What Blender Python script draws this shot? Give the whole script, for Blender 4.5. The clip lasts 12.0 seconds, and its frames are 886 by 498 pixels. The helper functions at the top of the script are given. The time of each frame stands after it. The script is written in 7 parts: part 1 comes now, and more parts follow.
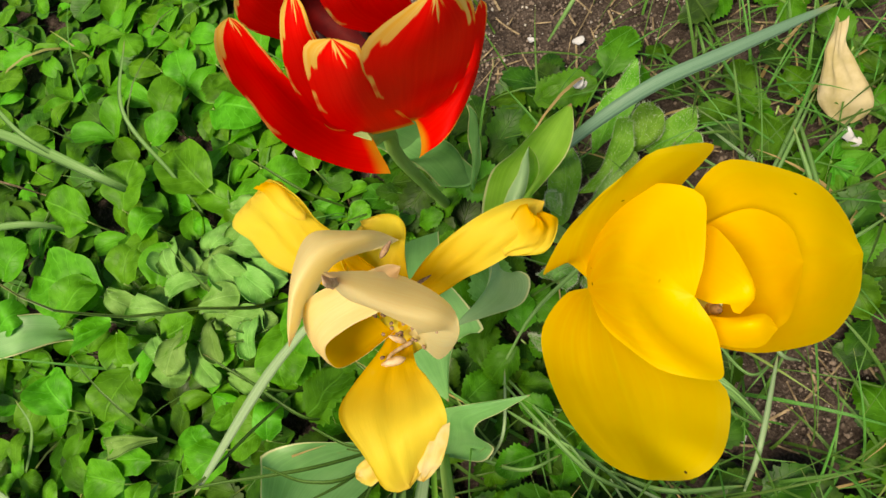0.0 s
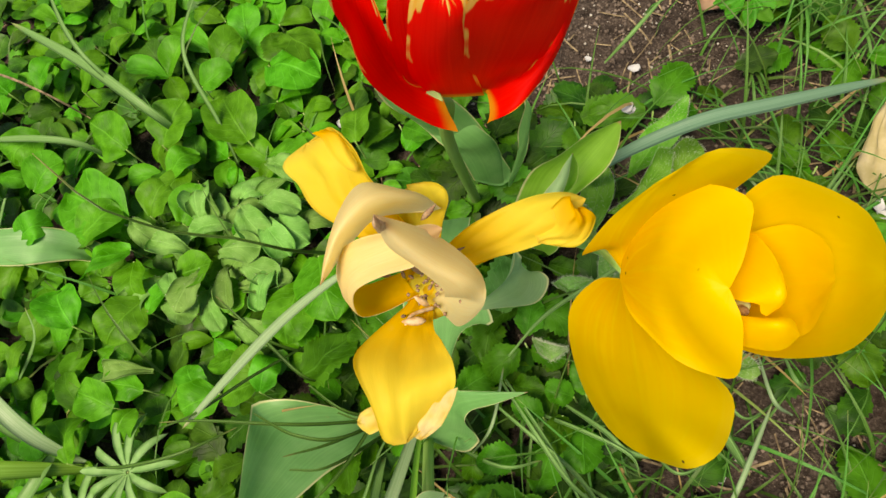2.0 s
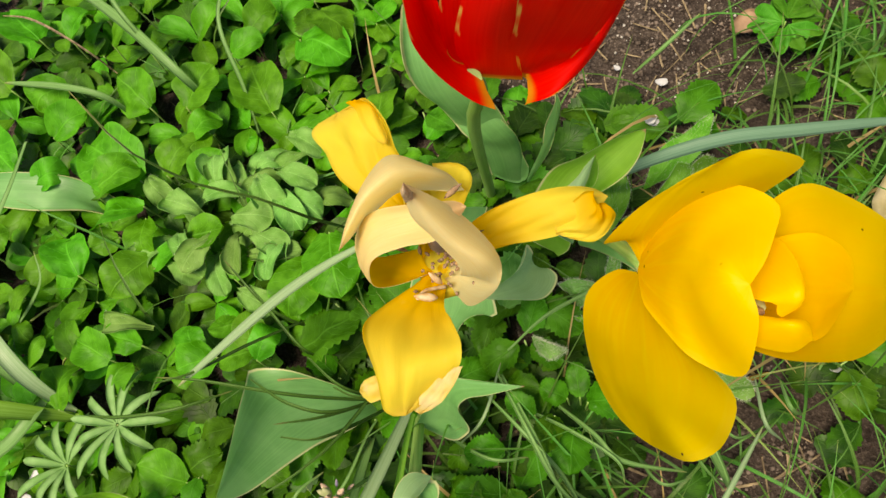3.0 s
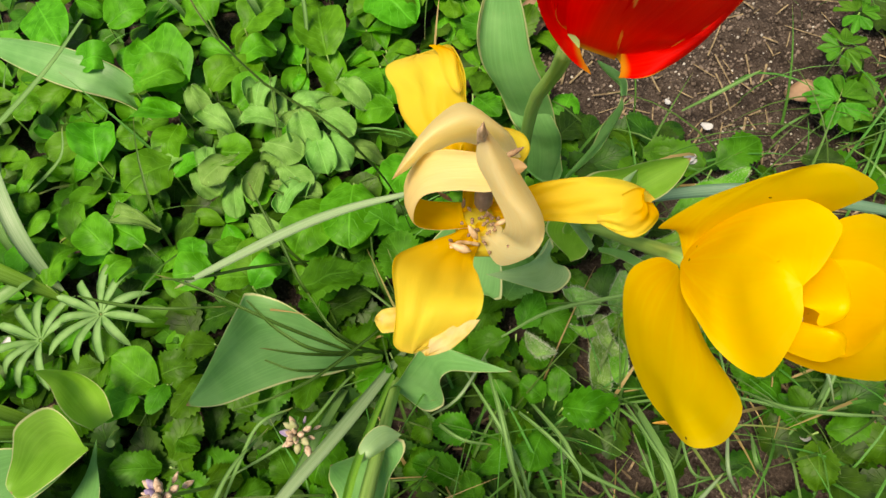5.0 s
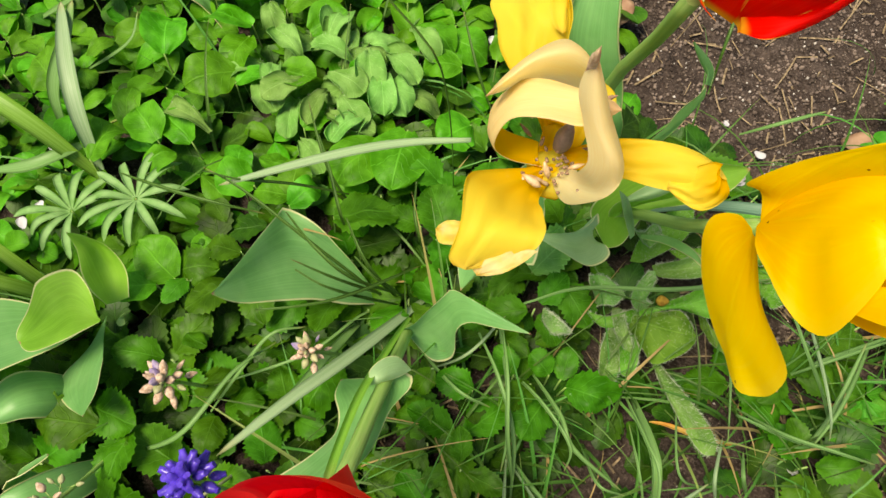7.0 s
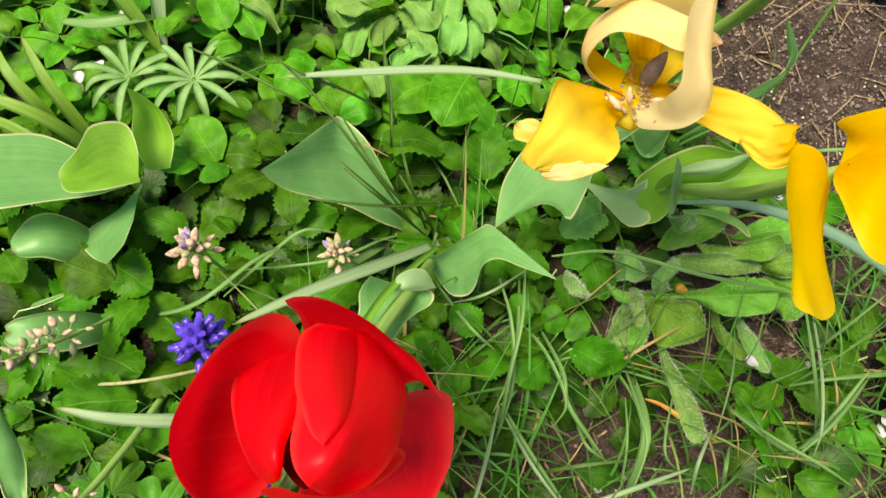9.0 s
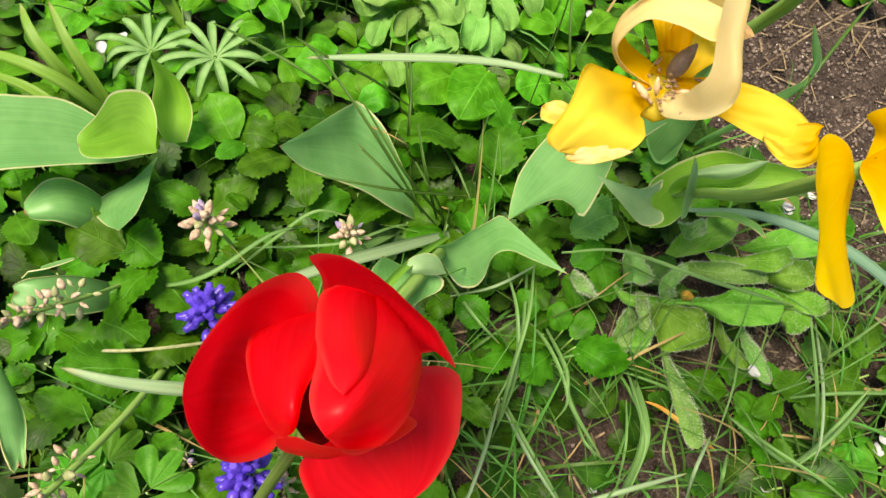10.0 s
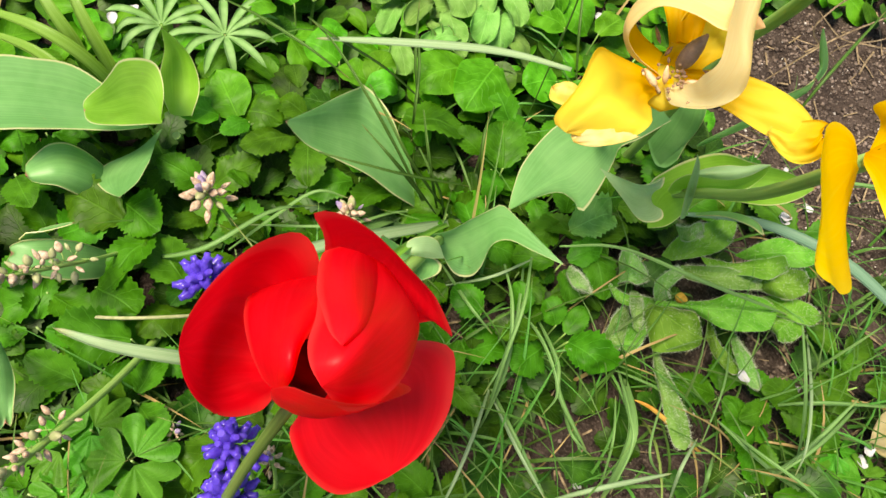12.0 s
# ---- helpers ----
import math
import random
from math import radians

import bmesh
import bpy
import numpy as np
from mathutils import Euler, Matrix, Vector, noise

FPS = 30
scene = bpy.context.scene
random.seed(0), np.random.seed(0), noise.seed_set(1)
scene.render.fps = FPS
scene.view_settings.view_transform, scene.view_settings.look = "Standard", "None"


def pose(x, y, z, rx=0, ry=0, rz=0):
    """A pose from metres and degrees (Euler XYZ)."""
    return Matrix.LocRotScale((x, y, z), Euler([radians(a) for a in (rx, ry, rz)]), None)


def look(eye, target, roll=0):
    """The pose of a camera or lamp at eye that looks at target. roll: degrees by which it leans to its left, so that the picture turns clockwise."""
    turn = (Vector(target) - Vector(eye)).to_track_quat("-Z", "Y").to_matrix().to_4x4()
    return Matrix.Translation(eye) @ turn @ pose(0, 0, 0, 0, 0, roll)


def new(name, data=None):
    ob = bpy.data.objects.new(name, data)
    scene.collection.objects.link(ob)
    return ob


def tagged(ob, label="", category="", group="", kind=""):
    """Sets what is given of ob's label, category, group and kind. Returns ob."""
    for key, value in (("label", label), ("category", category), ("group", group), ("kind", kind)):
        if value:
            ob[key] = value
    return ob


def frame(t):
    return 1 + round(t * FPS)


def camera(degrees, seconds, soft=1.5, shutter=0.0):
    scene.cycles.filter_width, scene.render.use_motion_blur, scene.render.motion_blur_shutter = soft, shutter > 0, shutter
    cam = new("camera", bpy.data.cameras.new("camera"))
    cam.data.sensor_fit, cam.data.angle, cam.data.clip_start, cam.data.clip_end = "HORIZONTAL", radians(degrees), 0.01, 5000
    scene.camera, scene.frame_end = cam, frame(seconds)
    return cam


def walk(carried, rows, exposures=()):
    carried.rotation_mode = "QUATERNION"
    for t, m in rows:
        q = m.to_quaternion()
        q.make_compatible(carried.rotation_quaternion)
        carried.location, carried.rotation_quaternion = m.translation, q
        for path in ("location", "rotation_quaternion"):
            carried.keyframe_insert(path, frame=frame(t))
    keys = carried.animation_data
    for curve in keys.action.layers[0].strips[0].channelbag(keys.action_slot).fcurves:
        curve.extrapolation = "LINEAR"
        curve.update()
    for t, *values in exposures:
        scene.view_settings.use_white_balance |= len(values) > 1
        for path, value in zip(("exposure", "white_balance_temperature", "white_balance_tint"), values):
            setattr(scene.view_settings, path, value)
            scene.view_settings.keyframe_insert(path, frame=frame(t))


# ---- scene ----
import functools

cam = camera(62.0, 12.0)
PATH = [
    (0, (0.09250, 0.04366, 0.58529), (-0.13448, 0.34218, -0.34173), -46.09),
    (0.5, (0.08985, 0.04021, 0.58829), (-0.13948, 0.33979, -0.33781), -43.95),
    (1, (0.08737, 0.03553, 0.59058), (-0.14310, 0.33797, -0.33431), -40.85),
    (1.5, (0.08497, 0.03073, 0.59298), (-0.14949, 0.33654, -0.32979), -37.94),
    (2, (0.08186, 0.02585, 0.59357), (-0.15251, 0.33721, -0.32737), -34.67),
    (2.5, (0.07937, 0.02182, 0.59474), (-0.15501, 0.33447, -0.32576), -31.87),
    (3, (0.07638, 0.01577, 0.59545), (-0.15957, 0.32706, -0.32511), -28.51),
    (5, (0.06215, -0.01198, 0.59614), (-0.15796, 0.30856, -0.32517), -11.19),
    (5.5, (0.05904, -0.01810, 0.59515), (-0.15788, 0.30894, -0.32463), -7.46),
    (6, (0.05761, -0.02866, 0.59476), (-0.16190, 0.29542, -0.32546), -4.20),
    (6.5, (0.05667, -0.04105, 0.59026), (-0.15715, 0.28087, -0.33205), -0.22),
    (7, (0.05515, -0.05366, 0.58901), (-0.16541, 0.26592, -0.33252), 1.60),
    (7.5, (0.05407, -0.06710, 0.58640), (-0.16549, 0.25463, -0.33462), 5.07),
    (9.5, (0.06891, -0.11578, 0.57363), (-0.14912, 0.20930, -0.34658), 17.15),
    (10, (0.07060, -0.12255, 0.57091), (-0.15288, 0.21041, -0.34516), 18.60),
    (10.5, (0.07329, -0.12790, 0.56847), (-0.15260, 0.21175, -0.34455), 20.18),
    (11, (0.07620, -0.13178, 0.56676), (-0.14985, 0.20966, -0.34555), 21.15),
    (11.5, (0.07939, -0.13335, 0.56581), (-0.14792, 0.20863, -0.34599), 21.69),
    (12, (0.08003, -0.13318, 0.56604), (-0.14607, 0.21175, -0.34495), 22.44),
]
walk(cam, [(t, look(eye, target, roll)) for t, eye, target, roll in PATH], [(0, 0.50, 8500, 9), (5.0, 0.56, 8400, 9), (7.5, 0.74, 8100, 9), (12.0, 0.98, 8000, 10)])

# ---- light ----
world = bpy.data.worlds.new("sky")
scene.world = world
world.use_nodes = True
wn = world.node_tree.nodes
sky = wn.new("ShaderNodeTexSky")
sky.sky_type = "NISHITA"
sky.sun_disc = False
SUN_EL, SUN_ROT = radians(70), radians(-152)
sky.sun_elevation, sky.sun_rotation = SUN_EL, SUN_ROT
world.node_tree.links.new(sky.outputs[0], wn["Background"].inputs[0])
wn["Background"].inputs[1].default_value = 0.094
sun = new("sun", bpy.data.lights.new("sun", "SUN"))
sun.data.energy, sun.data.angle, sun.data.color = 3.7, radians(22), (1.0, 0.95, 0.87)
way = Vector((math.sin(SUN_ROT) * math.cos(SUN_EL), math.cos(SUN_ROT) * math.cos(SUN_EL), math.sin(SUN_EL)))
sun.matrix_world = look(way * 5, (0, 0, 0))


# ---- materials ----
class Mat:
    """A small helper round a node material."""

    def __init__(self, name, rough=0.5, spec=0.35, trans=0.0):
        self.m = bpy.data.materials.new(name)
        self.m.use_nodes = True
        self.t = self.m.node_tree
        self.b = self.t.nodes["Principled BSDF"]
        self.b.inputs["Roughness"].default_value = rough
        self.b.inputs["Specular IOR Level"].default_value = spec
        self.trans = trans

    def node(self, kind, **sets):
        n = self.t.nodes.new(kind)
        for k, v in sets.items():
            setattr(n, k, v)
        return n

    def put(self, socket, value):
        if hasattr(value, "is_linked"):
            self.t.links.new(value, socket)
        else:
            socket.default_value = value

    def uv(self, sx=1.0, sy=1.0):
        co = self.node("ShaderNodeTexCoord")
        mp = self.node("ShaderNodeMapping")
        self.put(mp.inputs[0], co.outputs["UV"])
        mp.inputs["Scale"].default_value = (sx, sy, 1)
        return mp.outputs[0]

    def place(self, scale=1.0):
        co = self.node("ShaderNodeTexCoord")
        mp = self.node("ShaderNodeMapping")
        self.put(mp.inputs[0], co.outputs["Object"])
        mp.inputs["Scale"].default_value = (scale, scale, scale)
        return mp.outputs[0]

    def noise(self, vec, scale, detail=3.0, rough=0.55):
        n = self.node("ShaderNodeTexNoise")
        self.put(n.inputs["Vector"], vec)
        n.inputs["Scale"].default_value, n.inputs["Detail"].default_value, n.inputs["Roughness"].default_value = scale, detail, rough
        return n.outputs["Fac"]

    def math(self, op, a, b=0.0, c=0.0):
        n = self.node("ShaderNodeMath", operation=op)
        for s, v in zip(n.inputs, (a, b, c)):
            self.put(s, v)
        return n.outputs[0]

    def range(self, v, a, b, c=0.0, d=1.0):
        n = self.node("ShaderNodeMapRange")
        n.interpolation_type = "SMOOTHSTEP"
        for s, x in zip(n.inputs, (v, a, b, c, d)):
            self.put(s, x)
        return n.outputs[0]

    def mix(self, fac, a, b, blend="MIX"):
        n = self.node("ShaderNodeMix", data_type="RGBA", blend_type=blend)
        self.put(n.inputs[0], fac)
        for s, v in ((n.inputs[6], a), (n.inputs[7], b)):
            self.put(s, (*v, 1) if isinstance(v, tuple) and len(v) == 3 else v)
        return n.outputs[2]

    def sep(self, v):
        n = self.node("ShaderNodeSeparateXYZ")
        self.put(n.inputs[0], v)
        return n.outputs

    def rand(self):
        return self.node("ShaderNodeObjectInfo").outputs["Random"]

    def island(self):
        return self.node("ShaderNodeNewGeometry").outputs["Random Per Island"]

    def hue(self, col, h, s, v):
        n = self.node("ShaderNodeHueSaturation")
        self.put(n.inputs["Hue"], h), self.put(n.inputs["Saturation"], s), self.put(n.inputs["Value"], v), self.put(n.inputs["Color"], col)
        return n.outputs[0]

    def done(self, col, bump=None, strength=0.3, dist=0.0005):
        self.put(self.b.inputs["Base Color"], col)
        if bump is not None:
            n = self.node("ShaderNodeBump")
            n.inputs["Strength"].default_value, n.inputs["Distance"].default_value = strength, dist
            self.put(n.inputs["Height"], bump)
            self.put(self.b.inputs["Normal"], n.outputs[0])
        if self.trans:
            tr = self.node("ShaderNodeBsdfTranslucent")
            self.put(tr.inputs[0], col)
            mx = self.node("ShaderNodeMixShader")
            mx.inputs[0].default_value = self.trans
            self.t.links.new(self.b.outputs[0], mx.inputs[1])
            self.t.links.new(tr.outputs[0], mx.inputs[2])
            self.t.links.new(mx.outputs[0], self.t.nodes["Material Output"].inputs[0])
        return self.m


def edge_of(k):
    """How far across (0 at the midrib, 1 at the margin) and how far along a sheet."""
    u = k.sep(k.uv())
    across = k.math("ABSOLUTE", k.math("MULTIPLY_ADD", u[0], 2.0, -1.0))
    return across, u[1]


def yellow_petal():
    k = Mat("yellow_petal", 0.5, 0.2, 0.5)
    across, along = edge_of(k)
    streak = k.noise(k.uv(26, 1.6), 1.0, 4)
    blotch = k.noise(k.place(), 60, 3)
    col = k.mix(k.range(along, 0.0, 0.8), (0.91, 0.52, 0.003), (0.935, 0.67, 0.012))
    col = k.mix(k.range(streak, 0.4, 0.75, 0, 0.45), col, (0.935, 0.72, 0.04))
    col = k.mix(k.range(across, 0.80, 1.0, 0, 0.35), col, (0.94, 0.74, 0.05))
    col = k.mix(k.range(blotch, 0.4, 0.75, 0, 0.30), col, (0.87, 0.55, 0.003))
    speck = k.node("ShaderNodeTexVoronoi")
    k.put(speck.inputs["Vector"], k.place())
    speck.inputs["Scale"].default_value = 170
    dots = k.math("MULTIPLY", k.range(speck.outputs["Distance"], 0.05, 0.11, 1, 0), k.range(k.noise(k.place(), 45, 2), 0.56, 0.62))
    col = k.mix(dots, col, (0.12, 0.06, 0.01))
    return k.done(col, streak, 0.14)


def red_petal():
    k = Mat("red_petal", 0.45, 0.3, 0.5)
    across, along = edge_of(k)
    streak = k.noise(k.uv(24, 1.4), 1.0, 4)
    col = k.mix(k.range(streak, 0.35, 0.7), (0.85, 0.003, 0.014), (0.92, 0.007, 0.022))
    col = k.mix(k.range(k.noise(k.place(), 40, 3), 0.5, 0.8, 0, 0.35), col, (0.90, 0.018, 0.025))
    # Pale gloss along the rim, painted as a pinkish margin colour.
    col = k.mix(k.math("MULTIPLY", k.range(across, 0.86, 1.0), 0.3), col, (0.90, 0.11, 0.09))
    return k.done(col, streak, 0.25)


def flamed_petal():
    k = Mat("flamed_petal", 0.6, 0.1, 0.36)
    across, along = edge_of(k)
    streak = k.noise(k.uv(22, 1.3), 1.0, 3)
    broad = k.noise(k.uv(3.2, 3.0), 1.0, 2)
    tongue = k.noise(k.uv(9.0, 0.9), 1.0, 2)
    red = k.mix(k.range(streak, 0.35, 0.7), (0.90, 0.003, 0.004), (0.95, 0.010, 0.008))
    gold = k.mix(k.range(streak, 0.35, 0.7), (0.90, 0.50, 0.06), (0.90, 0.66, 0.20))
    reach = k.math("ADD", k.math("MULTIPLY", k.math("POWER", across, 2.5), 0.42), k.math("MULTIPLY", k.math("POWER", along, 4.0), 0.44))
    flame = k.math("ADD", reach, k.math("ADD", k.math("MULTIPLY_ADD", broad, 1.2, -0.6), k.math("MULTIPLY_ADD", tongue, 0.8, -0.4)))
    col = k.mix(k.range(flame, 0.45, 0.52), red, gold)
    col = k.mix(k.range(along, 0.01, 0.07, 0.8, 0), col, (0.80, 0.45, 0.03))
    return k.done(col, streak, 0.25)


def withered_petal(name, old):
    k = Mat(name, 0.55, 0.2, 0.6)
    across, along = edge_of(k)
    streak = k.noise(k.uv(46, 6), 1.0, 4)
    blotch = k.noise(k.place(), 55, 3)
    fresh = k.mix(k.range(along, 0.05, 0.8), (0.88, 0.57, 0.007), (0.925, 0.79, 0.10))
    pale = k.mix(k.range(streak, 0.3, 0.75), (0.94, 0.80, 0.43), (0.955, 0.86, 0.52))
    wilt = k.math("ADD", k.math("MULTIPLY_ADD", blotch, 0.8, -0.4), old)
    col = k.mix(k.range(wilt, 0.35, 0.65), fresh, pale)
    col = k.mix(k.math("MULTIPLY", k.range(along, 0.86, 1.0), 0.6), col, (0.72, 0.46, 0.30) if old > 0.5 else (0.84, 0.62, 0.10))
    wave = k.math("MULTIPLY", k.range(along, 0.35, 0.75, 0.25, 1.4), k.math("SINE", k.math("ADD", k.math("MULTIPLY", k.sep(k.uv())[0], 90.0), k.math("MULTIPLY", blotch, 12.0))))
    return k.done(col, k.math("ADD", k.math("MULTIPLY", streak, 1.0), k.math("MULTIPLY", wave, 0.03)), 0.35, 0.0005)


def tulip_leaf(name, low, high):
    k = Mat(name, 0.38, 0.5, 0.40)
    across, along = edge_of(k)
    veins = k.noise(k.uv(60, 0.6), 1.0, 2)
    blotch = k.noise(k.place(), 30, 3)
    col = k.mix(k.range(blotch, 0.3, 0.7), low, high)
    col = k.mix(k.range(veins, 0.4, 0.7, 0, 0.3), col, tuple(min(1, c * 1.3) for c in high))
    col = k.mix(k.range(k.noise(k.place(), 260, 2), 0.72, 0.78, 0, 0.5), col, (0.32, 0.42, 0.14))
    col = k.mix(k.range(across, 0.94, 0.97), col, (0.68, 0.70, 0.36))
    col = k.mix(k.range(along, 0.975, 0.998), col, (0.50, 0.22, 0.15))
    return k.done(col, veins, 0.25)


def stem_green(name, low, high):
    k = Mat(name, 0.45, 0.35)
    streak = k.noise(k.uv(14, 3), 1.0, 3)
    col = k.mix(k.range(streak, 0.3, 0.7), low, high)
    col = k.mix(k.range(k.noise(k.place(), 25, 3), 0.55, 0.8, 0, 0.5), col, (0.20, 0.15, 0.08))
    return k.done(col, streak, 0.2)


def herb_leaf(name, low, high, rough=0.48, trans=0.33, per="object"):
    k = Mat(name, rough, 0.2, trans)
    across, along = edge_of(k)
    r = k.rand() if per == "object" else k.island()
    wob = k.noise(k.uv(3, 5), 1.0, 2)
    rib = k.math("ABSOLUTE", k.math("SINE", k.math("ADD", k.math("MULTIPLY_ADD", along, 21.0, k.math("MULTIPLY", wob, 5.0)), k.math("MULTIPLY", across, -6.0))))
    rib = k.math("MINIMUM", k.range(rib, 0.02, 0.20), k.range(across, 0.012, 0.06))
    blotch = k.noise(k.place(), 70, 4)
    fine = k.noise(k.place(), 520, 3)
    col = k.mix(k.range(blotch, 0.3, 0.72), low, high)
    col = k.mix(k.math("MULTIPLY_ADD", rib, -0.40, 0.40), col, tuple(min(1, c * 1.45 + 0.02) for c in high))
    col = k.mix(k.range(fine, 0.55, 0.75, 0, 0.16), col, tuple(c * 0.55 for c in low))
    col = k.mix(k.range(across, 0.9, 1.0, 0, 0.25), col, tuple(min(1, c * 1.3) for c in high))
    col = k.hue(col, k.math("MULTIPLY_ADD", r, 0.03, 0.488), 1.05, k.math("MULTIPLY_ADD", r, 0.42, 0.78))
    return k.done(col, k.math("ADD", k.math("MULTIPLY", rib, -0.7), k.math("ADD", k.math("MULTIPLY", blotch, 0.7), k.math("MULTIPLY", fine, 0.25))), 0.6, 0.0008)


def grass_blade(name, low, high, dry=0.0):
    k = Mat(name, 0.45, 0.35, 0.25)
    across, along = edge_of(k)
    r = k.island()
    col = k.mix(k.range(k.noise(k.uv(16, 1.2), 1.0, 2), 0.3, 0.7), low, high)
    col = k.hue(col, k.math("MULTIPLY_ADD", r, 0.05, 0.48), 1.05, k.math("MULTIPLY_ADD", r, 0.8, 0.6))
    if dry:
        col = k.mix(k.range(r, 1.0 - dry, 1.0 - dry + 0.03), col, (0.42, 0.30, 0.12))
    col = k.mix(k.range(along, 0.9, 1.0, 0, 0.5), col, (0.40, 0.32, 0.12))
    return k.done(col, k.noise(k.uv(30, 0.7), 1.0, 2), 0.3)


def plain(name, low, high, scale=80, rough=0.6, trans=0.0, spec=0.3, bump=0.4):
    k = Mat(name, rough, spec, trans)
    n = k.noise(k.place(), scale, 4)
    return k.done(k.mix(k.range(n, 0.3, 0.7), low, high), n, bump, 0.0006)


def soil_material():
    k = Mat("soil", 0.9, 0.15)
    p = k.place()
    fine, mid, big = k.noise(p, 420, 5), k.noise(p, 70, 5), k.noise(p, 9, 3)
    col = k.mix(k.range(mid, 0.3, 0.7), (0.020, 0.014, 0.011), (0.078, 0.058, 0.048))
    col = k.mix(k.range(fine, 0.45, 0.75, 0, 0.6), col, (0.20, 0.155, 0.13))
    col = k.mix(k.range(big, 0.35, 0.7, 0, 0.5), col, (0.032, 0.022, 0.019))
    return k.done(col, k.math("ADD", mid, k.math("MULTIPLY", fine, 0.5)), 1.0, 0.006)


YELLOW, RED, FLAME = yellow_petal(), red_petal(), flamed_petal()
# Dark basal blotch, with the shade inside the cup painted into it.
BLOTCH_AND_SHADE = plain("petal_blotch_and_shade", (0.018, 0.002, 0.004), (0.15, 0.004, 0.004), 45, 0.6, 0.05, 0.1)
WILT_MID = withered_petal("withered_petal_tip", 0.5)
WILT_YELLOW, WILT_PALE = withered_petal("withered_petal_yellow", 0.22), withered_petal("withered_petal_pale", 0.74)
WILT_TIP = plain("withered_petal_dry_tip", (0.50, 0.33, 0.20), (0.82, 0.64, 0.44), 500, 0.75, 0.35)
TLEAF, STEM = tulip_leaf("tulip_leaf", (0.15, 0.41, 0.115), (0.24, 0.53, 0.18)), stem_green("stem_green", (0.17, 0.32, 0.065), (0.27, 0.43, 0.12))
PALE_LEAF = tulip_leaf("pale_tulip_leaf", (0.27, 0.47, 0.20), (0.36, 0.56, 0.28))
OLIVE_STEM = stem_green("olive_stem", (0.085, 0.135, 0.028), (0.145, 0.21, 0.05))
FRESH_LEAF = tulip_leaf("fresh_tulip_leaf", (0.19, 0.45, 0.035), (0.29, 0.57, 0.075))
ELDER = herb_leaf("ground_elder_leaf", (0.034, 0.122, 0.007), (0.083, 0.245, 0.023))
# Darker copies of the clover and elder greens: shade under taller leaves, painted in.
CLOVER_SHADED = herb_leaf("shaded_clover_leaf", (0.022, 0.080, 0.006), (0.060, 0.17, 0.018), trans=0.08, per="island")
ELDER_SHADED = herb_leaf("shaded_low_leaf", (0.010, 0.039, 0.003), (0.036, 0.100, 0.009), trans=0.04, per="island")
CLOVER = herb_leaf("clover_leaf", (0.058, 0.220, 0.014), (0.132, 0.40, 0.040))
HAIRY = herb_leaf("hairy_leaf", (0.12, 0.32, 0.035), (0.23, 0.47, 0.085), 0.7)
GREY = herb_leaf("grey_leaf", (0.16, 0.36, 0.075), (0.27, 0.50, 0.145), 0.75)
COLUMBINE = herb_leaf("columbine_leaf", (0.055, 0.205, 0.018), (0.110, 0.320, 0.042))
PALMATE = plain("palmate_leaf", (0.20, 0.42, 0.12), (0.31, 0.53, 0.21), 70, 0.6, 0.35, 0.2, 0.2)
GRASS = grass_blade("grass", (0.032, 0.110, 0.015), (0.150, 0.330, 0.072), 0.12)
BLADE = grass_blade("long_blade", (0.17, 0.39, 0.11), (0.27, 0.52, 0.19))
PALE_BLADE = grass_blade("pale_blade", (0.30, 0.50, 0.24), (0.44, 0.62, 0.37))
STRAP = grass_blade("strap_leaf", (0.17, 0.42, 0.05), (0.29, 0.57, 0.12))
BLUE_BLADE = grass_blade("blue_green_blade", (0.17, 0.34, 0.22), (0.27, 0.46, 0.32))
ORANGE_BLADE = plain("withered_blade", (0.50, 0.22, 0.03), (0.66, 0.45, 0.10), 90, 0.6, 0.2)
SOIL = soil_material()
STRAW = plain("straw", (0.12, 0.085, 0.05), (0.33, 0.25, 0.15), 200, 0.8)
CRUMB = plain("crumb", (0.04, 0.028, 0.022), (0.26, 0.20, 0.165), 40, 0.95)
WHITE = plain("fallen_petal", (0.58, 0.58, 0.60), (0.74, 0.74, 0.76), 90, 0.6, 0.3)
DRY_PETAL = plain("dried_petal", (0.50, 0.42, 0.20), (0.68, 0.58, 0.36), 60, 0.7, 0.35)
DEAD_LEAF = plain("dead_leaf", (0.28, 0.15, 0.09), (0.46, 0.30, 0.20), 70, 0.8, 0.2)
BLUE = plain("grape_hyacinth_blue", (0.045, 0.018, 0.36), (0.13, 0.07, 0.66), 160, 0.32, 0.15, 0.5)
FADED = plain("faded_floret", (0.24, 0.18, 0.36), (0.48, 0.40, 0.50), 300, 0.8, 0.15)
CAPSULE = plain("dried_floret", (0.36, 0.24, 0.16), (0.72, 0.56, 0.43), 330, 0.9, 0.15, 0.15, 1.0)
CAPSULE_GREEN = plain("seed_capsule", (0.28, 0.32, 0.14), (0.46, 0.46, 0.26), 200, 0.6, 0.15)
PISTIL = plain("pistil", (0.16, 0.12, 0.11), (0.27, 0.21, 0.20), 200, 0.55)
STIGMA_ORANGE = plain("withered_bud", (0.30, 0.16, 0.02), (0.55, 0.34, 0.05), 400, 0.8, 0.1, 0.2, 0.9)
ANTHER = plain("anther", (0.16, 0.09, 0.06), (0.38, 0.26, 0.17), 400, 0.8)
FILAMENT = plain("filament", (0.45, 0.26, 0.10), (0.66, 0.50, 0.34), 300, 0.6)
DARK = plain("dark_anther", (0.02, 0.010, 0.015), (0.05, 0.02, 0.02), 300, 0.7)
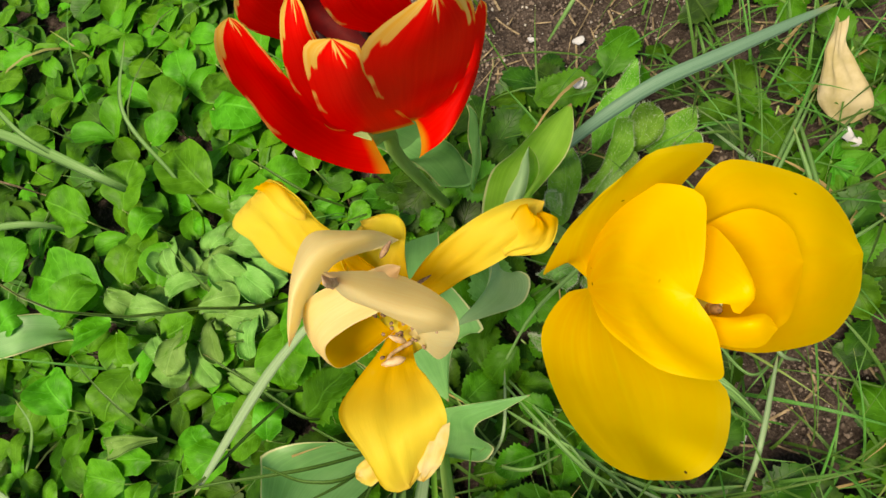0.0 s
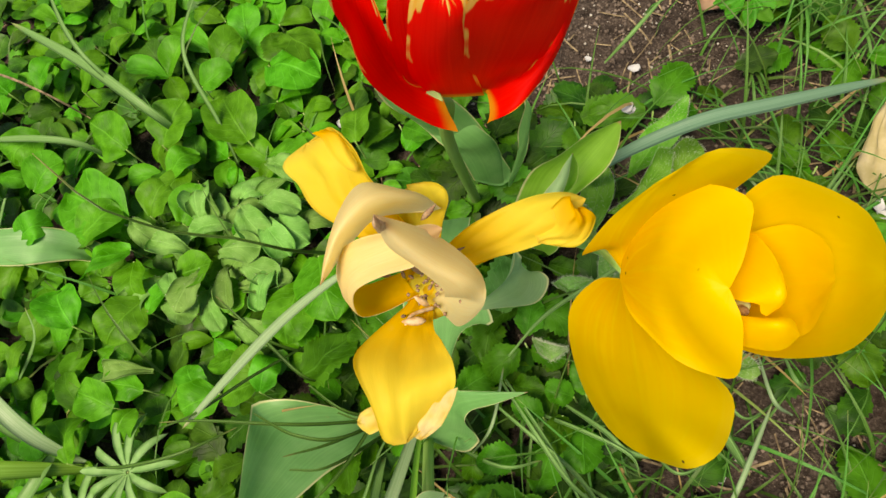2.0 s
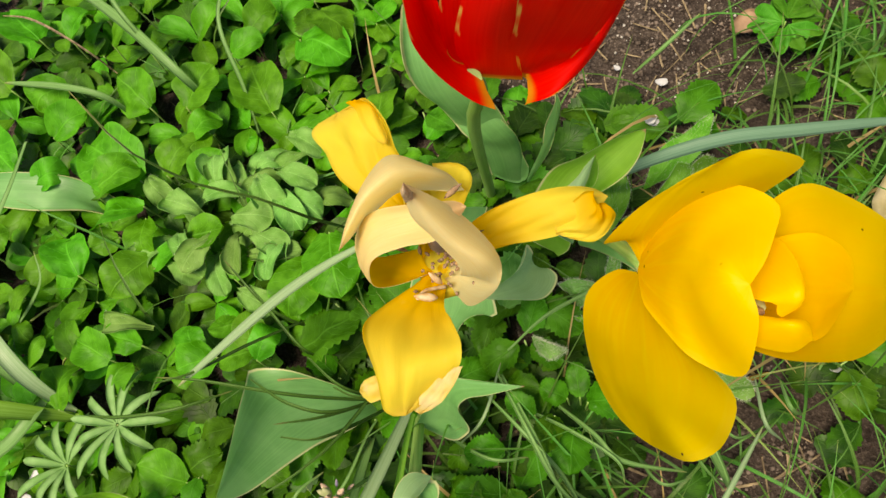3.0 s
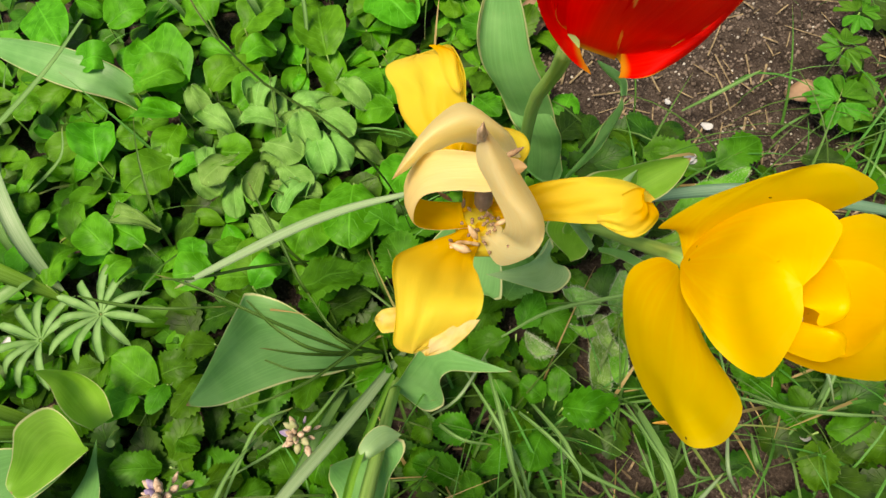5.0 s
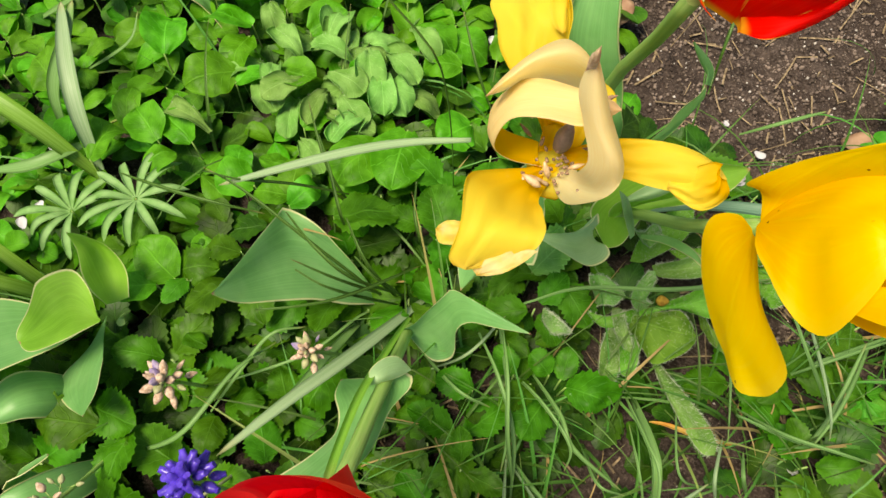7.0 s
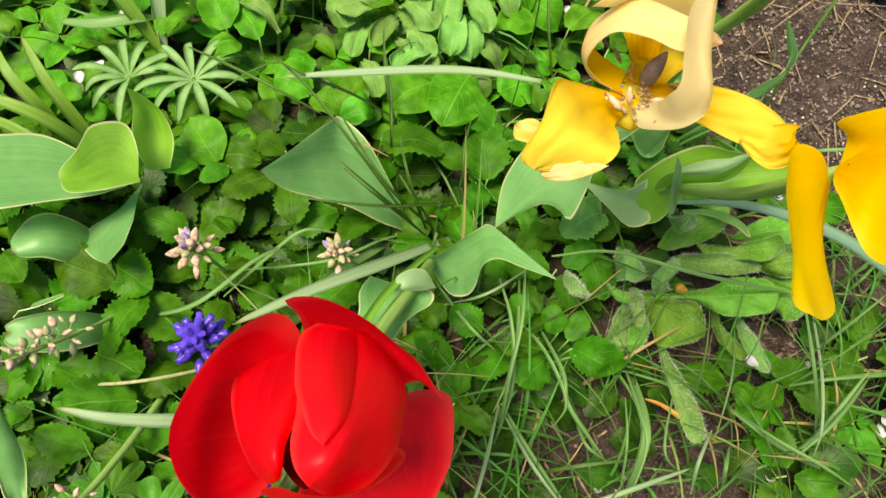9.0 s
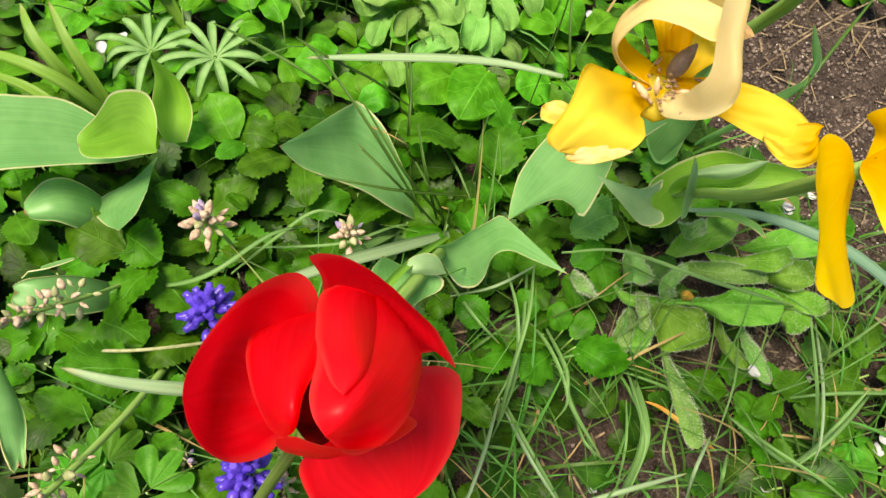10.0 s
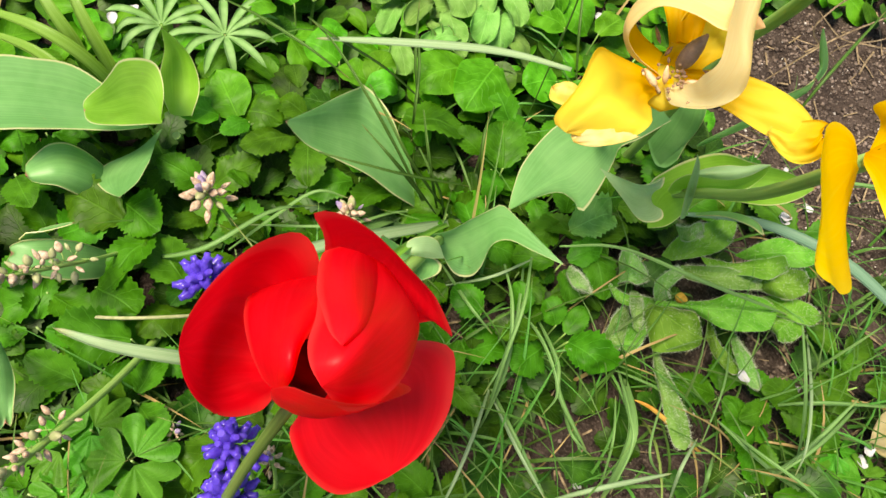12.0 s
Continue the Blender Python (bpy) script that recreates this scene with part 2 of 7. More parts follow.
HAIRS = plain("leaf_hair", (0.42, 0.52, 0.34), (0.60, 0.66, 0.50), 100, 0.6, 0.4)
PEBBLE = plain("pebble", (0.26, 0.23, 0.20), (0.60, 0.56, 0.52), 60, 0.8)


# ---- shapes ----
def curve_at(pts, n):
    """n + 1 even steps along a smooth curve through pts."""
    p = [Vector(q) for q in pts]
    if len(p) == 2:
        p = [p[0], (p[0] + p[1]) / 2, p[1]]
    p = [p[0] * 2 - p[1], *p, p[-1] * 2 - p[-2]]
    dense = []
    for i in range(1, len(p) - 2):
        a, b, c, d = p[i - 1 : i + 3]
        for s in range(12):
            t = s / 12
            dense.append(0.5 * (2 * b + (c - a) * t + (2 * a - 5 * b + 4 * c - d) * t * t + (3 * b - a - 3 * c + d) * t**3))
    dense.append(p[-2])
    run = [0.0]
    for a, b in zip(dense, dense[1:]):
        run.append(run[-1] + (b - a).length)
    out, j = [], 0
    for i in range(n + 1):
        s = run[-1] * i / n
        while j < len(run) - 2 and run[j + 1] < s:
            j += 1
        f = (s - run[j]) / max(run[j + 1] - run[j], 1e-9)
        out.append(dense[j].lerp(dense[j + 1], min(1, f)))
    return out


def tangents(c):
    return [(c[min(i + 1, len(c) - 1)] - c[max(i - 1, 0)]).normalized() for i in range(len(c))]


def outline(u, mid, base, tip, neck=1.1):
    if u < mid:
        return base + (1 - base) * math.sin(math.pi / 2 * u / mid) ** neck
    return math.sqrt(max(0.0, 1 - ((u - mid) / (1 - mid)) ** tip))


def grid_mesh(bm, rows, thick, uvl, sides=(0, 0)):
    """A sheet of vertex rows as a closed shell of that thickness, or a single surface where thick is 0."""
    nu, nv = len(rows) - 1, len(rows[0]) - 1
    if thick:
        norm = []
        for i in range(nu + 1):
            line = []
            for j in range(nv + 1):
                du = rows[min(i + 1, nu)][j] - rows[max(i - 1, 0)][j]
                dv = rows[min(i, nu - 1) if i == nu else i][min(j + 1, nv)] - rows[min(i, nu - 1) if i == nu else i][max(j - 1, 0)]
                if i == nu:
                    dv = rows[nu - 1][min(j + 1, nv)] - rows[nu - 1][max(j - 1, 0)]
                nn = du.cross(dv)
                line.append(nn.normalized() if nn.length > 1e-12 else Vector((0, 0, 1)))
            norm.append(line)
        tops = [[bm.verts.new(rows[i][j] + norm[i][j] * thick / 2) for j in range(nv + 1)] for i in range(nu + 1)]
        lows = [[bm.verts.new(rows[i][j] - norm[i][j] * thick / 2) for j in range(nv + 1)] for i in range(nu + 1)]
        layers = [(tops, False, sides[0]), (lows, True, sides[1])]
    else:
        tops = [[bm.verts.new(rows[i][j]) for j in range(nv + 1)] for i in range(nu + 1)]
        layers = [(tops, False, 0)]

    def face(vs, uvs, m=0, smooth=True):
        f = bm.faces.new(vs)
        f.smooth = smooth
        f.material_index = m
        for loop, q in zip(f.loops, uvs):
            loop[uvl].uv = q

    for vs, flip, m in layers:
        for i in range(nu):
            for j in range(nv):
                ring = [(i, j), (i, j + 1), (i + 1, j + 1), (i + 1, j)]
                if flip:
                    ring.reverse()
                face([vs[a][b] for a, b in ring], [(b / nv, a / nu) for a, b in ring], m)
    if thick:
        rim = [(i, 0) for i in range(nu)] + [(nu, j) for j in range(nv)] + [(i, nv) for i in range(nu, 0, -1)] + [(0, j) for j in range(nv, 0, -1)]
        for (a, b), (c, d) in zip(rim, rim[1:] + rim[:1]):
            face([tops[c][d], tops[a][b], lows[a][b], lows[c][d]], [(d / nv, c / nu), (b / nv, a / nu), (b / nv, a / nu), (d / nv, c / nu)], 0, False)


def sheet_rows(spine, left, right, nu=22, nv=12, mid=0.55, base=0.35, tip=2.5, notch=0.0, ruffle=0.0, crinkle=0.0, teeth=0.0, turn=1.0, neck=1.1, lobes=0.0, seed=1):
    """A petal or leaf: its midrib runs through spine; left and right are its margins at mid, and bend it across."""
    c = curve_at(spine, nu)
    tg = tangents(c)
    m = round(mid * nu)
    a, b = (Vector(right) - Vector(left)) / 2, (Vector(right) + Vector(left)) / 2 - c[m]
    frames = [None] * (nu + 1)
    frames[m] = (a, b)
    for i in range(m + 1, nu + 1):
        q = tg[i - 1].rotation_difference(tg[i])
        frames[i] = tuple(q @ v for v in frames[i - 1])
    for i in range(m - 1, -1, -1):
        q = tg[i + 1].rotation_difference(tg[i])
        frames[i] = tuple(q @ v for v in frames[i + 1])
    rng = random.Random(seed)
    ph = [rng.uniform(0, 6.28) for _ in range(4)]
    size = a.length
    rows = []
    for i in range(nu + 1):
        u = i / nu
        w = max(outline(u, mid, base, tip, neck) * (1 + lobes * math.cos(6.28 * (2.2 * u + 0.45))), 0.012)
        fa, fb = frames[i]
        if turn < 1:
            fa, fb = a.lerp(fa, turn), b.lerp(fb, turn)
        nrm = tg[i].cross(fa).normalized()
        row = []
        for j in range(nv + 1):
            v = j / nv * 2 - 1
            ww = w
            if teeth:
                ww *= 1 + teeth * (0.5 + 0.3 * math.sin(i * 2.3 + ph[0] + v) if i % 2 else -0.5) * (abs(v) > 0.95)
            p = c[i] + fa * (v * ww) + fb * (v * v * ww)
            if notch:
                p = p - tg[i] * (notch * size * math.exp(-((v / 0.2) ** 2)) * u**5)
            if ruffle:
                p = p + nrm * (ruffle * size * abs(v) ** 2.2 * (math.sin(u * 9 + ph[0] + (v > 0) * 2) + 0.6 * math.sin(u * 17 + ph[1] + (v > 0))) * min(1, 3 * u))
            if crinkle:
                p = p + nrm * (crinkle * size * noise.noise(Vector((v * 2.2 + ph[2], u * 2.6 + ph[3], seed))))
            row.append(p)
        rows.append(row)
    return rows


def loft_rows(spine, sections, nu=30, nv=16, base=0.35, tip=5.0, point=False, notch=0.0, ruffle=0.014, crinkle=0.03, seed=1):
    """A petal or leaf: its midrib runs through spine; each section (u, left, right) gives its margins at that part of its length."""
    c = curve_at(spine, nu)
    tg = tangents(c)
    power = 1.0 if point else 0.5

    def taper(u):
        return max(0.0, 1 - u**tip) ** power

    keys = []
    for u, left, right in sections:
        left, right = Vector(left), Vector(right)
        keys.append((u, (right - left) / 2 / taper(u), ((right + left) / 2 - c[round(u * nu)]) / taper(u)))
    size = max(k[1].length for k in keys)
    keys = [(0.0, keys[0][1] * base, keys[0][2] * base), *keys]
    if len(keys) > 2:
        keys.append((1.0, keys[-1][1].lerp(keys[-1][1] * 2 - keys[-2][1], 0.25), keys[-1][2]))
    else:
        keys.append((1.0, keys[-1][1], keys[-1][2]))

    def along(u, n):
        """A smooth run through the keys."""
        k = min(next((m for m in range(len(keys) - 1) if keys[m + 1][0] >= u), len(keys) - 2), len(keys) - 2)
        x0, x1 = keys[k][0], keys[k + 1][0]
        h, f = x1 - x0, (u - x0) / (x1 - x0)

        def slope(m):
            if m == 0:
                return (keys[1][n] - keys[0][n]) / (keys[1][0] - keys[0][0])
            if m == len(keys) - 1:
                return (keys[m][n] - keys[m - 1][n]) / (keys[m][0] - keys[m - 1][0])
            d0, d1 = keys[m][0] - keys[m - 1][0], keys[m + 1][0] - keys[m][0]
            s0, s1 = (keys[m][n] - keys[m - 1][n]) / d0, (keys[m + 1][n] - keys[m][n]) / d1
            return (s0 * d1 + s1 * d0) / (d0 + d1)

        f2, f3 = f * f, f * f * f
        return keys[k][n] * (2 * f3 - 3 * f2 + 1) + slope(k) * (h * (f3 - 2 * f2 + f)) + keys[k + 1][n] * (3 * f2 - 2 * f3) + slope(k + 1) * (h * (f3 - f2))

    rng = random.Random(seed)
    ph = [rng.uniform(0, 6.28) for _ in range(4)]
    rows = []
    for i in range(nu + 1):
        u = 1 - (1 - i / nu) ** 1.0
        a, b, w = along(u, 1), along(u, 2), taper(u)
        w = max(w, 0.012)
        nrm = tg[i].cross(a).normalized()
        row = []
        for j in range(nv + 1):
            v = j / nv * 2 - 1
            p = c[i] + a * (v * w) + b * (v * v * w)
            if notch:
                p = p - tg[i] * (notch * size * math.exp(-((v / 0.22) ** 2)) * u**5)
            if ruffle:
                p = p + nrm * (ruffle * size * abs(v) ** 2.2 * (math.sin(u * 9 + ph[0] + (v > 0) * 2) + 0.6 * math.sin(u * 19 + ph[1] + (v > 0))) * min(1, 3 * u))
            if crinkle:
                k = noise.noise(Vector((v * 2.2 + ph[2], u * 2.6 + ph[3], seed))) + 0.4 * noise.noise(Vector((v * 6 + ph[3], u * 5, seed)))
                p = p + nrm * (crinkle * size * k)
            row.append(p)
        rows.append(row)
    return rows


def loft(name, parent, material, spine, sections, thick=0.00022, label="", other=None, sides=(0, 0), **kw):
    bm, uvl = bmesh_new()
    grid_mesh(bm, loft_rows(spine, sections, **kw), thick, uvl, sides)
    ob = part(name, bm, material, parent, label)
    if other is not None:
        ob.data.materials.append(other)
    return ob


def petal(name, parent, material, left, mid, right, nu=30, nv=20, thick=0.0, ruffle=0.012, crinkle=0.022, base=0, seed=1, other=None, sides=(0, 0), label=""):
    """A petal between its two margins: three curves run from base to tip, and the blade bends across them. base: 1 where it stays broad at its foot."""
    lc, mc, rc = curve_at(left, nu), curve_at(mid, nu), curve_at(right, nu)
    size = max((a - b).length for a, b in zip(lc, rc)) / 2
    rng = random.Random(seed)
    ph = [rng.uniform(0, 6.28) for _ in range(4)]
    tg = tangents(mc)
    rows = []
    for i in range(nu + 1):
        u = i / nu
        lp, mp, rp = lc[i], mc[i], rc[i]
        if i == nu:
            lp, rp = mp + (lc[nu - 1] - mc[nu - 1]) * 0.06, mp + (rc[nu - 1] - mc[nu - 1]) * 0.06
        nrm = tg[i].cross(rp - lp).normalized()
        a, b = (rp - lp) / 2, (rp + lp) / 2 - mp
        calm = min(1, 4 * (1 - u)) * (1 if base else min(1, 4 * u))
        row = []
        for j in range(nv + 1):
            v = j / nv * 2 - 1
            p = mp + a * v + b * (v * v)
            wave = abs(v) ** 2.5 * (math.sin(u * 8 + ph[0] + (v > 0) * 2) + 0.6 * math.sin(u * 17 + ph[1] + (v > 0)))
            dent = noise.noise(Vector((v * 1.8 + ph[2], u * 2.2 + ph[3], seed))) + 0.35 * noise.noise(Vector((v * 6 + ph[3], u * 3, seed)))
            row.append(p + nrm * (size * calm * (ruffle * wave + crinkle * dent)))
        rows.append(row)
    bm, uvl = bmesh_new()
    grid_mesh(bm, rows, thick, uvl, sides)
    ob = part(name, bm, material, parent, label)
    if other is not None:
        ob.data.materials.append(other)
    return ob


def bmesh_new():
    bm = bmesh.new()
    return bm, bm.loops.layers.uv.new("UVMap")


def part(name, bm, material, parent=None, label=""):
    me = bpy.data.meshes.new(name)
    bm.to_mesh(me)
    bm.free()
    me.materials.append(material)
    ob = new(name, me)
    if parent is not None:
        ob.parent = parent
        ob.matrix_parent_inverse = Matrix.Translation(parent.location).inverted()
    return tagged(ob, label)


def holder(name, at, label, category, group=""):
    ob = new(name)
    ob.empty_display_size = 0.01
    ob.location = at
    return tagged(ob, label, category, group)


def sheet(name, parent, material, spine, left, right, thick=0.0006, label="", **kw):
    bm, uvl = bmesh_new()
    grid_mesh(bm, sheet_rows(spine, left, right, **kw), thick, uvl)
    return part(name, bm, material, parent, label)


def tube_into(bm, uvl, pts, r0, r1, sides=10, n=14, cap=True):
    c = curve_at(pts, n)
    tg = tangents(c)
    x = tg[0].orthogonal().normalized()
    rings = []
    for i, p in enumerate(c):
        if i:
            x = tg[i - 1].rotation_difference(tg[i]) @ x
        y = tg[i].cross(x)
        r = r0 + (r1 - r0) * i / n
        rings.append([bm.verts.new(p + (x * math.cos(a) + y * math.sin(a)) * r) for a in (2 * math.pi * k / sides for k in range(sides))])
    for i in range(n):
        for k in range(sides):
            f = bm.faces.new((rings[i][k], rings[i][(k + 1) % sides], rings[i + 1][(k + 1) % sides], rings[i + 1][k]))
            f.smooth = True
            for loop, q in zip(f.loops, ((k, i), (k + 1, i), (k + 1, i + 1), (k, i + 1))):
                loop[uvl].uv = (q[0] / sides, q[1] / n)
    if cap:
        bm.faces.new(rings[0][::-1]), bm.faces.new(rings[-1])


def tube(name, parent, material, pts, r0, r1, label="", sides=10, n=14):
    bm, uvl = bmesh_new()
    tube_into(bm, uvl, pts, r0, r1, sides, n)
    return part(name, bm, material, parent, label)


def pod_into(bm, uvl, at, way, length, radius, sides=8, rings=6, mouth=0.0):
    """A small rounded body along way, such as a floret, an anther or a pistil."""
    way = Vector(way).normalized()
    x = way.orthogonal().normalized()
    y = way.cross(x)
    loops = []
    for i in range(rings + 1):
        s = i / rings
        r = radius * max(0.08, math.sin(math.pi * min(0.97, max(0.03, s**0.8))) ** 0.7)
        if mouth and i == rings:
            r = radius * mouth
        loops.append([bm.verts.new(Vector(at) + way * (length * s) + (x * math.cos(a) + y * math.sin(a)) * r) for a in (2 * math.pi * k / sides for k in range(sides))])
    for i in range(rings):
        for k in range(sides):
            f = bm.faces.new((loops[i][k], loops[i][(k + 1) % sides], loops[i + 1][(k + 1) % sides], loops[i + 1][k]))
            f.smooth = True
            for loop in f.loops:
                loop[uvl].uv = (k / sides, i / rings)
    bm.faces.new(loops[0][::-1]), bm.faces.new(loops[-1])


def pod(name, parent, material, at, way, length, radius, label="", **kw):
    bm, uvl = bmesh_new()
    pod_into(bm, uvl, at, way, length, radius, **kw)
    return part(name, bm, material, parent, label)


# ---- ground ----
def bare(x, y):
    """1 where the soil lies bare, 0 under plants."""
    d = min(math.hypot((x - 0.06) / 0.15, (y - 0.50) / 0.13), math.hypot((x + 0.01) / 0.07, (y - 0.41) / 0.06), math.hypot((x - 0.2) / 0.045, (y - 0.075) / 0.03), math.hypot((x - 0.175) / 0.035, (y - 0.26) / 0.03))
    d += 0.35 * noise.noise(Vector((x * 14, y * 14, 3)))
    return max(0.0, min(1.0, (1.25 - d) / 0.35))


def ground_height(x, y):
    return 0.006 * noise.noise(Vector((x * 9, y * 9, 0))) + 0.0035 * noise.noise(Vector((x * 45, y * 45, 1))) + 0.0018 * noise.noise(Vector((x * 140, y * 140, 2)))


def ground():
    def steps(lo, hi, fine, reach):
        inner = np.arange(lo, hi + 1e-6, fine).tolist()
        grow = [fine * 1.6**k for k in range(1, 40)]
        out, s = [], 0.0
        for g in grow:
            s += g
            if s > reach:
                break
            out.append(s)
        return [lo - o for o in reversed(out + [reach])] + inner + [hi + o for o in out + [reach]]

    xs, ys = steps(-0.5, 0.36, 0.005, 300.0), steps(-0.3, 0.7, 0.005, 300.0)
    verts = [(x, y, ground_height(x, y) if abs(x) < 2 and abs(y) < 2 else 0.0) for y in ys for x in xs]
    w = len(xs)
    faces = [(j * w + i, j * w + i + 1, (j + 1) * w + i + 1, (j + 1) * w + i) for j in range(len(ys) - 1) for i in range(w - 1)]
    me = bpy.data.meshes.new("ground")
    me.from_pydata(verts, [], faces)
    me.shade_smooth()
    me.materials.append(SOIL)
    tagged(new("ground", me), "dark brown crumbly garden soil", "ground", kind="structure")


ground()

# ---- flamed tulip ----
S = holder("flamed_tulip", (-0.0390, 0.2650, 0.0000), "red tulip with yellow flames on a green stem", "tulip", "tulips in the bed")
tube("stem", S, STEM, [(-0.0400, 0.2680, -0.0050), (-0.0150, 0.2180, 0.2200), (0.0040, 0.1940, 0.3000), (0.0210, 0.1480, 0.3850)], 0.0042, 0.0036)
# Back petal dark all over: blotch plus painted shade of the cup.
petal("petal", S, BLOTCH_AND_SHADE, [(0.0152, 0.1704, 0.3850), (0.0087, 0.1882, 0.4100), (0.0190, 0.1786, 0.4400), (0.0390, 0.1628, 0.4600)], [(0.0309, 0.1689, 0.3800), (0.0148, 0.1945, 0.3980), (0.0257, 0.1840, 0.4300), (0.0390, 0.1628, 0.4600)], [(0.0409, 0.1704, 0.3800), (0.0412, 0.1821, 0.4100), (0.0452, 0.1716, 0.4400), (0.0390, 0.1628, 0.4600)], seed=1)
petal("petal", S, FLAME, [(0.0473, 0.1492, 0.4350), (0.0437, 0.1416, 0.4520), (0.0431, 0.1402, 0.4600), (0.0427, 0.1426, 0.4650), (0.0451, 0.1452, 0.4670), (0.0513, 0.1446, 0.4670)], [(0.0504, 0.1534, 0.4300), (0.0485, 0.1479, 0.4480), (0.0498, 0.1460, 0.4600), (0.0513, 0.1446, 0.4670)], [(0.0551, 0.1553, 0.4300), (0.0580, 0.1474, 0.4500), (0.0569, 0.1465, 0.4620), (0.0513, 0.1446, 0.4670)], seed=2)
petal("petal", S, FLAME, [(0.0145, 0.1656, 0.4200), (0.0122, 0.1593, 0.4380), (0.0129, 0.1601, 0.4460), (0.0162, 0.1637, 0.4500)], [(0.0165, 0.1696, 0.4200), (0.0164, 0.1635, 0.4380), (0.0162, 0.1637, 0.4500)], [(0.0232, 0.1702, 0.4300), (0.0233, 0.1685, 0.4400), (0.0209, 0.1671, 0.4500), (0.0162, 0.1637, 0.4500)], seed=3)
petal("petal", S, FLAME, [(0.0343, 0.1294, 0.3990), (0.0265, 0.1304, 0.4020), (0.0164, 0.1332, 0.4100), (0.0116, 0.1346, 0.4240), (0.0114, 0.1386, 0.4380), (0.0066, 0.1460, 0.4400), (0.0048, 0.1527, 0.4420), (0.0058, 0.1584, 0.4430), (0.0102, 0.1594, 0.4440)], [(0.0279, 0.1418, 0.3880), (0.0171, 0.1446, 0.3940), (0.0085, 0.1526, 0.4060), (0.0078, 0.1559, 0.4260), (0.0102, 0.1594, 0.4440)], [(0.0218, 0.1551, 0.3800), (0.0148, 0.1509, 0.3920), (0.0152, 0.1504, 0.4050), (0.0155, 0.1518, 0.4200), (0.0166, 0.1510, 0.4320), (0.0148, 0.1546, 0.4400), (0.0132, 0.1575, 0.4440), (0.0102, 0.1594, 0.4440)], seed=4, base=1)
petal("petal", S, FLAME, [(0.0381, 0.1540, 0.3800), (0.0468, 0.1487, 0.3920), (0.0551, 0.1526, 0.3950), (0.0623, 0.1581, 0.4050), (0.0666, 0.1579, 0.4180), (0.0706, 0.1590, 0.4250)], [(0.0408, 0.1434, 0.3860), (0.0520, 0.1459, 0.3930), (0.0618, 0.1547, 0.4000), (0.0673, 0.1616, 0.4090), (0.0706, 0.1590, 0.4250)], [(0.0419, 0.1338, 0.3945), (0.0517, 0.1427, 0.3900), (0.0618, 0.1546, 0.3950), (0.0680, 0.1639, 0.4050), (0.0715, 0.1603, 0.4200), (0.0706, 0.1590, 0.4250)], seed=5, base=1)
petal("petal", S, FLAME, [(0.0149, 0.1519, 0.3830), (0.0142, 0.1497, 0.4050), (0.0179, 0.1471, 0.4260), (0.0236, 0.1460, 0.4430), (0.0305, 0.1467, 0.4570), (0.0348, 0.1492, 0.4600)], [(0.0194, 0.1544, 0.3840), (0.0255, 0.1470, 0.4240), (0.0312, 0.1435, 0.4500), (0.0348, 0.1492, 0.4600)], [(0.0269, 0.1557, 0.3880), (0.0343, 0.1447, 0.4300), (0.0348, 0.1437, 0.4480), (0.0369, 0.1449, 0.4590), (0.0348, 0.1492, 0.4600)], seed=6)
petal("petal", S, FLAME, [(0.0279, 0.1565, 0.3750), (0.0404, 0.1392, 0.4250), (0.0462, 0.1334, 0.4500), (0.0498, 0.1332, 0.4570), (0.0561, 0.1356, 0.4590), (0.0658, 0.1423, 0.4560)], [(0.0362, 0.1574, 0.3730), (0.0509, 0.1466, 0.4120), (0.0605, 0.1384, 0.4420), (0.0649, 0.1397, 0.4540), (0.0658, 0.1423, 0.4560)], [(0.0398, 0.1491, 0.3780), (0.0539, 0.1536, 0.3900), (0.0640, 0.1529, 0.4100), (0.0696, 0.1510, 0.4300), (0.0704, 0.1464, 0.4480), (0.0658, 0.1423, 0.4560)], seed=7, nv=24)
petal("petal", S, FLAME, [(0.0185, 0.1543, 0.3770), (0.0197, 0.1451, 0.4080), (0.0280, 0.1389, 0.4380), (0.0330, 0.1381, 0.4520), (0.0366, 0.1380, 0.4560), (0.0422, 0.1361, 0.4570)], [(0.0264, 0.1539, 0.3770), (0.0338, 0.1411, 0.4180), (0.0407, 0.1337, 0.4470), (0.0422, 0.1361, 0.4570)], [(0.0361, 0.1564, 0.3730), (0.0394, 0.1454, 0.4100), (0.0444, 0.1354, 0.4420), (0.0471, 0.1341, 0.4520), (0.0474, 0.1341, 0.4560), (0.0422, 0.1361, 0.4570)], seed=8, nv=24)
pod("pistil", S, DARK, (0.0300, 0.1620, 0.3840), (-0.2, 0.2, 1), 0.020, 0.0035)
for dx, dy in ((0.01, 0.0), (-0.008, 0.006), (0.0, 0.012), (-0.004, -0.008)):
    q = Vector((0.0280, 0.1690, 0.3880)) + Vector((dx, dy, 0))
    pod("anther", S, DARK, q, (dx * 20, dy * 20, 1), 0.018, 0.0016)

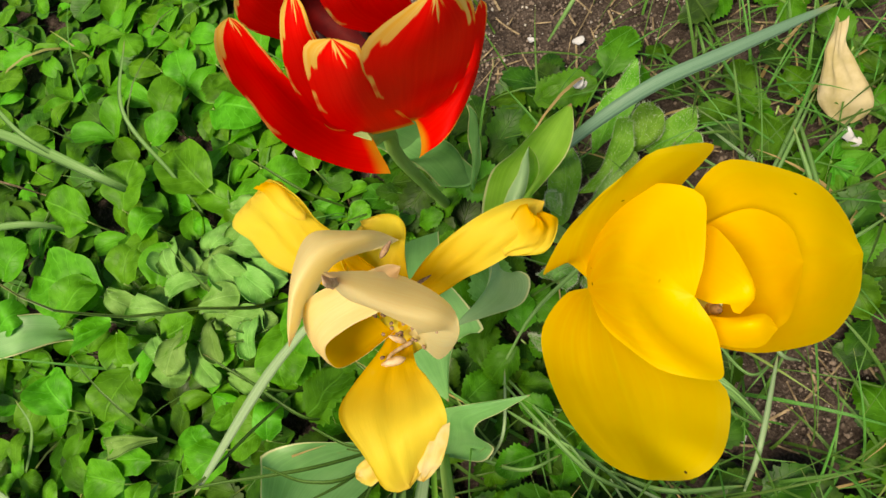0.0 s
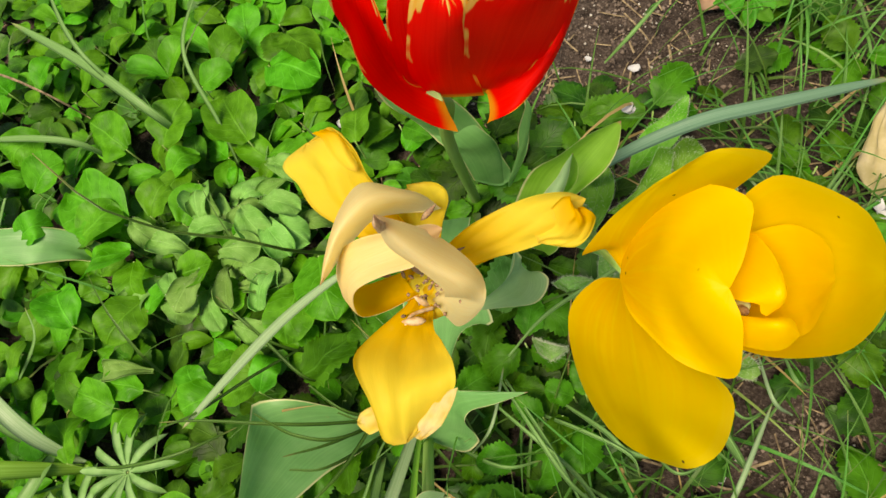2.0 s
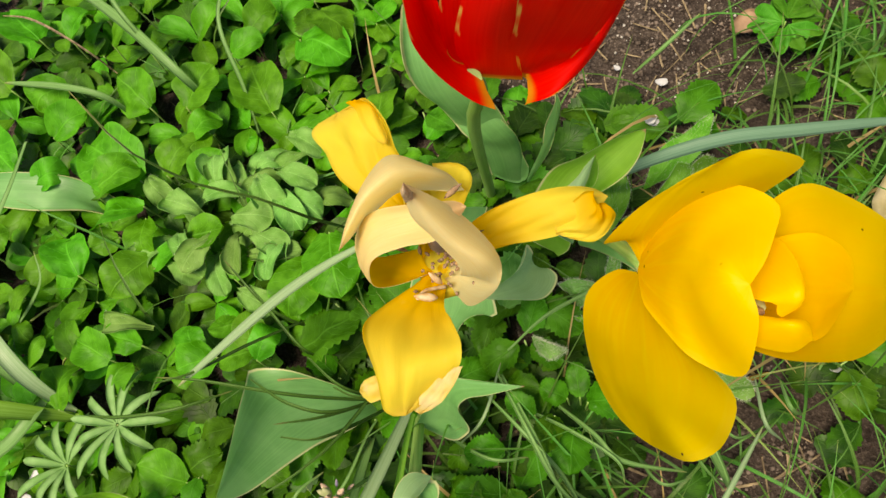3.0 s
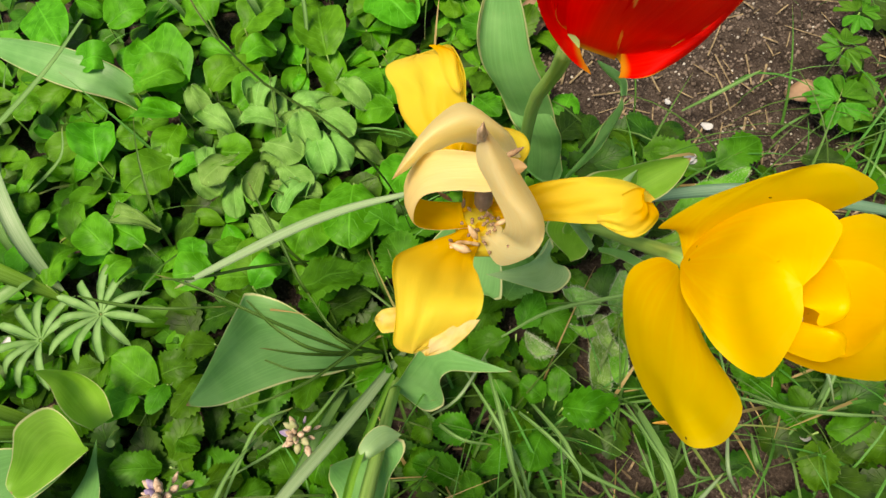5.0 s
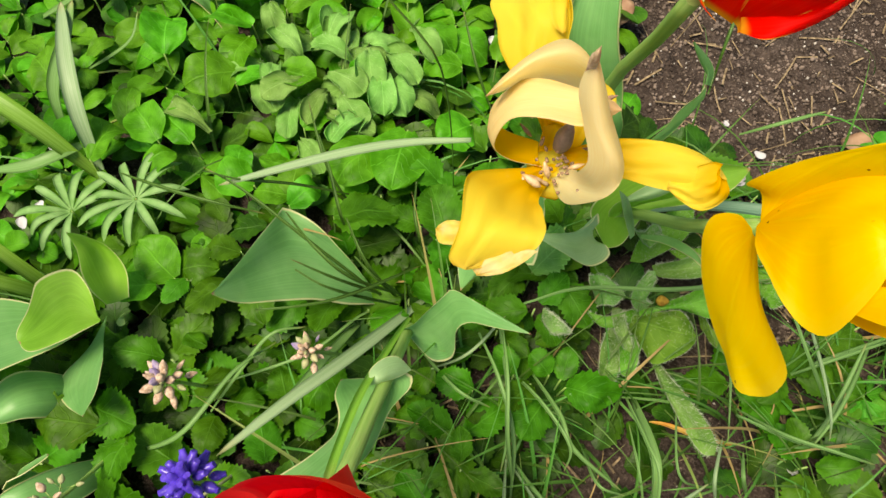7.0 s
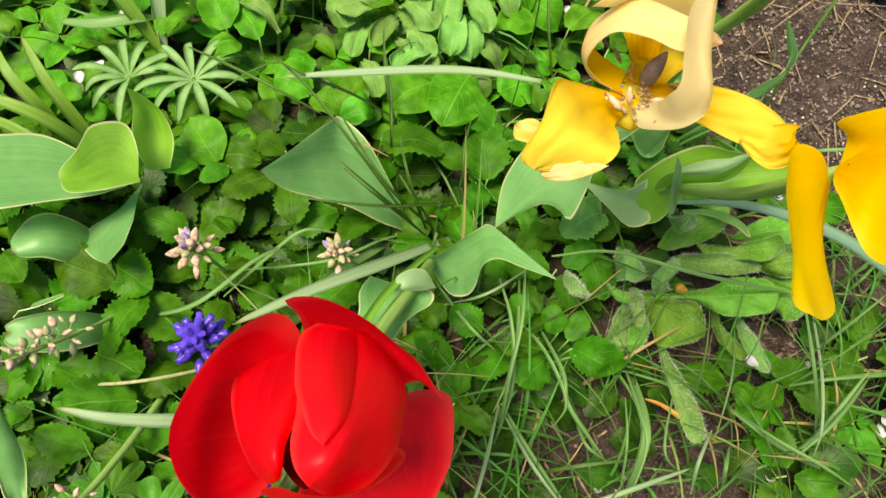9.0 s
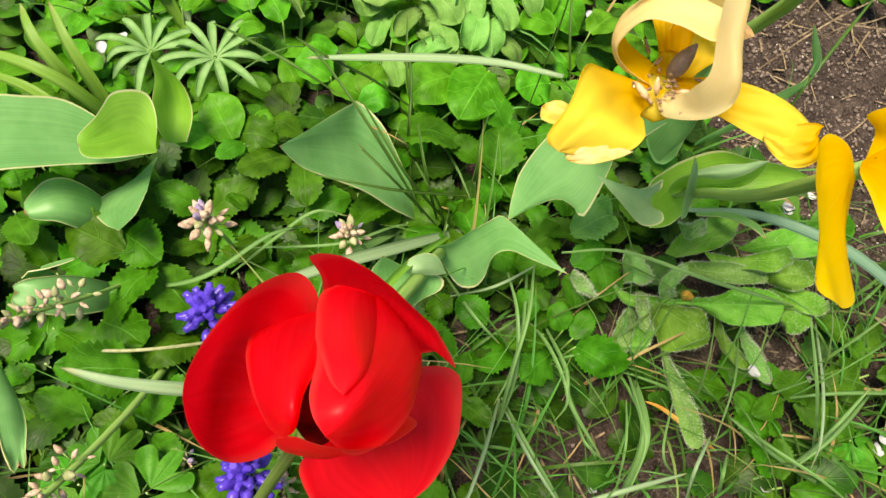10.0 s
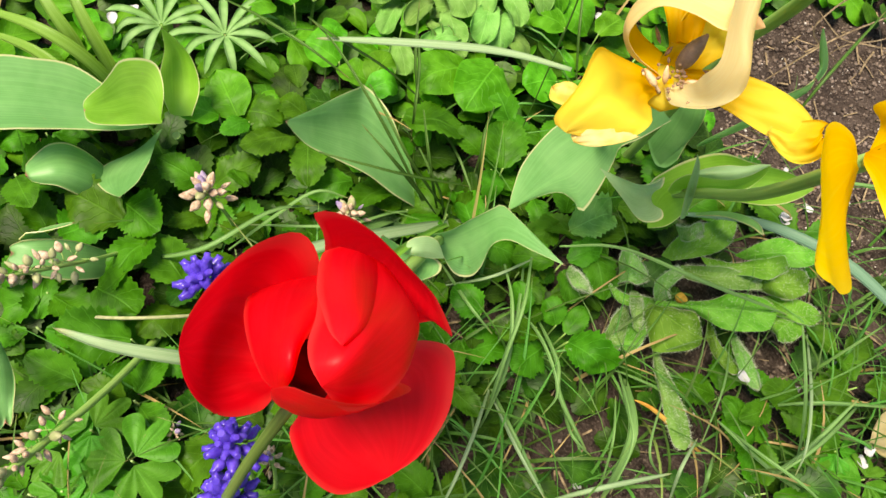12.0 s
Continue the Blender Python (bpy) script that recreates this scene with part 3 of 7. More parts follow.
# ---- withered tulip ----
W = holder("withered_tulip", (-0.055, 0.205, 0.0), "withered yellow tulip with curled beige petals", "tulip", "tulips in the bed")
tube("stem", W, STEM, [(-0.055, 0.205, -0.005), (-0.041, 0.175, 0.11), (-0.018, 0.136, 0.21), (-0.0010, 0.1110, 0.2960)], 0.0036, 0.0034)
WK = {"thick": 0.0005, "nu": 34, "nv": 18}
loft("petal", W, WILT_YELLOW, [(0.0010, 0.1040, 0.2980), (-0.0010, 0.0850, 0.3060), (0.0020, 0.0610, 0.3170), (-0.0000, 0.0430, 0.3050)], [(0.12, (-0.0060, 0.0990, 0.3030), (0.0050, 0.0980, 0.2990)), (0.42, (-0.0200, 0.0750, 0.3210), (0.0110, 0.0840, 0.3060)), (0.75, (-0.0100, 0.0490, 0.3150), (0.0190, 0.0660, 0.3110))], base=0.8, tip=7, ruffle=0.07, crinkle=0.10, **WK)
loft("petal_curl", W, WILT_MID, [(-0.0060, 0.0550, 0.3120), (-0.0120, 0.0510, 0.3150), (-0.0190, 0.0490, 0.3100)], [(0.5, (-0.0140, 0.0540, 0.3160), (-0.0110, 0.0460, 0.3100))], base=0.8, nu=14, nv=10, crinkle=0.3, label="pale curled petal tip")
loft("petal_curl", W, WILT_MID, [(0.0160, 0.0630, 0.3120), (0.0120, 0.0540, 0.3100), (0.0050, 0.0450, 0.3020)], [(0.6, (0.0030, 0.0500, 0.3070), (0.0160, 0.0530, 0.3090))], base=0.8, nu=14, nv=10, crinkle=0.3, label="pale curled petal tip")
loft("petal", W, WILT_YELLOW, [(0.0050, 0.1150, 0.3000), (0.0290, 0.1280, 0.3060), (0.0500, 0.1360, 0.3120), (0.0670, 0.1460, 0.3040)], [(0.3, (0.0170, 0.1300, 0.3090), (0.0260, 0.1190, 0.3010)), (0.75, (0.0470, 0.1440, 0.3120), (0.0530, 0.1290, 0.3010))], base=0.5, tip=5, ruffle=0.08, crinkle=0.16, seed=4, **WK)
loft("petal_curl", W, WILT_YELLOW, [(0.0640, 0.1370, 0.3160), (0.0650, 0.1330, 0.3120), (0.0590, 0.1290, 0.3060), (0.0490, 0.1270, 0.3030)], [(0.3, (0.0600, 0.1420, 0.3170), (0.0720, 0.1360, 0.3060)), (0.75, (0.0500, 0.1360, 0.3080), (0.0640, 0.1260, 0.3020))], base=0.4, tip=5, ruffle=0.04, crinkle=0.30, seed=14, nu=24, nv=16, label="wrinkled curled petal tip")
loft("petal", W, WILT_YELLOW, [(-0.0100, 0.1240, 0.3040), (-0.0310, 0.1430, 0.3140), (-0.0400, 0.1550, 0.3220), (-0.0540, 0.1690, 0.3180)], [(0.2, (-0.0180, 0.1230, 0.3060), (-0.0080, 0.1340, 0.3120)), (0.55, (-0.0500, 0.1410, 0.3120), (-0.0220, 0.1490, 0.3280)), (0.86, (-0.0680, 0.1590, 0.3090), (-0.0320, 0.1660, 0.3340))], base=0.7, tip=11, ruffle=0.08, crinkle=0.14, seed=8, **WK)
loft("petal_curl", W, WILT_YELLOW, [(-0.0420, 0.1670, 0.3330), (-0.0340, 0.1620, 0.3380), (-0.0290, 0.1540, 0.3360), (-0.0240, 0.1480, 0.3320)], [(0.5, (-0.0380, 0.1590, 0.3340), (-0.0300, 0.1620, 0.3340))], base=0.8, tip=5, nu=16, nv=8, crinkle=0.2, label="rolled petal margin")
petal("petal", W, WILT_PALE, [(0.0088, 0.1379, 0.3150), (0.0035, 0.1391, 0.3280), (-0.0040, 0.1376, 0.3380), (-0.0162, 0.1367, 0.3450), (-0.0238, 0.1264, 0.3450), (-0.0286, 0.1103, 0.3420), (-0.0303, 0.0969, 0.3390)], [(0.0060, 0.1385, 0.3120), (0.0020, 0.1329, 0.3360), (-0.0082, 0.1249, 0.3530), (-0.0172, 0.1139, 0.3560), (-0.0237, 0.1024, 0.3510), (-0.0299, 0.0965, 0.3400)], [(0.0048, 0.1343, 0.3200), (-0.0091, 0.1327, 0.3220), (-0.0170, 0.1271, 0.3280), (-0.0236, 0.1145, 0.3330), (-0.0270, 0.1040, 0.3370), (-0.0299, 0.0965, 0.3400)], ruffle=0.03, crinkle=0.05, nu=40, nv=20, seed=3)
petal("petal", W, WILT_PALE, [(-0.0009, 0.1042, 0.3020), (-0.0123, 0.0946, 0.3100), (-0.0190, 0.0895, 0.3220), (-0.0159, 0.0948, 0.3380), (-0.0032, 0.0994, 0.3450), (0.0094, 0.1028, 0.3470), (0.0155, 0.1099, 0.3480), (0.0192, 0.1157, 0.3510)], [(-0.0054, 0.1076, 0.3000), (-0.0201, 0.0985, 0.3040), (-0.0273, 0.0969, 0.3200), (-0.0192, 0.1028, 0.3420), (-0.0021, 0.1072, 0.3520), (0.0113, 0.1109, 0.3540), (0.0192, 0.1157, 0.3510)], [(-0.0097, 0.1138, 0.3020), (-0.0234, 0.1059, 0.3100), (-0.0307, 0.1056, 0.3200), (-0.0240, 0.1107, 0.3380), (-0.0149, 0.1134, 0.3460), (0.0011, 0.1154, 0.3500), (0.0143, 0.1174, 0.3510), (0.0192, 0.1157, 0.3510)], other=WILT_YELLOW, thick=0.0002, ruffle=0.03, crinkle=0.05, nu=40, nv=20, sides=(0, 1), seed=5)
petal("petal", W, WILT_PALE, [(0.0038, 0.1029, 0.3000), (0.0140, 0.0922, 0.3080), (0.0224, 0.0871, 0.3200), (0.0325, 0.0926, 0.3320), (0.0318, 0.1030, 0.3370), (0.0187, 0.1137, 0.3450), (0.0107, 0.1126, 0.3640), (0.0048, 0.1084, 0.3840)], [(0.0038, 0.1059, 0.3000), (0.0152, 0.1014, 0.3050), (0.0282, 0.0956, 0.3240), (0.0297, 0.0965, 0.3450), (0.0194, 0.0999, 0.3580), (0.0120, 0.1029, 0.3700), (0.0048, 0.1084, 0.3840)], [(0.0052, 0.1086, 0.3020), (0.0130, 0.1056, 0.3120), (0.0169, 0.0955, 0.3300), (0.0188, 0.0955, 0.3420), (0.0109, 0.1007, 0.3540), (0.0038, 0.1042, 0.3660), (0.0048, 0.1084, 0.3840)], ruffle=0.03, crinkle=0.05, nu=40, nv=20, seed=6)
petal("petal_tip", W, WILT_TIP, [(0.0041, 0.1053, 0.3740), (0.0048, 0.1045, 0.3840), (0.0068, 0.1060, 0.3900)], [(0.0063, 0.1049, 0.3780), (0.0072, 0.1026, 0.3890), (0.0068, 0.1060, 0.3900)], [(0.0076, 0.1075, 0.3740), (0.0078, 0.1059, 0.3840), (0.0068, 0.1060, 0.3900)], ruffle=0.25, crinkle=0.4, nu=16, nv=10, seed=9)
pod("pistil", W, PISTIL, (-0.0000, 0.1150, 0.3010), Vector((0.0020, 0.1140, 0.3250)) - Vector((-0.0000, 0.1150, 0.3010)), 0.028, 0.0043, "grey-brown withered pistil")
loft("petal", W, WILT_YELLOW, [(-0.0010, 0.1170, 0.2980), (-0.0050, 0.1330, 0.3010), (-0.0070, 0.1440, 0.3060), (-0.0080, 0.1490, 0.3120)], [(0.4, (-0.0130, 0.1230, 0.3030), (0.0060, 0.1330, 0.3020)), (0.75, (-0.0190, 0.1350, 0.3100), (0.0090, 0.1480, 0.3080))], base=0.8, tip=6, ruffle=0.10, crinkle=0.22, seed=17, **WK)
pod("receptacle", W, WILT_YELLOW, (0.0020, 0.1080, 0.2890), (0.05, -0.15, 1), 0.013, 0.0125, "orange-brown flower base")
tube("filament", W, FILAMENT, [(0.0050, 0.0990, 0.3000), (-0.0010, 0.0940, 0.3080), (-0.0030, 0.0890, 0.3120)], 0.0009, 0.0007)
for at, to, length, radius, m in (((0.0050, 0.0910, 0.3100), (-0.0050, 0.0890, 0.3150), 0.010, 0.0019, FILAMENT), ((0.0050, 0.0980, 0.3070), (-0.0000, 0.1000, 0.3150), 0.009, 0.0015, FILAMENT), ((0.0090, 0.1070, 0.3070), (0.0150, 0.1110, 0.3120), 0.008, 0.0012, FILAMENT), ((-0.0120, 0.1100, 0.3090), (-0.0190, 0.1090, 0.3160), 0.009, 0.0010, ANTHER), ((0.0050, 0.1270, 0.3300), (0.0130, 0.1310, 0.3380), 0.011, 0.0013, ANTHER), ((0.0090, 0.1190, 0.3080), (0.0210, 0.1230, 0.3110), 0.011, 0.0009, ANTHER), ((-0.0070, 0.1100, 0.3060), (-0.0070, 0.1120, 0.3120), 0.006, 0.0009, ANTHER)):
    pod("anther", W, m, at, Vector(to) - Vector(at), length, radius)
rng = random.Random(7)
for k in range(34):
    q = Vector((0.0050, 0.1060, 0.3040)) + Vector((rng.gauss(0, 0.005), rng.gauss(0, 0.005), rng.uniform(0, 0.004)))
    pod("pollen_crumb", W, ANTHER, q, (rng.uniform(-1, 1), rng.uniform(-1, 1), 0.5), rng.uniform(0.0015, 0.003), 0.0009, sides=5, rings=3)

# ---- yellow tulip ----
Y = holder("yellow_tulip", (-0.0080, 0.2410, 0.0000), "wide open golden yellow tulip leaning on its stem", "tulip", "tulips in the bed")
tube("stem", Y, STEM, [(-0.0080, 0.2430, -0.0050), (0.0150, 0.2150, 0.0900), (0.0420, 0.1850, 0.1700), (0.0660, 0.1510, 0.2450), (0.0850, 0.0980, 0.3600)], 0.0036, 0.0034)
petal("petal", Y, YELLOW, [(0.1007, 0.0982, 0.3620), (0.1126, 0.1079, 0.3850), (0.1195, 0.1124, 0.3950), (0.1257, 0.1113, 0.4010), (0.1377, 0.1010, 0.4080), (0.1422, 0.0916, 0.4100), (0.1444, 0.0813, 0.4080)], [(0.0966, 0.0941, 0.3600), (0.1232, 0.0913, 0.3660), (0.1369, 0.0864, 0.3850), (0.1427, 0.0827, 0.4030), (0.1444, 0.0813, 0.4080)], [(0.0988, 0.0880, 0.3620), (0.1090, 0.0718, 0.3800), (0.1189, 0.0649, 0.3920), (0.1299, 0.0637, 0.4010), (0.1356, 0.0657, 0.4050), (0.1413, 0.0725, 0.4080), (0.1444, 0.0813, 0.4080)], seed=1, nv=26)
petal("petal", Y, YELLOW, [(0.1023, 0.0976, 0.3630), (0.1136, 0.1010, 0.3800), (0.1232, 0.1015, 0.3900), (0.1288, 0.0987, 0.3960), (0.1327, 0.0913, 0.4020), (0.1334, 0.0827, 0.4020)], [(0.0981, 0.0934, 0.3620), (0.1162, 0.0895, 0.3720), (0.1274, 0.0861, 0.3840), (0.1334, 0.0827, 0.4020)], [(0.1003, 0.0875, 0.3630), (0.1099, 0.0762, 0.3800), (0.1190, 0.0701, 0.3900), (0.1263, 0.0697, 0.3980), (0.1304, 0.0757, 0.4020), (0.1334, 0.0827, 0.4020)], seed=2)
petal("petal", Y, YELLOW, [(0.1025, 0.0986, 0.3660), (0.1149, 0.0990, 0.3900), (0.1180, 0.0918, 0.4020), (0.1201, 0.0814, 0.4090), (0.1205, 0.0755, 0.4080), (0.1171, 0.0731, 0.4020)], [(0.1000, 0.0943, 0.3640), (0.1106, 0.0888, 0.3920), (0.1153, 0.0814, 0.4070), (0.1183, 0.0757, 0.4110), (0.1171, 0.0731, 0.4020)], [(0.1024, 0.0900, 0.3660), (0.1082, 0.0810, 0.3920), (0.1113, 0.0762, 0.4040), (0.1147, 0.0752, 0.4060), (0.1155, 0.0737, 0.4030), (0.1171, 0.0731, 0.4020)], seed=3)
petal("petal", Y, YELLOW, [(0.1055, 0.0823, 0.3720), (0.1115, 0.0742, 0.3980), (0.1164, 0.0716, 0.4060), (0.1217, 0.0714, 0.4070), (0.1244, 0.0684, 0.4020)], [(0.1052, 0.0803, 0.3700), (0.1117, 0.0706, 0.3990), (0.1176, 0.0682, 0.4100), (0.1244, 0.0684, 0.4020)], [(0.1047, 0.0775, 0.3680), (0.1115, 0.0690, 0.3880), (0.1162, 0.0660, 0.3950), (0.1208, 0.0654, 0.3990), (0.1244, 0.0684, 0.4020)], seed=4)
petal("petal", Y, YELLOW, [(0.0822, 0.0971, 0.3620), (0.0766, 0.1018, 0.3700), (0.0704, 0.0968, 0.3780), (0.0795, 0.1035, 0.3920), (0.0888, 0.1069, 0.4050), (0.0972, 0.1073, 0.4176)], [(0.0826, 0.0962, 0.3620), (0.0889, 0.1043, 0.3800), (0.0941, 0.1073, 0.4020), (0.0972, 0.1073, 0.4176)], [(0.0834, 0.0960, 0.3620), (0.0982, 0.1013, 0.3720), (0.1102, 0.1109, 0.3850), (0.1165, 0.1127, 0.4000), (0.1186, 0.1123, 0.4130), (0.1102, 0.1111, 0.4190), (0.1037, 0.1108, 0.4185), (0.0972, 0.1073, 0.4176)], seed=5, nv=24)
petal("petal", Y, YELLOW, [(0.0813, 0.0953, 0.3590), (0.0747, 0.0928, 0.3660), (0.0674, 0.0826, 0.3740), (0.0672, 0.0705, 0.3800), (0.0715, 0.0571, 0.3880), (0.0784, 0.0452, 0.3910), (0.0844, 0.0402, 0.3890), (0.0894, 0.0382, 0.3860)], [(0.0828, 0.0943, 0.3580), (0.0857, 0.0798, 0.3625), (0.0879, 0.0640, 0.3670), (0.0893, 0.0495, 0.3740), (0.0894, 0.0382, 0.3860)], [(0.0845, 0.0942, 0.3570), (0.0967, 0.0780, 0.3510), (0.1097, 0.0675, 0.3500), (0.1155, 0.0598, 0.3520), (0.1139, 0.0500, 0.3580), (0.1085, 0.0414, 0.3670), (0.1000, 0.0366, 0.3710), (0.0894, 0.0382, 0.3860)], seed=6, nv=24)
petal("petal", Y, YELLOW, [(0.0817, 0.0950, 0.3640), (0.0829, 0.1048, 0.3700), (0.0866, 0.1114, 0.3780), (0.0963, 0.1126, 0.3920), (0.1073, 0.1086, 0.4020), (0.1142, 0.1027, 0.4055), (0.1130, 0.0938, 0.4090), (0.1104, 0.0836, 0.4130), (0.1069, 0.0767, 0.4140)], [(0.0816, 0.0941, 0.3640), (0.0923, 0.0862, 0.3950), (0.1002, 0.0798, 0.4130), (0.1068, 0.0765, 0.4150)], [(0.0817, 0.0932, 0.3640), (0.0842, 0.0820, 0.3710), (0.0899, 0.0729, 0.3770), (0.0968, 0.0653, 0.3800), (0.1055, 0.0617, 0.3800), (0.1111, 0.0601, 0.3860), (0.1112, 0.0630, 0.4000), (0.1101, 0.0695, 0.4110), (0.1069, 0.0767, 0.4140)], seed=7, nv=26)
pod("pistil", Y, CAPSULE_GREEN, (0.1110, 0.0850, 0.3720), Vector((0.1150, 0.0760, 0.3980)) - Vector((0.1110, 0.0850, 0.3720)), 0.022, 0.004)
pod("anther", Y, ANTHER, (0.1120, 0.0790, 0.3850), Vector((0.1140, 0.0750, 0.3980)) - Vector((0.1120, 0.0790, 0.3850)), 0.012, 0.0018)

# ---- red tulip ----
R = holder("red_tulip", (0.0360, -0.2240, 0.0000), "deep red tulip in full bloom on a leaning stem", "tulip", "tulips in the bed")
tube("stem", R, OLIVE_STEM, [(0.0360, -0.2250, -0.0050), (0.0320, -0.1710, 0.1200), (0.0270, -0.1360, 0.2000), (0.0260, -0.1070, 0.2700)], 0.0031, 0.0028)
petal("petal", R, RED, [(0.0149, -0.0956, 0.2620), (-0.0044, -0.0793, 0.2750), (-0.0107, -0.0738, 0.2950), (-0.0187, -0.0777, 0.3080), (-0.0213, -0.0949, 0.3120), (-0.0166, -0.1157, 0.3120), (-0.0100, -0.1297, 0.3080), (-0.0042, -0.1355, 0.3040)], [(0.0137, -0.1016, 0.2620), (-0.0004, -0.1142, 0.2620), (-0.0075, -0.1263, 0.2740), (-0.0042, -0.1355, 0.3040)], [(0.0190, -0.1074, 0.2650), (0.0247, -0.1162, 0.2850), (0.0273, -0.1231, 0.2920), (0.0234, -0.1338, 0.2970), (0.0143, -0.1391, 0.3000), (0.0049, -0.1390, 0.3020), (-0.0042, -0.1355, 0.3040)], seed=1, nv=26)
petal("petal", R, RED, [(0.0209, -0.0994, 0.2620), (0.0307, -0.1095, 0.2620), (0.0350, -0.1169, 0.2620), (0.0475, -0.1199, 0.2620), (0.0577, -0.1187, 0.2620), (0.0661, -0.1138, 0.2620), (0.0706, -0.1034, 0.2590), (0.0718, -0.0930, 0.2560)], [(0.0208, -0.0953, 0.2620), (0.0407, -0.0912, 0.2500), (0.0575, -0.0908, 0.2470), (0.0718, -0.0930, 0.2560)], [(0.0220, -0.0851, 0.2620), (0.0271, -0.0585, 0.2500), (0.0326, -0.0420, 0.2400), (0.0426, -0.0343, 0.2350), (0.0572, -0.0462, 0.2400), (0.0670, -0.0602, 0.2460), (0.0721, -0.0770, 0.2520), (0.0718, -0.0930, 0.2560)], seed=2, nv=26)
petal("petal", R, RED, [(0.0142, -0.0924, 0.2620), (-0.0043, -0.0767, 0.2850), (-0.0076, -0.0738, 0.3180), (-0.0115, -0.0760, 0.3360), (-0.0064, -0.0668, 0.3340), (0.0021, -0.0603, 0.3280), (0.0107, -0.0556, 0.3200)], [(0.0168, -0.0928, 0.2620), (0.0131, -0.0686, 0.2720), (0.0092, -0.0544, 0.2960), (0.0107, -0.0556, 0.3200)], [(0.0191, -0.0915, 0.2620), (0.0252, -0.0624, 0.2700), (0.0343, -0.0507, 0.2900), (0.0460, -0.0524, 0.3050), (0.0321, -0.0504, 0.3120), (0.0221, -0.0531, 0.3170), (0.0107, -0.0556, 0.3200)], seed=3, nv=26)
petal("petal", R, RED, [(-0.0232, -0.0845, 0.2600), (-0.0197, -0.0990, 0.2760), (-0.0100, -0.1079, 0.2900), (0.0028, -0.1134, 0.3030), (0.0158, -0.1165, 0.3120), (0.0242, -0.1177, 0.3160), (0.0302, -0.1161, 0.3180)], [(-0.0169, -0.0769, 0.2700), (-0.0001, -0.0935, 0.3080), (0.0160, -0.1056, 0.3330), (0.0268, -0.1125, 0.3400), (0.0302, -0.1161, 0.3180)], [(-0.0074, -0.0608, 0.2750), (0.0064, -0.0763, 0.3030), (0.0179, -0.0913, 0.3250), (0.0259, -0.1032, 0.3380), (0.0301, -0.1079, 0.3410), (0.0321, -0.1107, 0.3360), (0.0320, -0.1134, 0.3260), (0.0302, -0.1161, 0.3180)], seed=4)
petal("petal", R, RED, [(0.0297, -0.1009, 0.2680), (0.0361, -0.1122, 0.2900), (0.0343, -0.1172, 0.3120), (0.0321, -0.1193, 0.3260), (0.0316, -0.1185, 0.3340)], [(0.0328, -0.0923, 0.2680), (0.0448, -0.0996, 0.2900), (0.0412, -0.1115, 0.3250), (0.0316, -0.1185, 0.3340)], [(0.0408, -0.0732, 0.2700), (0.0521, -0.0740, 0.2950), (0.0541, -0.0887, 0.3270), (0.0492, -0.1013, 0.3390), (0.0421, -0.1099, 0.3450), (0.0352, -0.1140, 0.3410), (0.0316, -0.1185, 0.3340)], seed=5)
petal("petal", R, RED, [(-0.0047, -0.0694, 0.3120), (-0.0028, -0.0780, 0.3200), (0.0093, -0.0876, 0.3330), (0.0221, -0.0962, 0.3450), (0.0294, -0.1038, 0.3500), (0.0362, -0.1071, 0.3530), (0.0424, -0.1072, 0.3500)], [(0.0112, -0.0574, 0.3060), (0.0273, -0.0639, 0.3220), (0.0375, -0.0837, 0.3470), (0.0420, -0.0984, 0.3560), (0.0424, -0.1072, 0.3500)], [(0.0281, -0.0548, 0.2880), (0.0388, -0.0639, 0.3050), (0.0493, -0.0779, 0.3220), (0.0524, -0.0918, 0.3250), (0.0491, -0.1028, 0.3280), (0.0424, -0.1072, 0.3500)], seed=6, nv=28, nu=34)
petal("petal", R, RED, [(-0.0027, -0.0709, 0.3180), (-0.0007, -0.0788, 0.3260), (0.0111, -0.0888, 0.3390), (0.0214, -0.0946, 0.3490), (0.0311, -0.0975, 0.3560), (0.0372, -0.0971, 0.3590)], [(0.0055, -0.0642, 0.3180), (0.0234, -0.0775, 0.3400), (0.0334, -0.0878, 0.3550), (0.0372, -0.0971, 0.3590)], [(0.0043, -0.0453, 0.2720), (0.0212, -0.0543, 0.2840), (0.0342, -0.0692, 0.2980), (0.0372, -0.0864, 0.3300), (0.0372, -0.0971, 0.3590)], seed=7, nv=24)
# Filler sheet behind the opening, coloured with blotch and painted inner shade.
petal("petal", R, BLOTCH_AND_SHADE, [(0.0070, -0.1017, 0.2850), (0.0214, -0.1089, 0.2970), (0.0335, -0.1103, 0.3050), (0.0382, -0.1086, 0.3100)], [(0.0099, -0.0923, 0.2750), (0.0245, -0.1002, 0.2870), (0.0382, -0.1086, 0.3100)], [(0.0189, -0.0838, 0.2850), (0.0322, -0.0929, 0.2970), (0.0384, -0.1031, 0.3050), (0.0382, -0.1086, 0.3100)], seed=8, nu=16, nv=12)

# ---- tulip leaves ----
def lleaf(owner, spine, sections, material=TLEAF, **kw):
    kw = {"base": 0.5, "tip": 4, "point": True, "nu": 32, "nv": 14, **kw}
    return loft("leaf", owner, material, spine, sections, 0.0007, **kw)


def tleaf(owner, spine, left, right, material=TLEAF, **kw):
    kw = {"mid": 0.5, "base": 0.5, "tip": 1.7, "nu": 26, "nv": 12, **kw}
    return sheet("leaf", owner, material, spine, left, right, 0.0007, **kw)


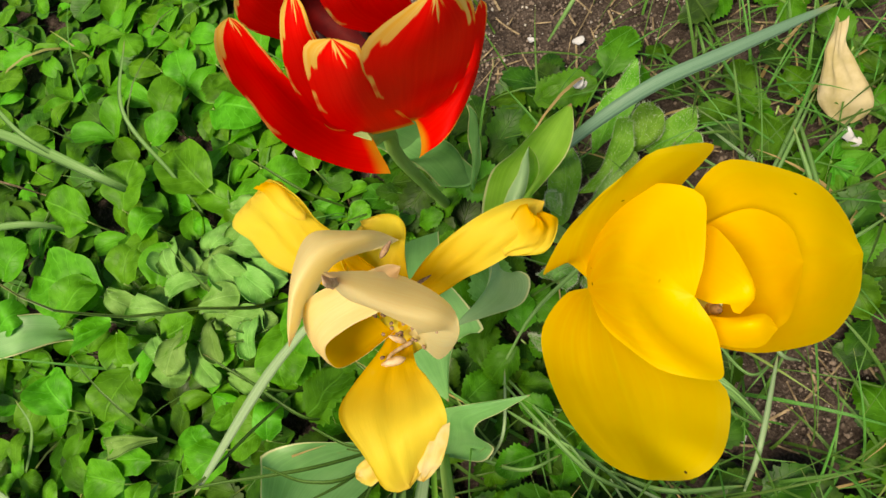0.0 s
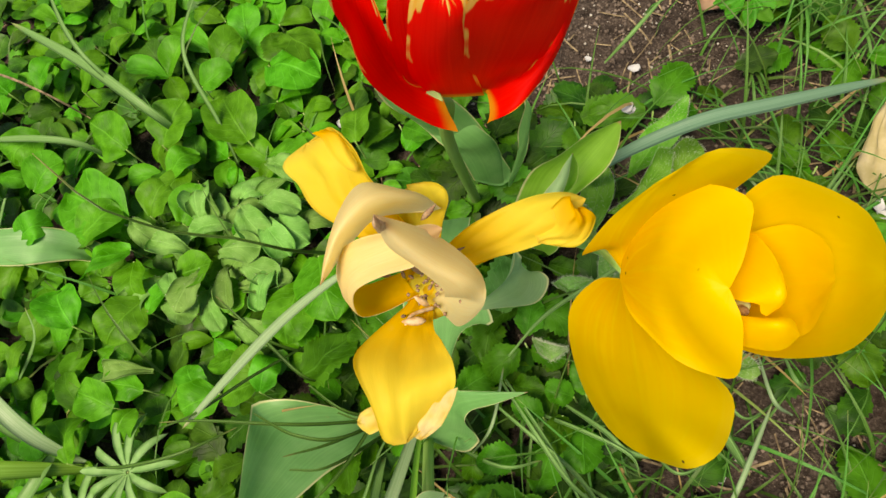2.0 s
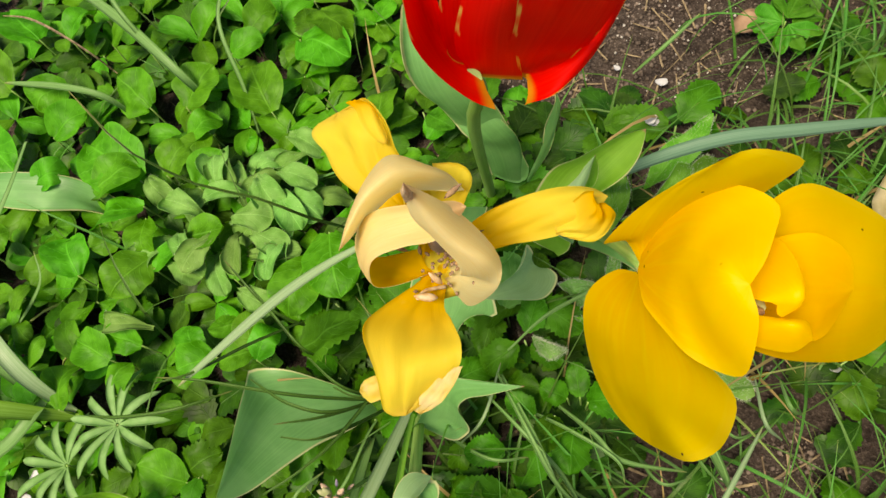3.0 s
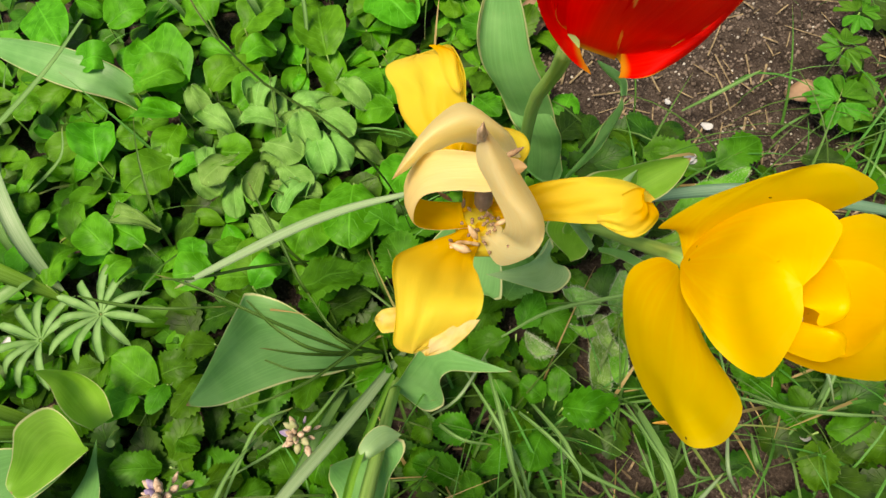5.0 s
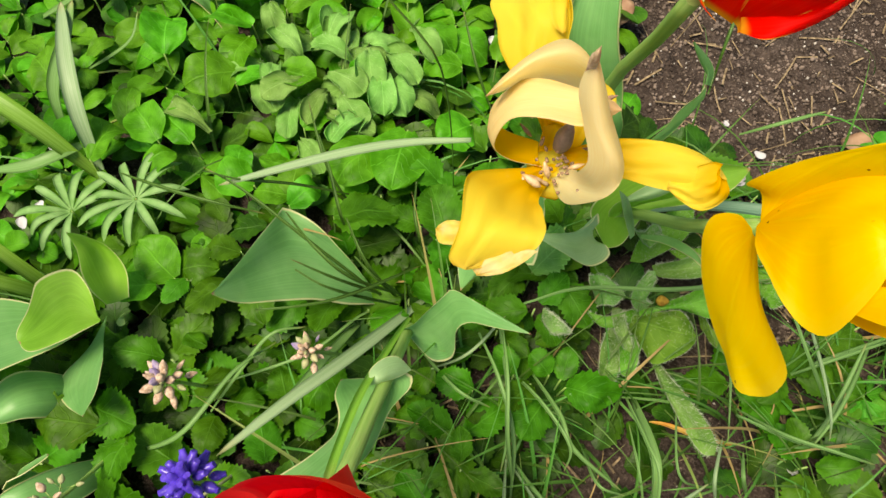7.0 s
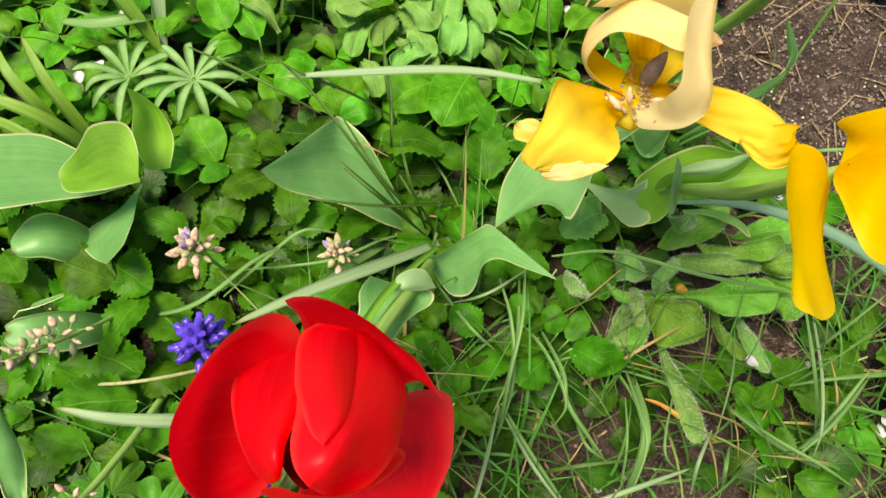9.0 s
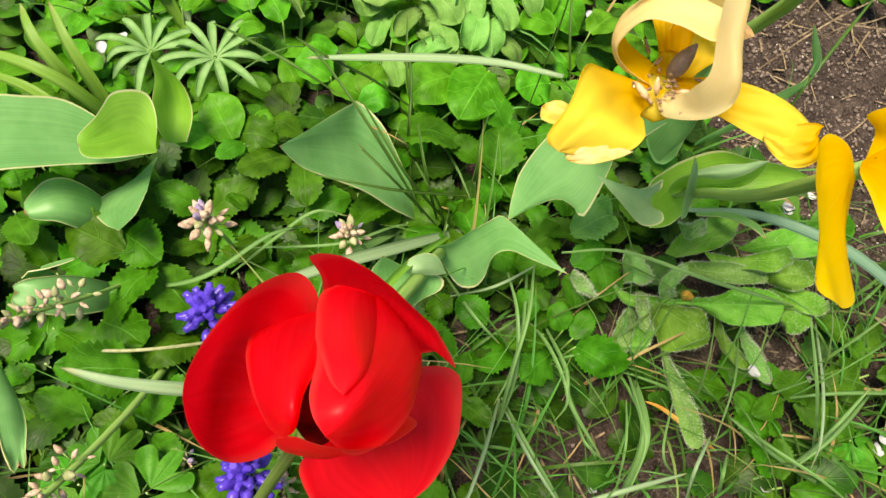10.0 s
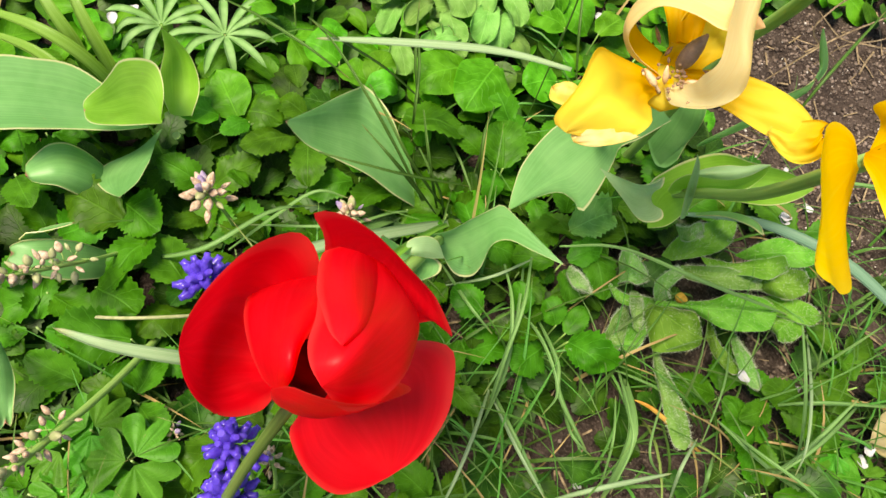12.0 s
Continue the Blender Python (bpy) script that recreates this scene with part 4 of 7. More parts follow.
B = holder("tulip_leaf_shoot", (-0.0920, 0.0810, 0.0000), "broad blue-green tulip leaf with a pale margin", "leaf shoot")
petal("leaf", B, TLEAF, [(-0.0868, 0.0748, 0.0300), (-0.0982, 0.0741, 0.0500), (-0.1291, 0.0794, 0.0700), (-0.1549, 0.0822, 0.0850), (-0.1792, 0.0773, 0.0900), (-0.1756, 0.0665, 0.1000), (-0.1629, 0.0399, 0.1250), (-0.1519, 0.0101, 0.1450), (-0.1440, -0.0133, 0.1610)], [(-0.0868, 0.0748, 0.0300), (-0.1178, 0.0702, 0.0600), (-0.1450, 0.0547, 0.0850), (-0.1501, 0.0225, 0.1200), (-0.1440, -0.0133, 0.1610)], [(-0.0868, 0.0748, 0.0300), (-0.0983, 0.0501, 0.0700), (-0.1130, 0.0325, 0.0950), (-0.1240, 0.0150, 0.1150), (-0.1327, -0.0021, 0.1350), (-0.1375, -0.0094, 0.1500), (-0.1440, -0.0133, 0.1610)], ruffle=0.02, crinkle=0.03, seed=1, nu=36)
petal("leaf", B, TLEAF, [(-0.0644, 0.0512, 0.0600), (-0.0491, 0.0591, 0.0850), (-0.0422, 0.0699, 0.1050), (-0.0362, 0.0810, 0.1220), (-0.0328, 0.0866, 0.1280), (-0.0193, 0.0872, 0.1320), (0.0004, 0.0866, 0.1380), (0.0276, 0.0864, 0.1450)], [(-0.0629, 0.0572, 0.0500), (-0.0400, 0.0649, 0.0750), (-0.0304, 0.0724, 0.1000), (-0.0235, 0.0811, 0.1220), (-0.0059, 0.0828, 0.1350), (0.0276, 0.0864, 0.1450)], [(-0.0575, 0.0614, 0.0500), (-0.0275, 0.0536, 0.0600), (-0.0160, 0.0599, 0.0650), (-0.0129, 0.0630, 0.0850), (-0.0170, 0.0696, 0.1100), (-0.0109, 0.0753, 0.1250), (0.0050, 0.0790, 0.1350), (0.0276, 0.0864, 0.1450)], ruffle=0.02, crinkle=0.03, seed=2, nu=36)
petal("leaf", W, TLEAF, [(-0.0233, 0.1688, 0.2150), (-0.0326, 0.1613, 0.1900), (-0.0481, 0.1389, 0.1700), (-0.0507, 0.1269, 0.1550), (-0.0471, 0.1116, 0.1400), (-0.0388, 0.1007, 0.1270), (-0.0300, 0.0920, 0.1180)], [(-0.0141, 0.1752, 0.2050), (-0.0265, 0.1611, 0.1750), (-0.0301, 0.1403, 0.1550), (-0.0310, 0.1182, 0.1350), (-0.0300, 0.0920, 0.1180)], [(-0.0032, 0.1783, 0.2000), (-0.0077, 0.1644, 0.1850), (-0.0133, 0.1582, 0.1700), (-0.0101, 0.1569, 0.1550), (-0.0037, 0.1454, 0.1400), (0.0003, 0.1330, 0.1250), (-0.0091, 0.1316, 0.1280), (-0.0187, 0.1256, 0.1300), (-0.0253, 0.1121, 0.1250), (-0.0300, 0.0920, 0.1180)], ruffle=0.02, crinkle=0.03, seed=3, base=1)
petal("leaf", W, PALE_LEAF, [(0.0217, 0.1650, 0.1600), (0.0232, 0.1640, 0.1700), (0.0196, 0.1675, 0.1740), (0.0202, 0.1594, 0.1760), (0.0170, 0.1495, 0.1760), (0.0078, 0.1381, 0.1800), (-0.0053, 0.1256, 0.1860)], [(0.0243, 0.1601, 0.1580), (0.0225, 0.1569, 0.1600), (0.0181, 0.1460, 0.1670), (0.0089, 0.1352, 0.1770), (-0.0053, 0.1256, 0.1860)], [(0.0301, 0.1585, 0.1580), (0.0351, 0.1565, 0.1640), (0.0399, 0.1518, 0.1660), (0.0384, 0.1434, 0.1660), (0.0318, 0.1355, 0.1680), (0.0157, 0.1307, 0.1760), (-0.0053, 0.1256, 0.1860)], ruffle=0.02, crinkle=0.03, seed=4, base=1, nu=40)
petal("leaf", Y, FRESH_LEAF, [(0.0281, 0.1956, 0.0850), (0.0105, 0.1925, 0.1200), (0.0114, 0.1981, 0.1400), (0.0167, 0.2089, 0.1550), (0.0267, 0.2233, 0.1650), (0.0433, 0.2297, 0.1720), (0.0614, 0.2402, 0.1780), (0.0812, 0.2490, 0.1800)], [(0.0299, 0.1939, 0.0850), (0.0279, 0.1997, 0.1220), (0.0404, 0.2144, 0.1430), (0.0594, 0.2347, 0.1600), (0.0818, 0.2484, 0.1800)], [(0.0313, 0.1926, 0.0850), (0.0403, 0.1910, 0.1080), (0.0415, 0.2002, 0.1240), (0.0436, 0.2075, 0.1400), (0.0569, 0.2145, 0.1520), (0.0726, 0.2232, 0.1640), (0.0801, 0.2343, 0.1720), (0.0824, 0.2477, 0.1800)], ruffle=0.02, crinkle=0.03, seed=5, nu=40)
petal("leaf", Y, FRESH_LEAF, [(0.0237, 0.1876, 0.1400), (0.0233, 0.1830, 0.1550), (0.0252, 0.1836, 0.1680), (0.0315, 0.1869, 0.1780), (0.0454, 0.2026, 0.1820), (0.0512, 0.2147, 0.1870), (0.0543, 0.2217, 0.1920)], [(0.0256, 0.1893, 0.1380), (0.0315, 0.1994, 0.1520), (0.0458, 0.2099, 0.1650), (0.0526, 0.2163, 0.1800), (0.0543, 0.2217, 0.1920)], [(0.0275, 0.1898, 0.1380), (0.0366, 0.2015, 0.1500), (0.0534, 0.2135, 0.1650), (0.0569, 0.2191, 0.1780), (0.0543, 0.2217, 0.1920)], ruffle=0.02, crinkle=0.03, seed=6)
petal("leaf", Y, PALE_LEAF, [(0.0280, 0.1827, 0.1780), (0.0313, 0.1882, 0.1840), (0.0374, 0.1980, 0.1880), (0.0451, 0.2067, 0.1910), (0.0495, 0.2142, 0.1930), (0.0542, 0.2214, 0.1930)], [(0.0292, 0.1802, 0.1800), (0.0365, 0.1855, 0.1880), (0.0461, 0.1995, 0.1920), (0.0542, 0.2214, 0.1930)], [(0.0295, 0.1813, 0.1780), (0.0412, 0.1898, 0.1830), (0.0476, 0.1973, 0.1860), (0.0516, 0.2071, 0.1890), (0.0529, 0.2150, 0.1910), (0.0542, 0.2214, 0.1930)], ruffle=0.02, crinkle=0.03, seed=7)
petal("leaf", Y, PALE_LEAF, [(0.0441, 0.1867, 0.1300), (0.0343, 0.1791, 0.1650), (0.0288, 0.1709, 0.1950), (0.0248, 0.1671, 0.2120)], [(0.0441, 0.1884, 0.1300), (0.0354, 0.1857, 0.1600), (0.0295, 0.1753, 0.1920), (0.0248, 0.1671, 0.2120)], [(0.0449, 0.1912, 0.1300), (0.0389, 0.1827, 0.1650), (0.0310, 0.1756, 0.1940), (0.0248, 0.1671, 0.2120)], ruffle=0.02, crinkle=0.03, seed=8)
tleaf(S, [(-0.0100, 0.2660, 0.0500), (-0.0290, 0.2670, 0.1300), (-0.0460, 0.2660, 0.1900), (-0.0620, 0.2920, 0.2300)], (-0.0620, 0.2620, 0.1800), (-0.0240, 0.2720, 0.1700), mid=0.5, tip=1.7, base=0.7)
tleaf(S, [(-0.0140, 0.2640, 0.0500), (-0.0150, 0.2670, 0.1000), (-0.0220, 0.2660, 0.1300), (-0.0490, 0.2760, 0.1700)], (-0.0420, 0.2610, 0.1300), (-0.0100, 0.2720, 0.1200), mid=0.5, tip=1.6, base=0.8)
lleaf(S, [(0.0120, 0.2150, 0.1600), (0.0290, 0.2090, 0.2250), (0.0350, 0.2150, 0.2500), (0.0340, 0.2200, 0.2620)], [(0.5, (0.0270, 0.2090, 0.2280), (0.0320, 0.2100, 0.2260)), (0.8, (0.0310, 0.2140, 0.2500), (0.0360, 0.2160, 0.2500))], base=0.4)
lleaf(S, [(0.0340, 0.2200, 0.2620), (0.0300, 0.2230, 0.2700), (0.0180, 0.2160, 0.2900)], [(0.5, (0.0280, 0.2220, 0.2700), (0.0300, 0.2270, 0.2700))], base=0.5)
lleaf(Y, [(0.0490, 0.1780, 0.1600), (0.0610, 0.1630, 0.2000), (0.0740, 0.1470, 0.2300), (0.0850, 0.1320, 0.2500)], [(0.5, (0.0690, 0.1550, 0.2200), (0.0670, 0.1520, 0.2150))])

L = holder("tulip_leaf_shoot", (-0.2740, -0.0530, 0.0000), "broad bright green tulip leaves without a flower", "leaf shoot")
petal("leaf", L, TLEAF, [(-0.2384, -0.0744, 0.0750), (-0.2652, -0.0834, 0.0920), (-0.2875, -0.0977, 0.1050), (-0.2972, -0.1177, 0.1150), (-0.3074, -0.1416, 0.1200), (-0.3066, -0.1853, 0.1200)], [(-0.2408, -0.0743, 0.0700), (-0.2572, -0.0935, 0.0850), (-0.2672, -0.1137, 0.0980), (-0.2763, -0.1337, 0.1080), (-0.2865, -0.1565, 0.1150), (-0.3026, -0.1869, 0.1200)], [(-0.2400, -0.0747, 0.0700), (-0.2355, -0.0984, 0.0920), (-0.2415, -0.1268, 0.1080), (-0.2455, -0.1472, 0.1200), (-0.2567, -0.1690, 0.1250), (-0.2986, -0.1885, 0.1200)], ruffle=0.02, crinkle=0.03, seed=7)
petal("leaf", L, FRESH_LEAF, [(-0.2260, -0.0667, 0.0950), (-0.2369, -0.0561, 0.1080), (-0.2490, -0.0518, 0.1180), (-0.2548, -0.0578, 0.1240), (-0.2588, -0.0714, 0.1270), (-0.2555, -0.0815, 0.1240), (-0.2524, -0.0902, 0.1210), (-0.2505, -0.1007, 0.1180), (-0.2483, -0.1067, 0.1160), (-0.2431, -0.1087, 0.1150)], [(-0.2268, -0.0665, 0.0900), (-0.2416, -0.0716, 0.1030), (-0.2426, -0.0903, 0.1090), (-0.2431, -0.1087, 0.1150)], [(-0.2255, -0.0680, 0.0900), (-0.2277, -0.0842, 0.0980), (-0.2314, -0.0991, 0.1050), (-0.2346, -0.1081, 0.1100), (-0.2384, -0.1104, 0.1130), (-0.2431, -0.1087, 0.1150)], ruffle=0.02, crinkle=0.03, seed=8)
petal("leaf", L, FRESH_LEAF, [(-0.2403, -0.0565, 0.0750), (-0.2480, -0.0556, 0.0900), (-0.2565, -0.0503, 0.1000), (-0.2633, -0.0408, 0.1120), (-0.2733, -0.0358, 0.1226)], [(-0.2396, -0.0513, 0.0680), (-0.2551, -0.0393, 0.0800), (-0.2676, -0.0319, 0.0980), (-0.2733, -0.0358, 0.1226)], [(-0.2345, -0.0425, 0.0680), (-0.2423, -0.0290, 0.0850), (-0.2564, -0.0251, 0.1000), (-0.2669, -0.0300, 0.1150), (-0.2733, -0.0358, 0.1226)], ruffle=0.02, crinkle=0.03, seed=9)
petal("leaf", L, TLEAF, [(-0.2512, -0.0630, 0.0430), (-0.2434, -0.0886, 0.0450), (-0.2414, -0.1139, 0.0470), (-0.2336, -0.1244, 0.0500), (-0.2073, -0.1246, 0.0750), (-0.1783, -0.1188, 0.1065)], [(-0.2512, -0.0630, 0.0430), (-0.2268, -0.0865, 0.0620), (-0.2113, -0.1045, 0.0750), (-0.1783, -0.1188, 0.1065)], [(-0.2512, -0.0630, 0.0430), (-0.2288, -0.0783, 0.0600), (-0.2090, -0.0895, 0.0770), (-0.1890, -0.1050, 0.0950), (-0.1783, -0.1188, 0.1065)], ruffle=0.02, crinkle=0.03, seed=10)
tube("stalk", L, STEM, [(-0.2570, -0.0530, -0.0040), (-0.2450, -0.0540, 0.0300), (-0.2270, -0.0600, 0.0650)], 0.004, 0.003)
tleaf(L, [(-0.2230, -0.1100, 0.0200), (-0.2250, -0.1250, 0.0600), (-0.2320, -0.1400, 0.0800), (-0.2400, -0.1620, 0.0800)], (-0.2520, -0.1250, 0.0700), (-0.2210, -0.1400, 0.0600), mid=0.5, tip=1.7)
M = holder("tulip_leaf_shoot", (-0.1990, -0.1640, 0.0000), "green tulip leaves low among ground elder", "leaf shoot")
tleaf(M, [(-0.1720, -0.1360, 0.0200), (-0.1740, -0.1590, 0.0600), (-0.1790, -0.1770, 0.0800), (-0.1890, -0.1930, 0.0850)], (-0.1870, -0.1630, 0.0750), (-0.1630, -0.1760, 0.0700), mid=0.5, tip=1.7)
tleaf(M, [(-0.1860, -0.1710, 0.0400), (-0.1930, -0.1740, 0.0700), (-0.1970, -0.1760, 0.0800), (-0.1860, -0.1510, 0.0900)], (-0.1950, -0.1850, 0.0800), (-0.1990, -0.1710, 0.0750), mid=0.5, tip=1.7)
tleaf(M, [(-0.1760, -0.2310, 0.0500), (-0.1210, -0.2260, 0.1000), (-0.0930, -0.2280, 0.1200), (-0.0780, -0.2330, 0.1200)], (-0.1150, -0.2330, 0.1100), (-0.1100, -0.2220, 0.1000), mid=0.5, tip=1.7)
tube("stalk", M, CAPSULE_GREEN, [(-0.1406, -0.1793, 0.0550), (-0.1202, -0.1594, 0.0700), (-0.1049, -0.1381, 0.0750), (-0.0940, -0.1092, 0.0600), (-0.0972, -0.0851, 0.0200)], 0.0012, 0.0012, "thin yellow-green bare stalk")
R2 = holder("tulip_leaf_shoot", (-0.0530, 0.0360, 0.0000), "narrow green tulip leaves beside the red tulip", "leaf shoot")
petal("leaf", R2, TLEAF, [(-0.0365, -0.0763, 0.1900), (-0.0302, -0.0511, 0.1750), (-0.0302, -0.0348, 0.1600), (-0.0364, -0.0237, 0.1520), (-0.0445, -0.0168, 0.1580), (-0.0441, -0.0089, 0.1720)], [(-0.0149, -0.0624, 0.1850), (-0.0163, -0.0333, 0.1650), (-0.0263, -0.0114, 0.1480), (-0.0349, -0.0025, 0.1460), (-0.0441, -0.0089, 0.1720)], [(-0.0072, -0.0579, 0.1850), (-0.0068, -0.0301, 0.1650), (-0.0147, -0.0024, 0.1460), (-0.0147, 0.0171, 0.1360), (-0.0216, 0.0227, 0.1340), (-0.0351, 0.0062, 0.1480), (-0.0441, -0.0089, 0.1720)], ruffle=0.02, crinkle=0.03, seed=11, base=1, nu=40)
petal("leaf", R2, PALE_LEAF, [(-0.0328, -0.0011, 0.1560), (-0.0375, 0.0076, 0.1560), (-0.0360, 0.0190, 0.1520), (-0.0303, 0.0253, 0.1480), (-0.0201, 0.0251, 0.1400)], [(-0.0328, -0.0011, 0.1560), (-0.0298, 0.0089, 0.1580), (-0.0257, 0.0194, 0.1500), (-0.0201, 0.0251, 0.1400)], [(-0.0328, -0.0011, 0.1560), (-0.0277, 0.0057, 0.1540), (-0.0228, 0.0155, 0.1470), (-0.0201, 0.0251, 0.1400)], ruffle=0.02, crinkle=0.03, seed=12)
tube("stalk", R2, STEM, [(-0.0645, 0.0829, 0.0200), (-0.0447, 0.0443, 0.0900), (-0.0294, 0.0126, 0.1400), (-0.0199, -0.0125, 0.1650), (-0.0113, -0.0330, 0.1850), (-0.0029, -0.0548, 0.2050)], 0.0036, 0.0046)
petal("leaf", R2, STRAP, [(-0.0561, 0.0654, 0.0800), (-0.0458, 0.0348, 0.1250), (-0.0333, -0.0068, 0.1700), (-0.0223, -0.0347, 0.1900), (-0.0109, -0.0600, 0.2050)], [(-0.0551, 0.0659, 0.0780), (-0.0446, 0.0353, 0.1220), (-0.0317, -0.0058, 0.1660), (-0.0208, -0.0336, 0.1860), (-0.0089, -0.0589, 0.2030)], [(-0.0529, 0.0651, 0.0800), (-0.0418, 0.0349, 0.1250), (-0.0284, -0.0057, 0.1700), (-0.0178, -0.0332, 0.1900), (-0.0062, -0.0578, 0.2050)], base=1, seed=13, nv=6)

lleaf(holder("tulip_leaf_shoot", (-0.4140, 0.2170, 0.0000), "blue-green tulip leaf lying over clover", "leaf shoot"), [(-0.3930, 0.2110, 0.0200), (-0.4320, 0.2150, 0.0500), (-0.4950, 0.2090, 0.0600), (-0.5910, 0.2050, 0.0500)], [(0.45, (-0.4560, 0.2270, 0.0600), (-0.4400, 0.1940, 0.0500))])

# ---- long blades ----
def blade(spine, width, material, label, lift=(0, 0, 1)):
    """A single long grass blade, folded a little along its middle."""
    c = Vector(spine[len(spine) // 2])
    d = (Vector(spine[-1]) - Vector(spine[0])).normalized()
    side = d.cross(Vector(lift)).normalized() * width * (0.44 if width >= 0.0075 else 0.3)
    up = side.cross(d).normalized() * width * 0.12
    cc = curve_at(spine, 30)[15]
    bm, uvl = bmesh_new()
    grid_mesh(bm, sheet_rows(spine, cc - side + up, cc + side + up, nu=30, nv=4, mid=0.5, base=0.45, tip=1.8), 0.0004, uvl)
    return tagged(part("grass_blade", bm, material), label, "grass blade", "long grass blades")


GB = "long pale green grass blade arching over low leaves"
BB = "pale blue-green grass blade bent over bare soil"
FG = "long fresh green grass blade among low herbs"
blade([(-0.0710, 0.1570, 0.1860), (-0.1070, 0.1360, 0.1750), (-0.1460, 0.1110, 0.1550), (-0.2130, 0.0530, 0.1240)], 0.0085, PALE_BLADE, GB)
blade([(-0.1060, 0.1940, 0.0000), (-0.0940, 0.1690, 0.1500), (-0.0760, 0.1310, 0.2800), (-0.0880, 0.1280, 0.3050), (-0.1070, 0.1230, 0.3280), (-0.1200, 0.1240, 0.3450), (-0.1300, 0.1270, 0.3550), (-0.1580, 0.1470, 0.3600)], 0.0042, GRASS, "long thin dark green grass blade")
blade([(-0.0640, 0.0990, 0.0300), (-0.0650, 0.0190, 0.1000), (-0.0720, -0.0340, 0.1300), (-0.0820, -0.0840, 0.1400)], 0.0105, PALE_BLADE, GB)
blade([(0.0340, 0.2590, 0.0400), (0.0770, 0.2610, 0.1000), (0.1320, 0.2770, 0.1200), (0.1880, 0.2950, 0.1100), (0.2740, 0.3340, 0.0700)], 0.012, BLUE_BLADE, "broad blue-green grass blade bent over the soil")
blade([(-0.0480, -0.0900, 0.0300), (-0.0550, -0.1310, 0.1100), (-0.0820, -0.1660, 0.1300), (-0.1100, -0.1880, 0.1300)], 0.0100, PALE_BLADE, GB)
blade([(0.0080, 0.1160, 0.1000), (0.0360, 0.1420, 0.1200), (0.0890, 0.1840, 0.1100), (0.1510, 0.2670, 0.0500)], 0.0055, BLADE, FG)
blade([(-0.0960, 0.0660, 0.0200), (-0.0870, 0.0120, 0.0700), (-0.0810, -0.0310, 0.1000), (-0.0880, -0.0610, 0.1100)], 0.008, BLADE, FG)
blade([(-0.3240, 0.3280, 0.0300), (-0.3280, 0.3280, 0.0800), (-0.3940, 0.3700, 0.1000), (-0.4910, 0.4230, 0.1000)], 0.011, BLADE, FG)
blade([(-0.3460, 0.3450, 0.0300), (-0.3740, 0.3600, 0.1000), (-0.4020, 0.3900, 0.1200), (-0.4480, 0.4560, 0.1200)], 0.007, BLADE, FG)
blade([(-0.2680, 0.3020, 0.0200), (-0.2680, 0.3250, 0.0700), (-0.2870, 0.3710, 0.1100), (-0.2870, 0.4410, 0.1100)], 0.007, BLADE, FG)
blade([(-0.3930, 0.3040, 0.0300), (-0.4060, 0.3050, 0.0700), (-0.4480, 0.3070, 0.0800), (-0.5230, 0.3130, 0.0700)], 0.008, BLADE, FG)
blade([(-0.4380, 0.3550, 0.0300), (-0.4530, 0.3580, 0.0700), (-0.5090, 0.3790, 0.0800), (-0.5750, 0.3970, 0.0600)], 0.004, STRAW, "thin dry straw-coloured grass blade")
blade([(-0.4400, 0.2390, 0.1000), (-0.4380, 0.1800, 0.1000), (-0.4860, 0.1250, 0.0600), (-0.5560, 0.1010, 0.0000)], 0.008, BLADE, FG)
blade([(-0.0100, 0.0910, 0.0600), (0.0220, 0.0670, 0.0800), (0.0540, 0.0420, 0.0600), (0.0790, 0.0080, 0.0100)], 0.005, BLADE, FG)
blade([(-0.0000, 0.1030, 0.0800), (0.0280, 0.0660, 0.1000), (0.0500, 0.0370, 0.0800), (0.0730, 0.0200, 0.0200)], 0.005, BLADE, FG)
blade([(0.0330, 0.0990, 0.0300), (0.0710, 0.0730, 0.0700), (0.0910, 0.0590, 0.0700), (0.1360, 0.0610, 0.0400)], 0.006, BLADE, FG)
blade([(0.1540, 0.2310, 0.1000), (0.1850, 0.2000, 0.1000), (0.2160, 0.2010, 0.0600), (0.2490, 0.2010, 0.0100)], 0.0055, BLADE, FG)
blade([(0.1730, 0.1500, 0.0600), (0.2230, 0.1640, 0.0500), (0.2820, 0.2040, 0.0100)], 0.006, BLADE, FG)
blade([(0.2230, 0.1490, 0.0200), (0.2300, 0.1810, 0.0500), (0.2240, 0.2500, 0.0700)], 0.006, BLADE, FG)
blade([(0.2600, 0.3010, 0.0400), (0.2130, 0.2340, 0.0500), (0.1920, 0.2080, 0.0200)], 0.005, BLADE, FG)
blade([(0.1030, 0.1350, 0.0200), (0.1330, 0.0930, 0.0700), (0.1480, 0.0740, 0.0700), (0.1700, 0.0530, 0.0200)], 0.008, BLADE, FG)
blade([(0.0580, 0.0370, 0.0200), (0.0940, 0.0210, 0.0500), (0.1460, 0.0180, 0.0300)], 0.006, BLADE, FG)
blade([(-0.1410, -0.0700, 0.0300), (-0.1300, -0.0340, 0.0700), (-0.1230, -0.0040, 0.0900), (-0.1100, 0.0160, 0.0800)], 0.005, BLADE, "curved yellow-green narrow leaf")
blade([(-0.1680, -0.1270, 0.0300), (-0.1260, -0.0910, 0.0900), (-0.1260, -0.0390, 0.0900), (-0.1260, -0.0020, 0.0600)], 0.006, BLADE, "curved yellow-green narrow leaf")
blade([(-0.0870, 0.0820, 0.0200), (-0.0930, 0.0490, 0.0500), (-0.1030, 0.0030, 0.0600), (-0.1450, -0.0540, 0.0500)], 0.004, BLADE, "curved yellow-green narrow leaf")
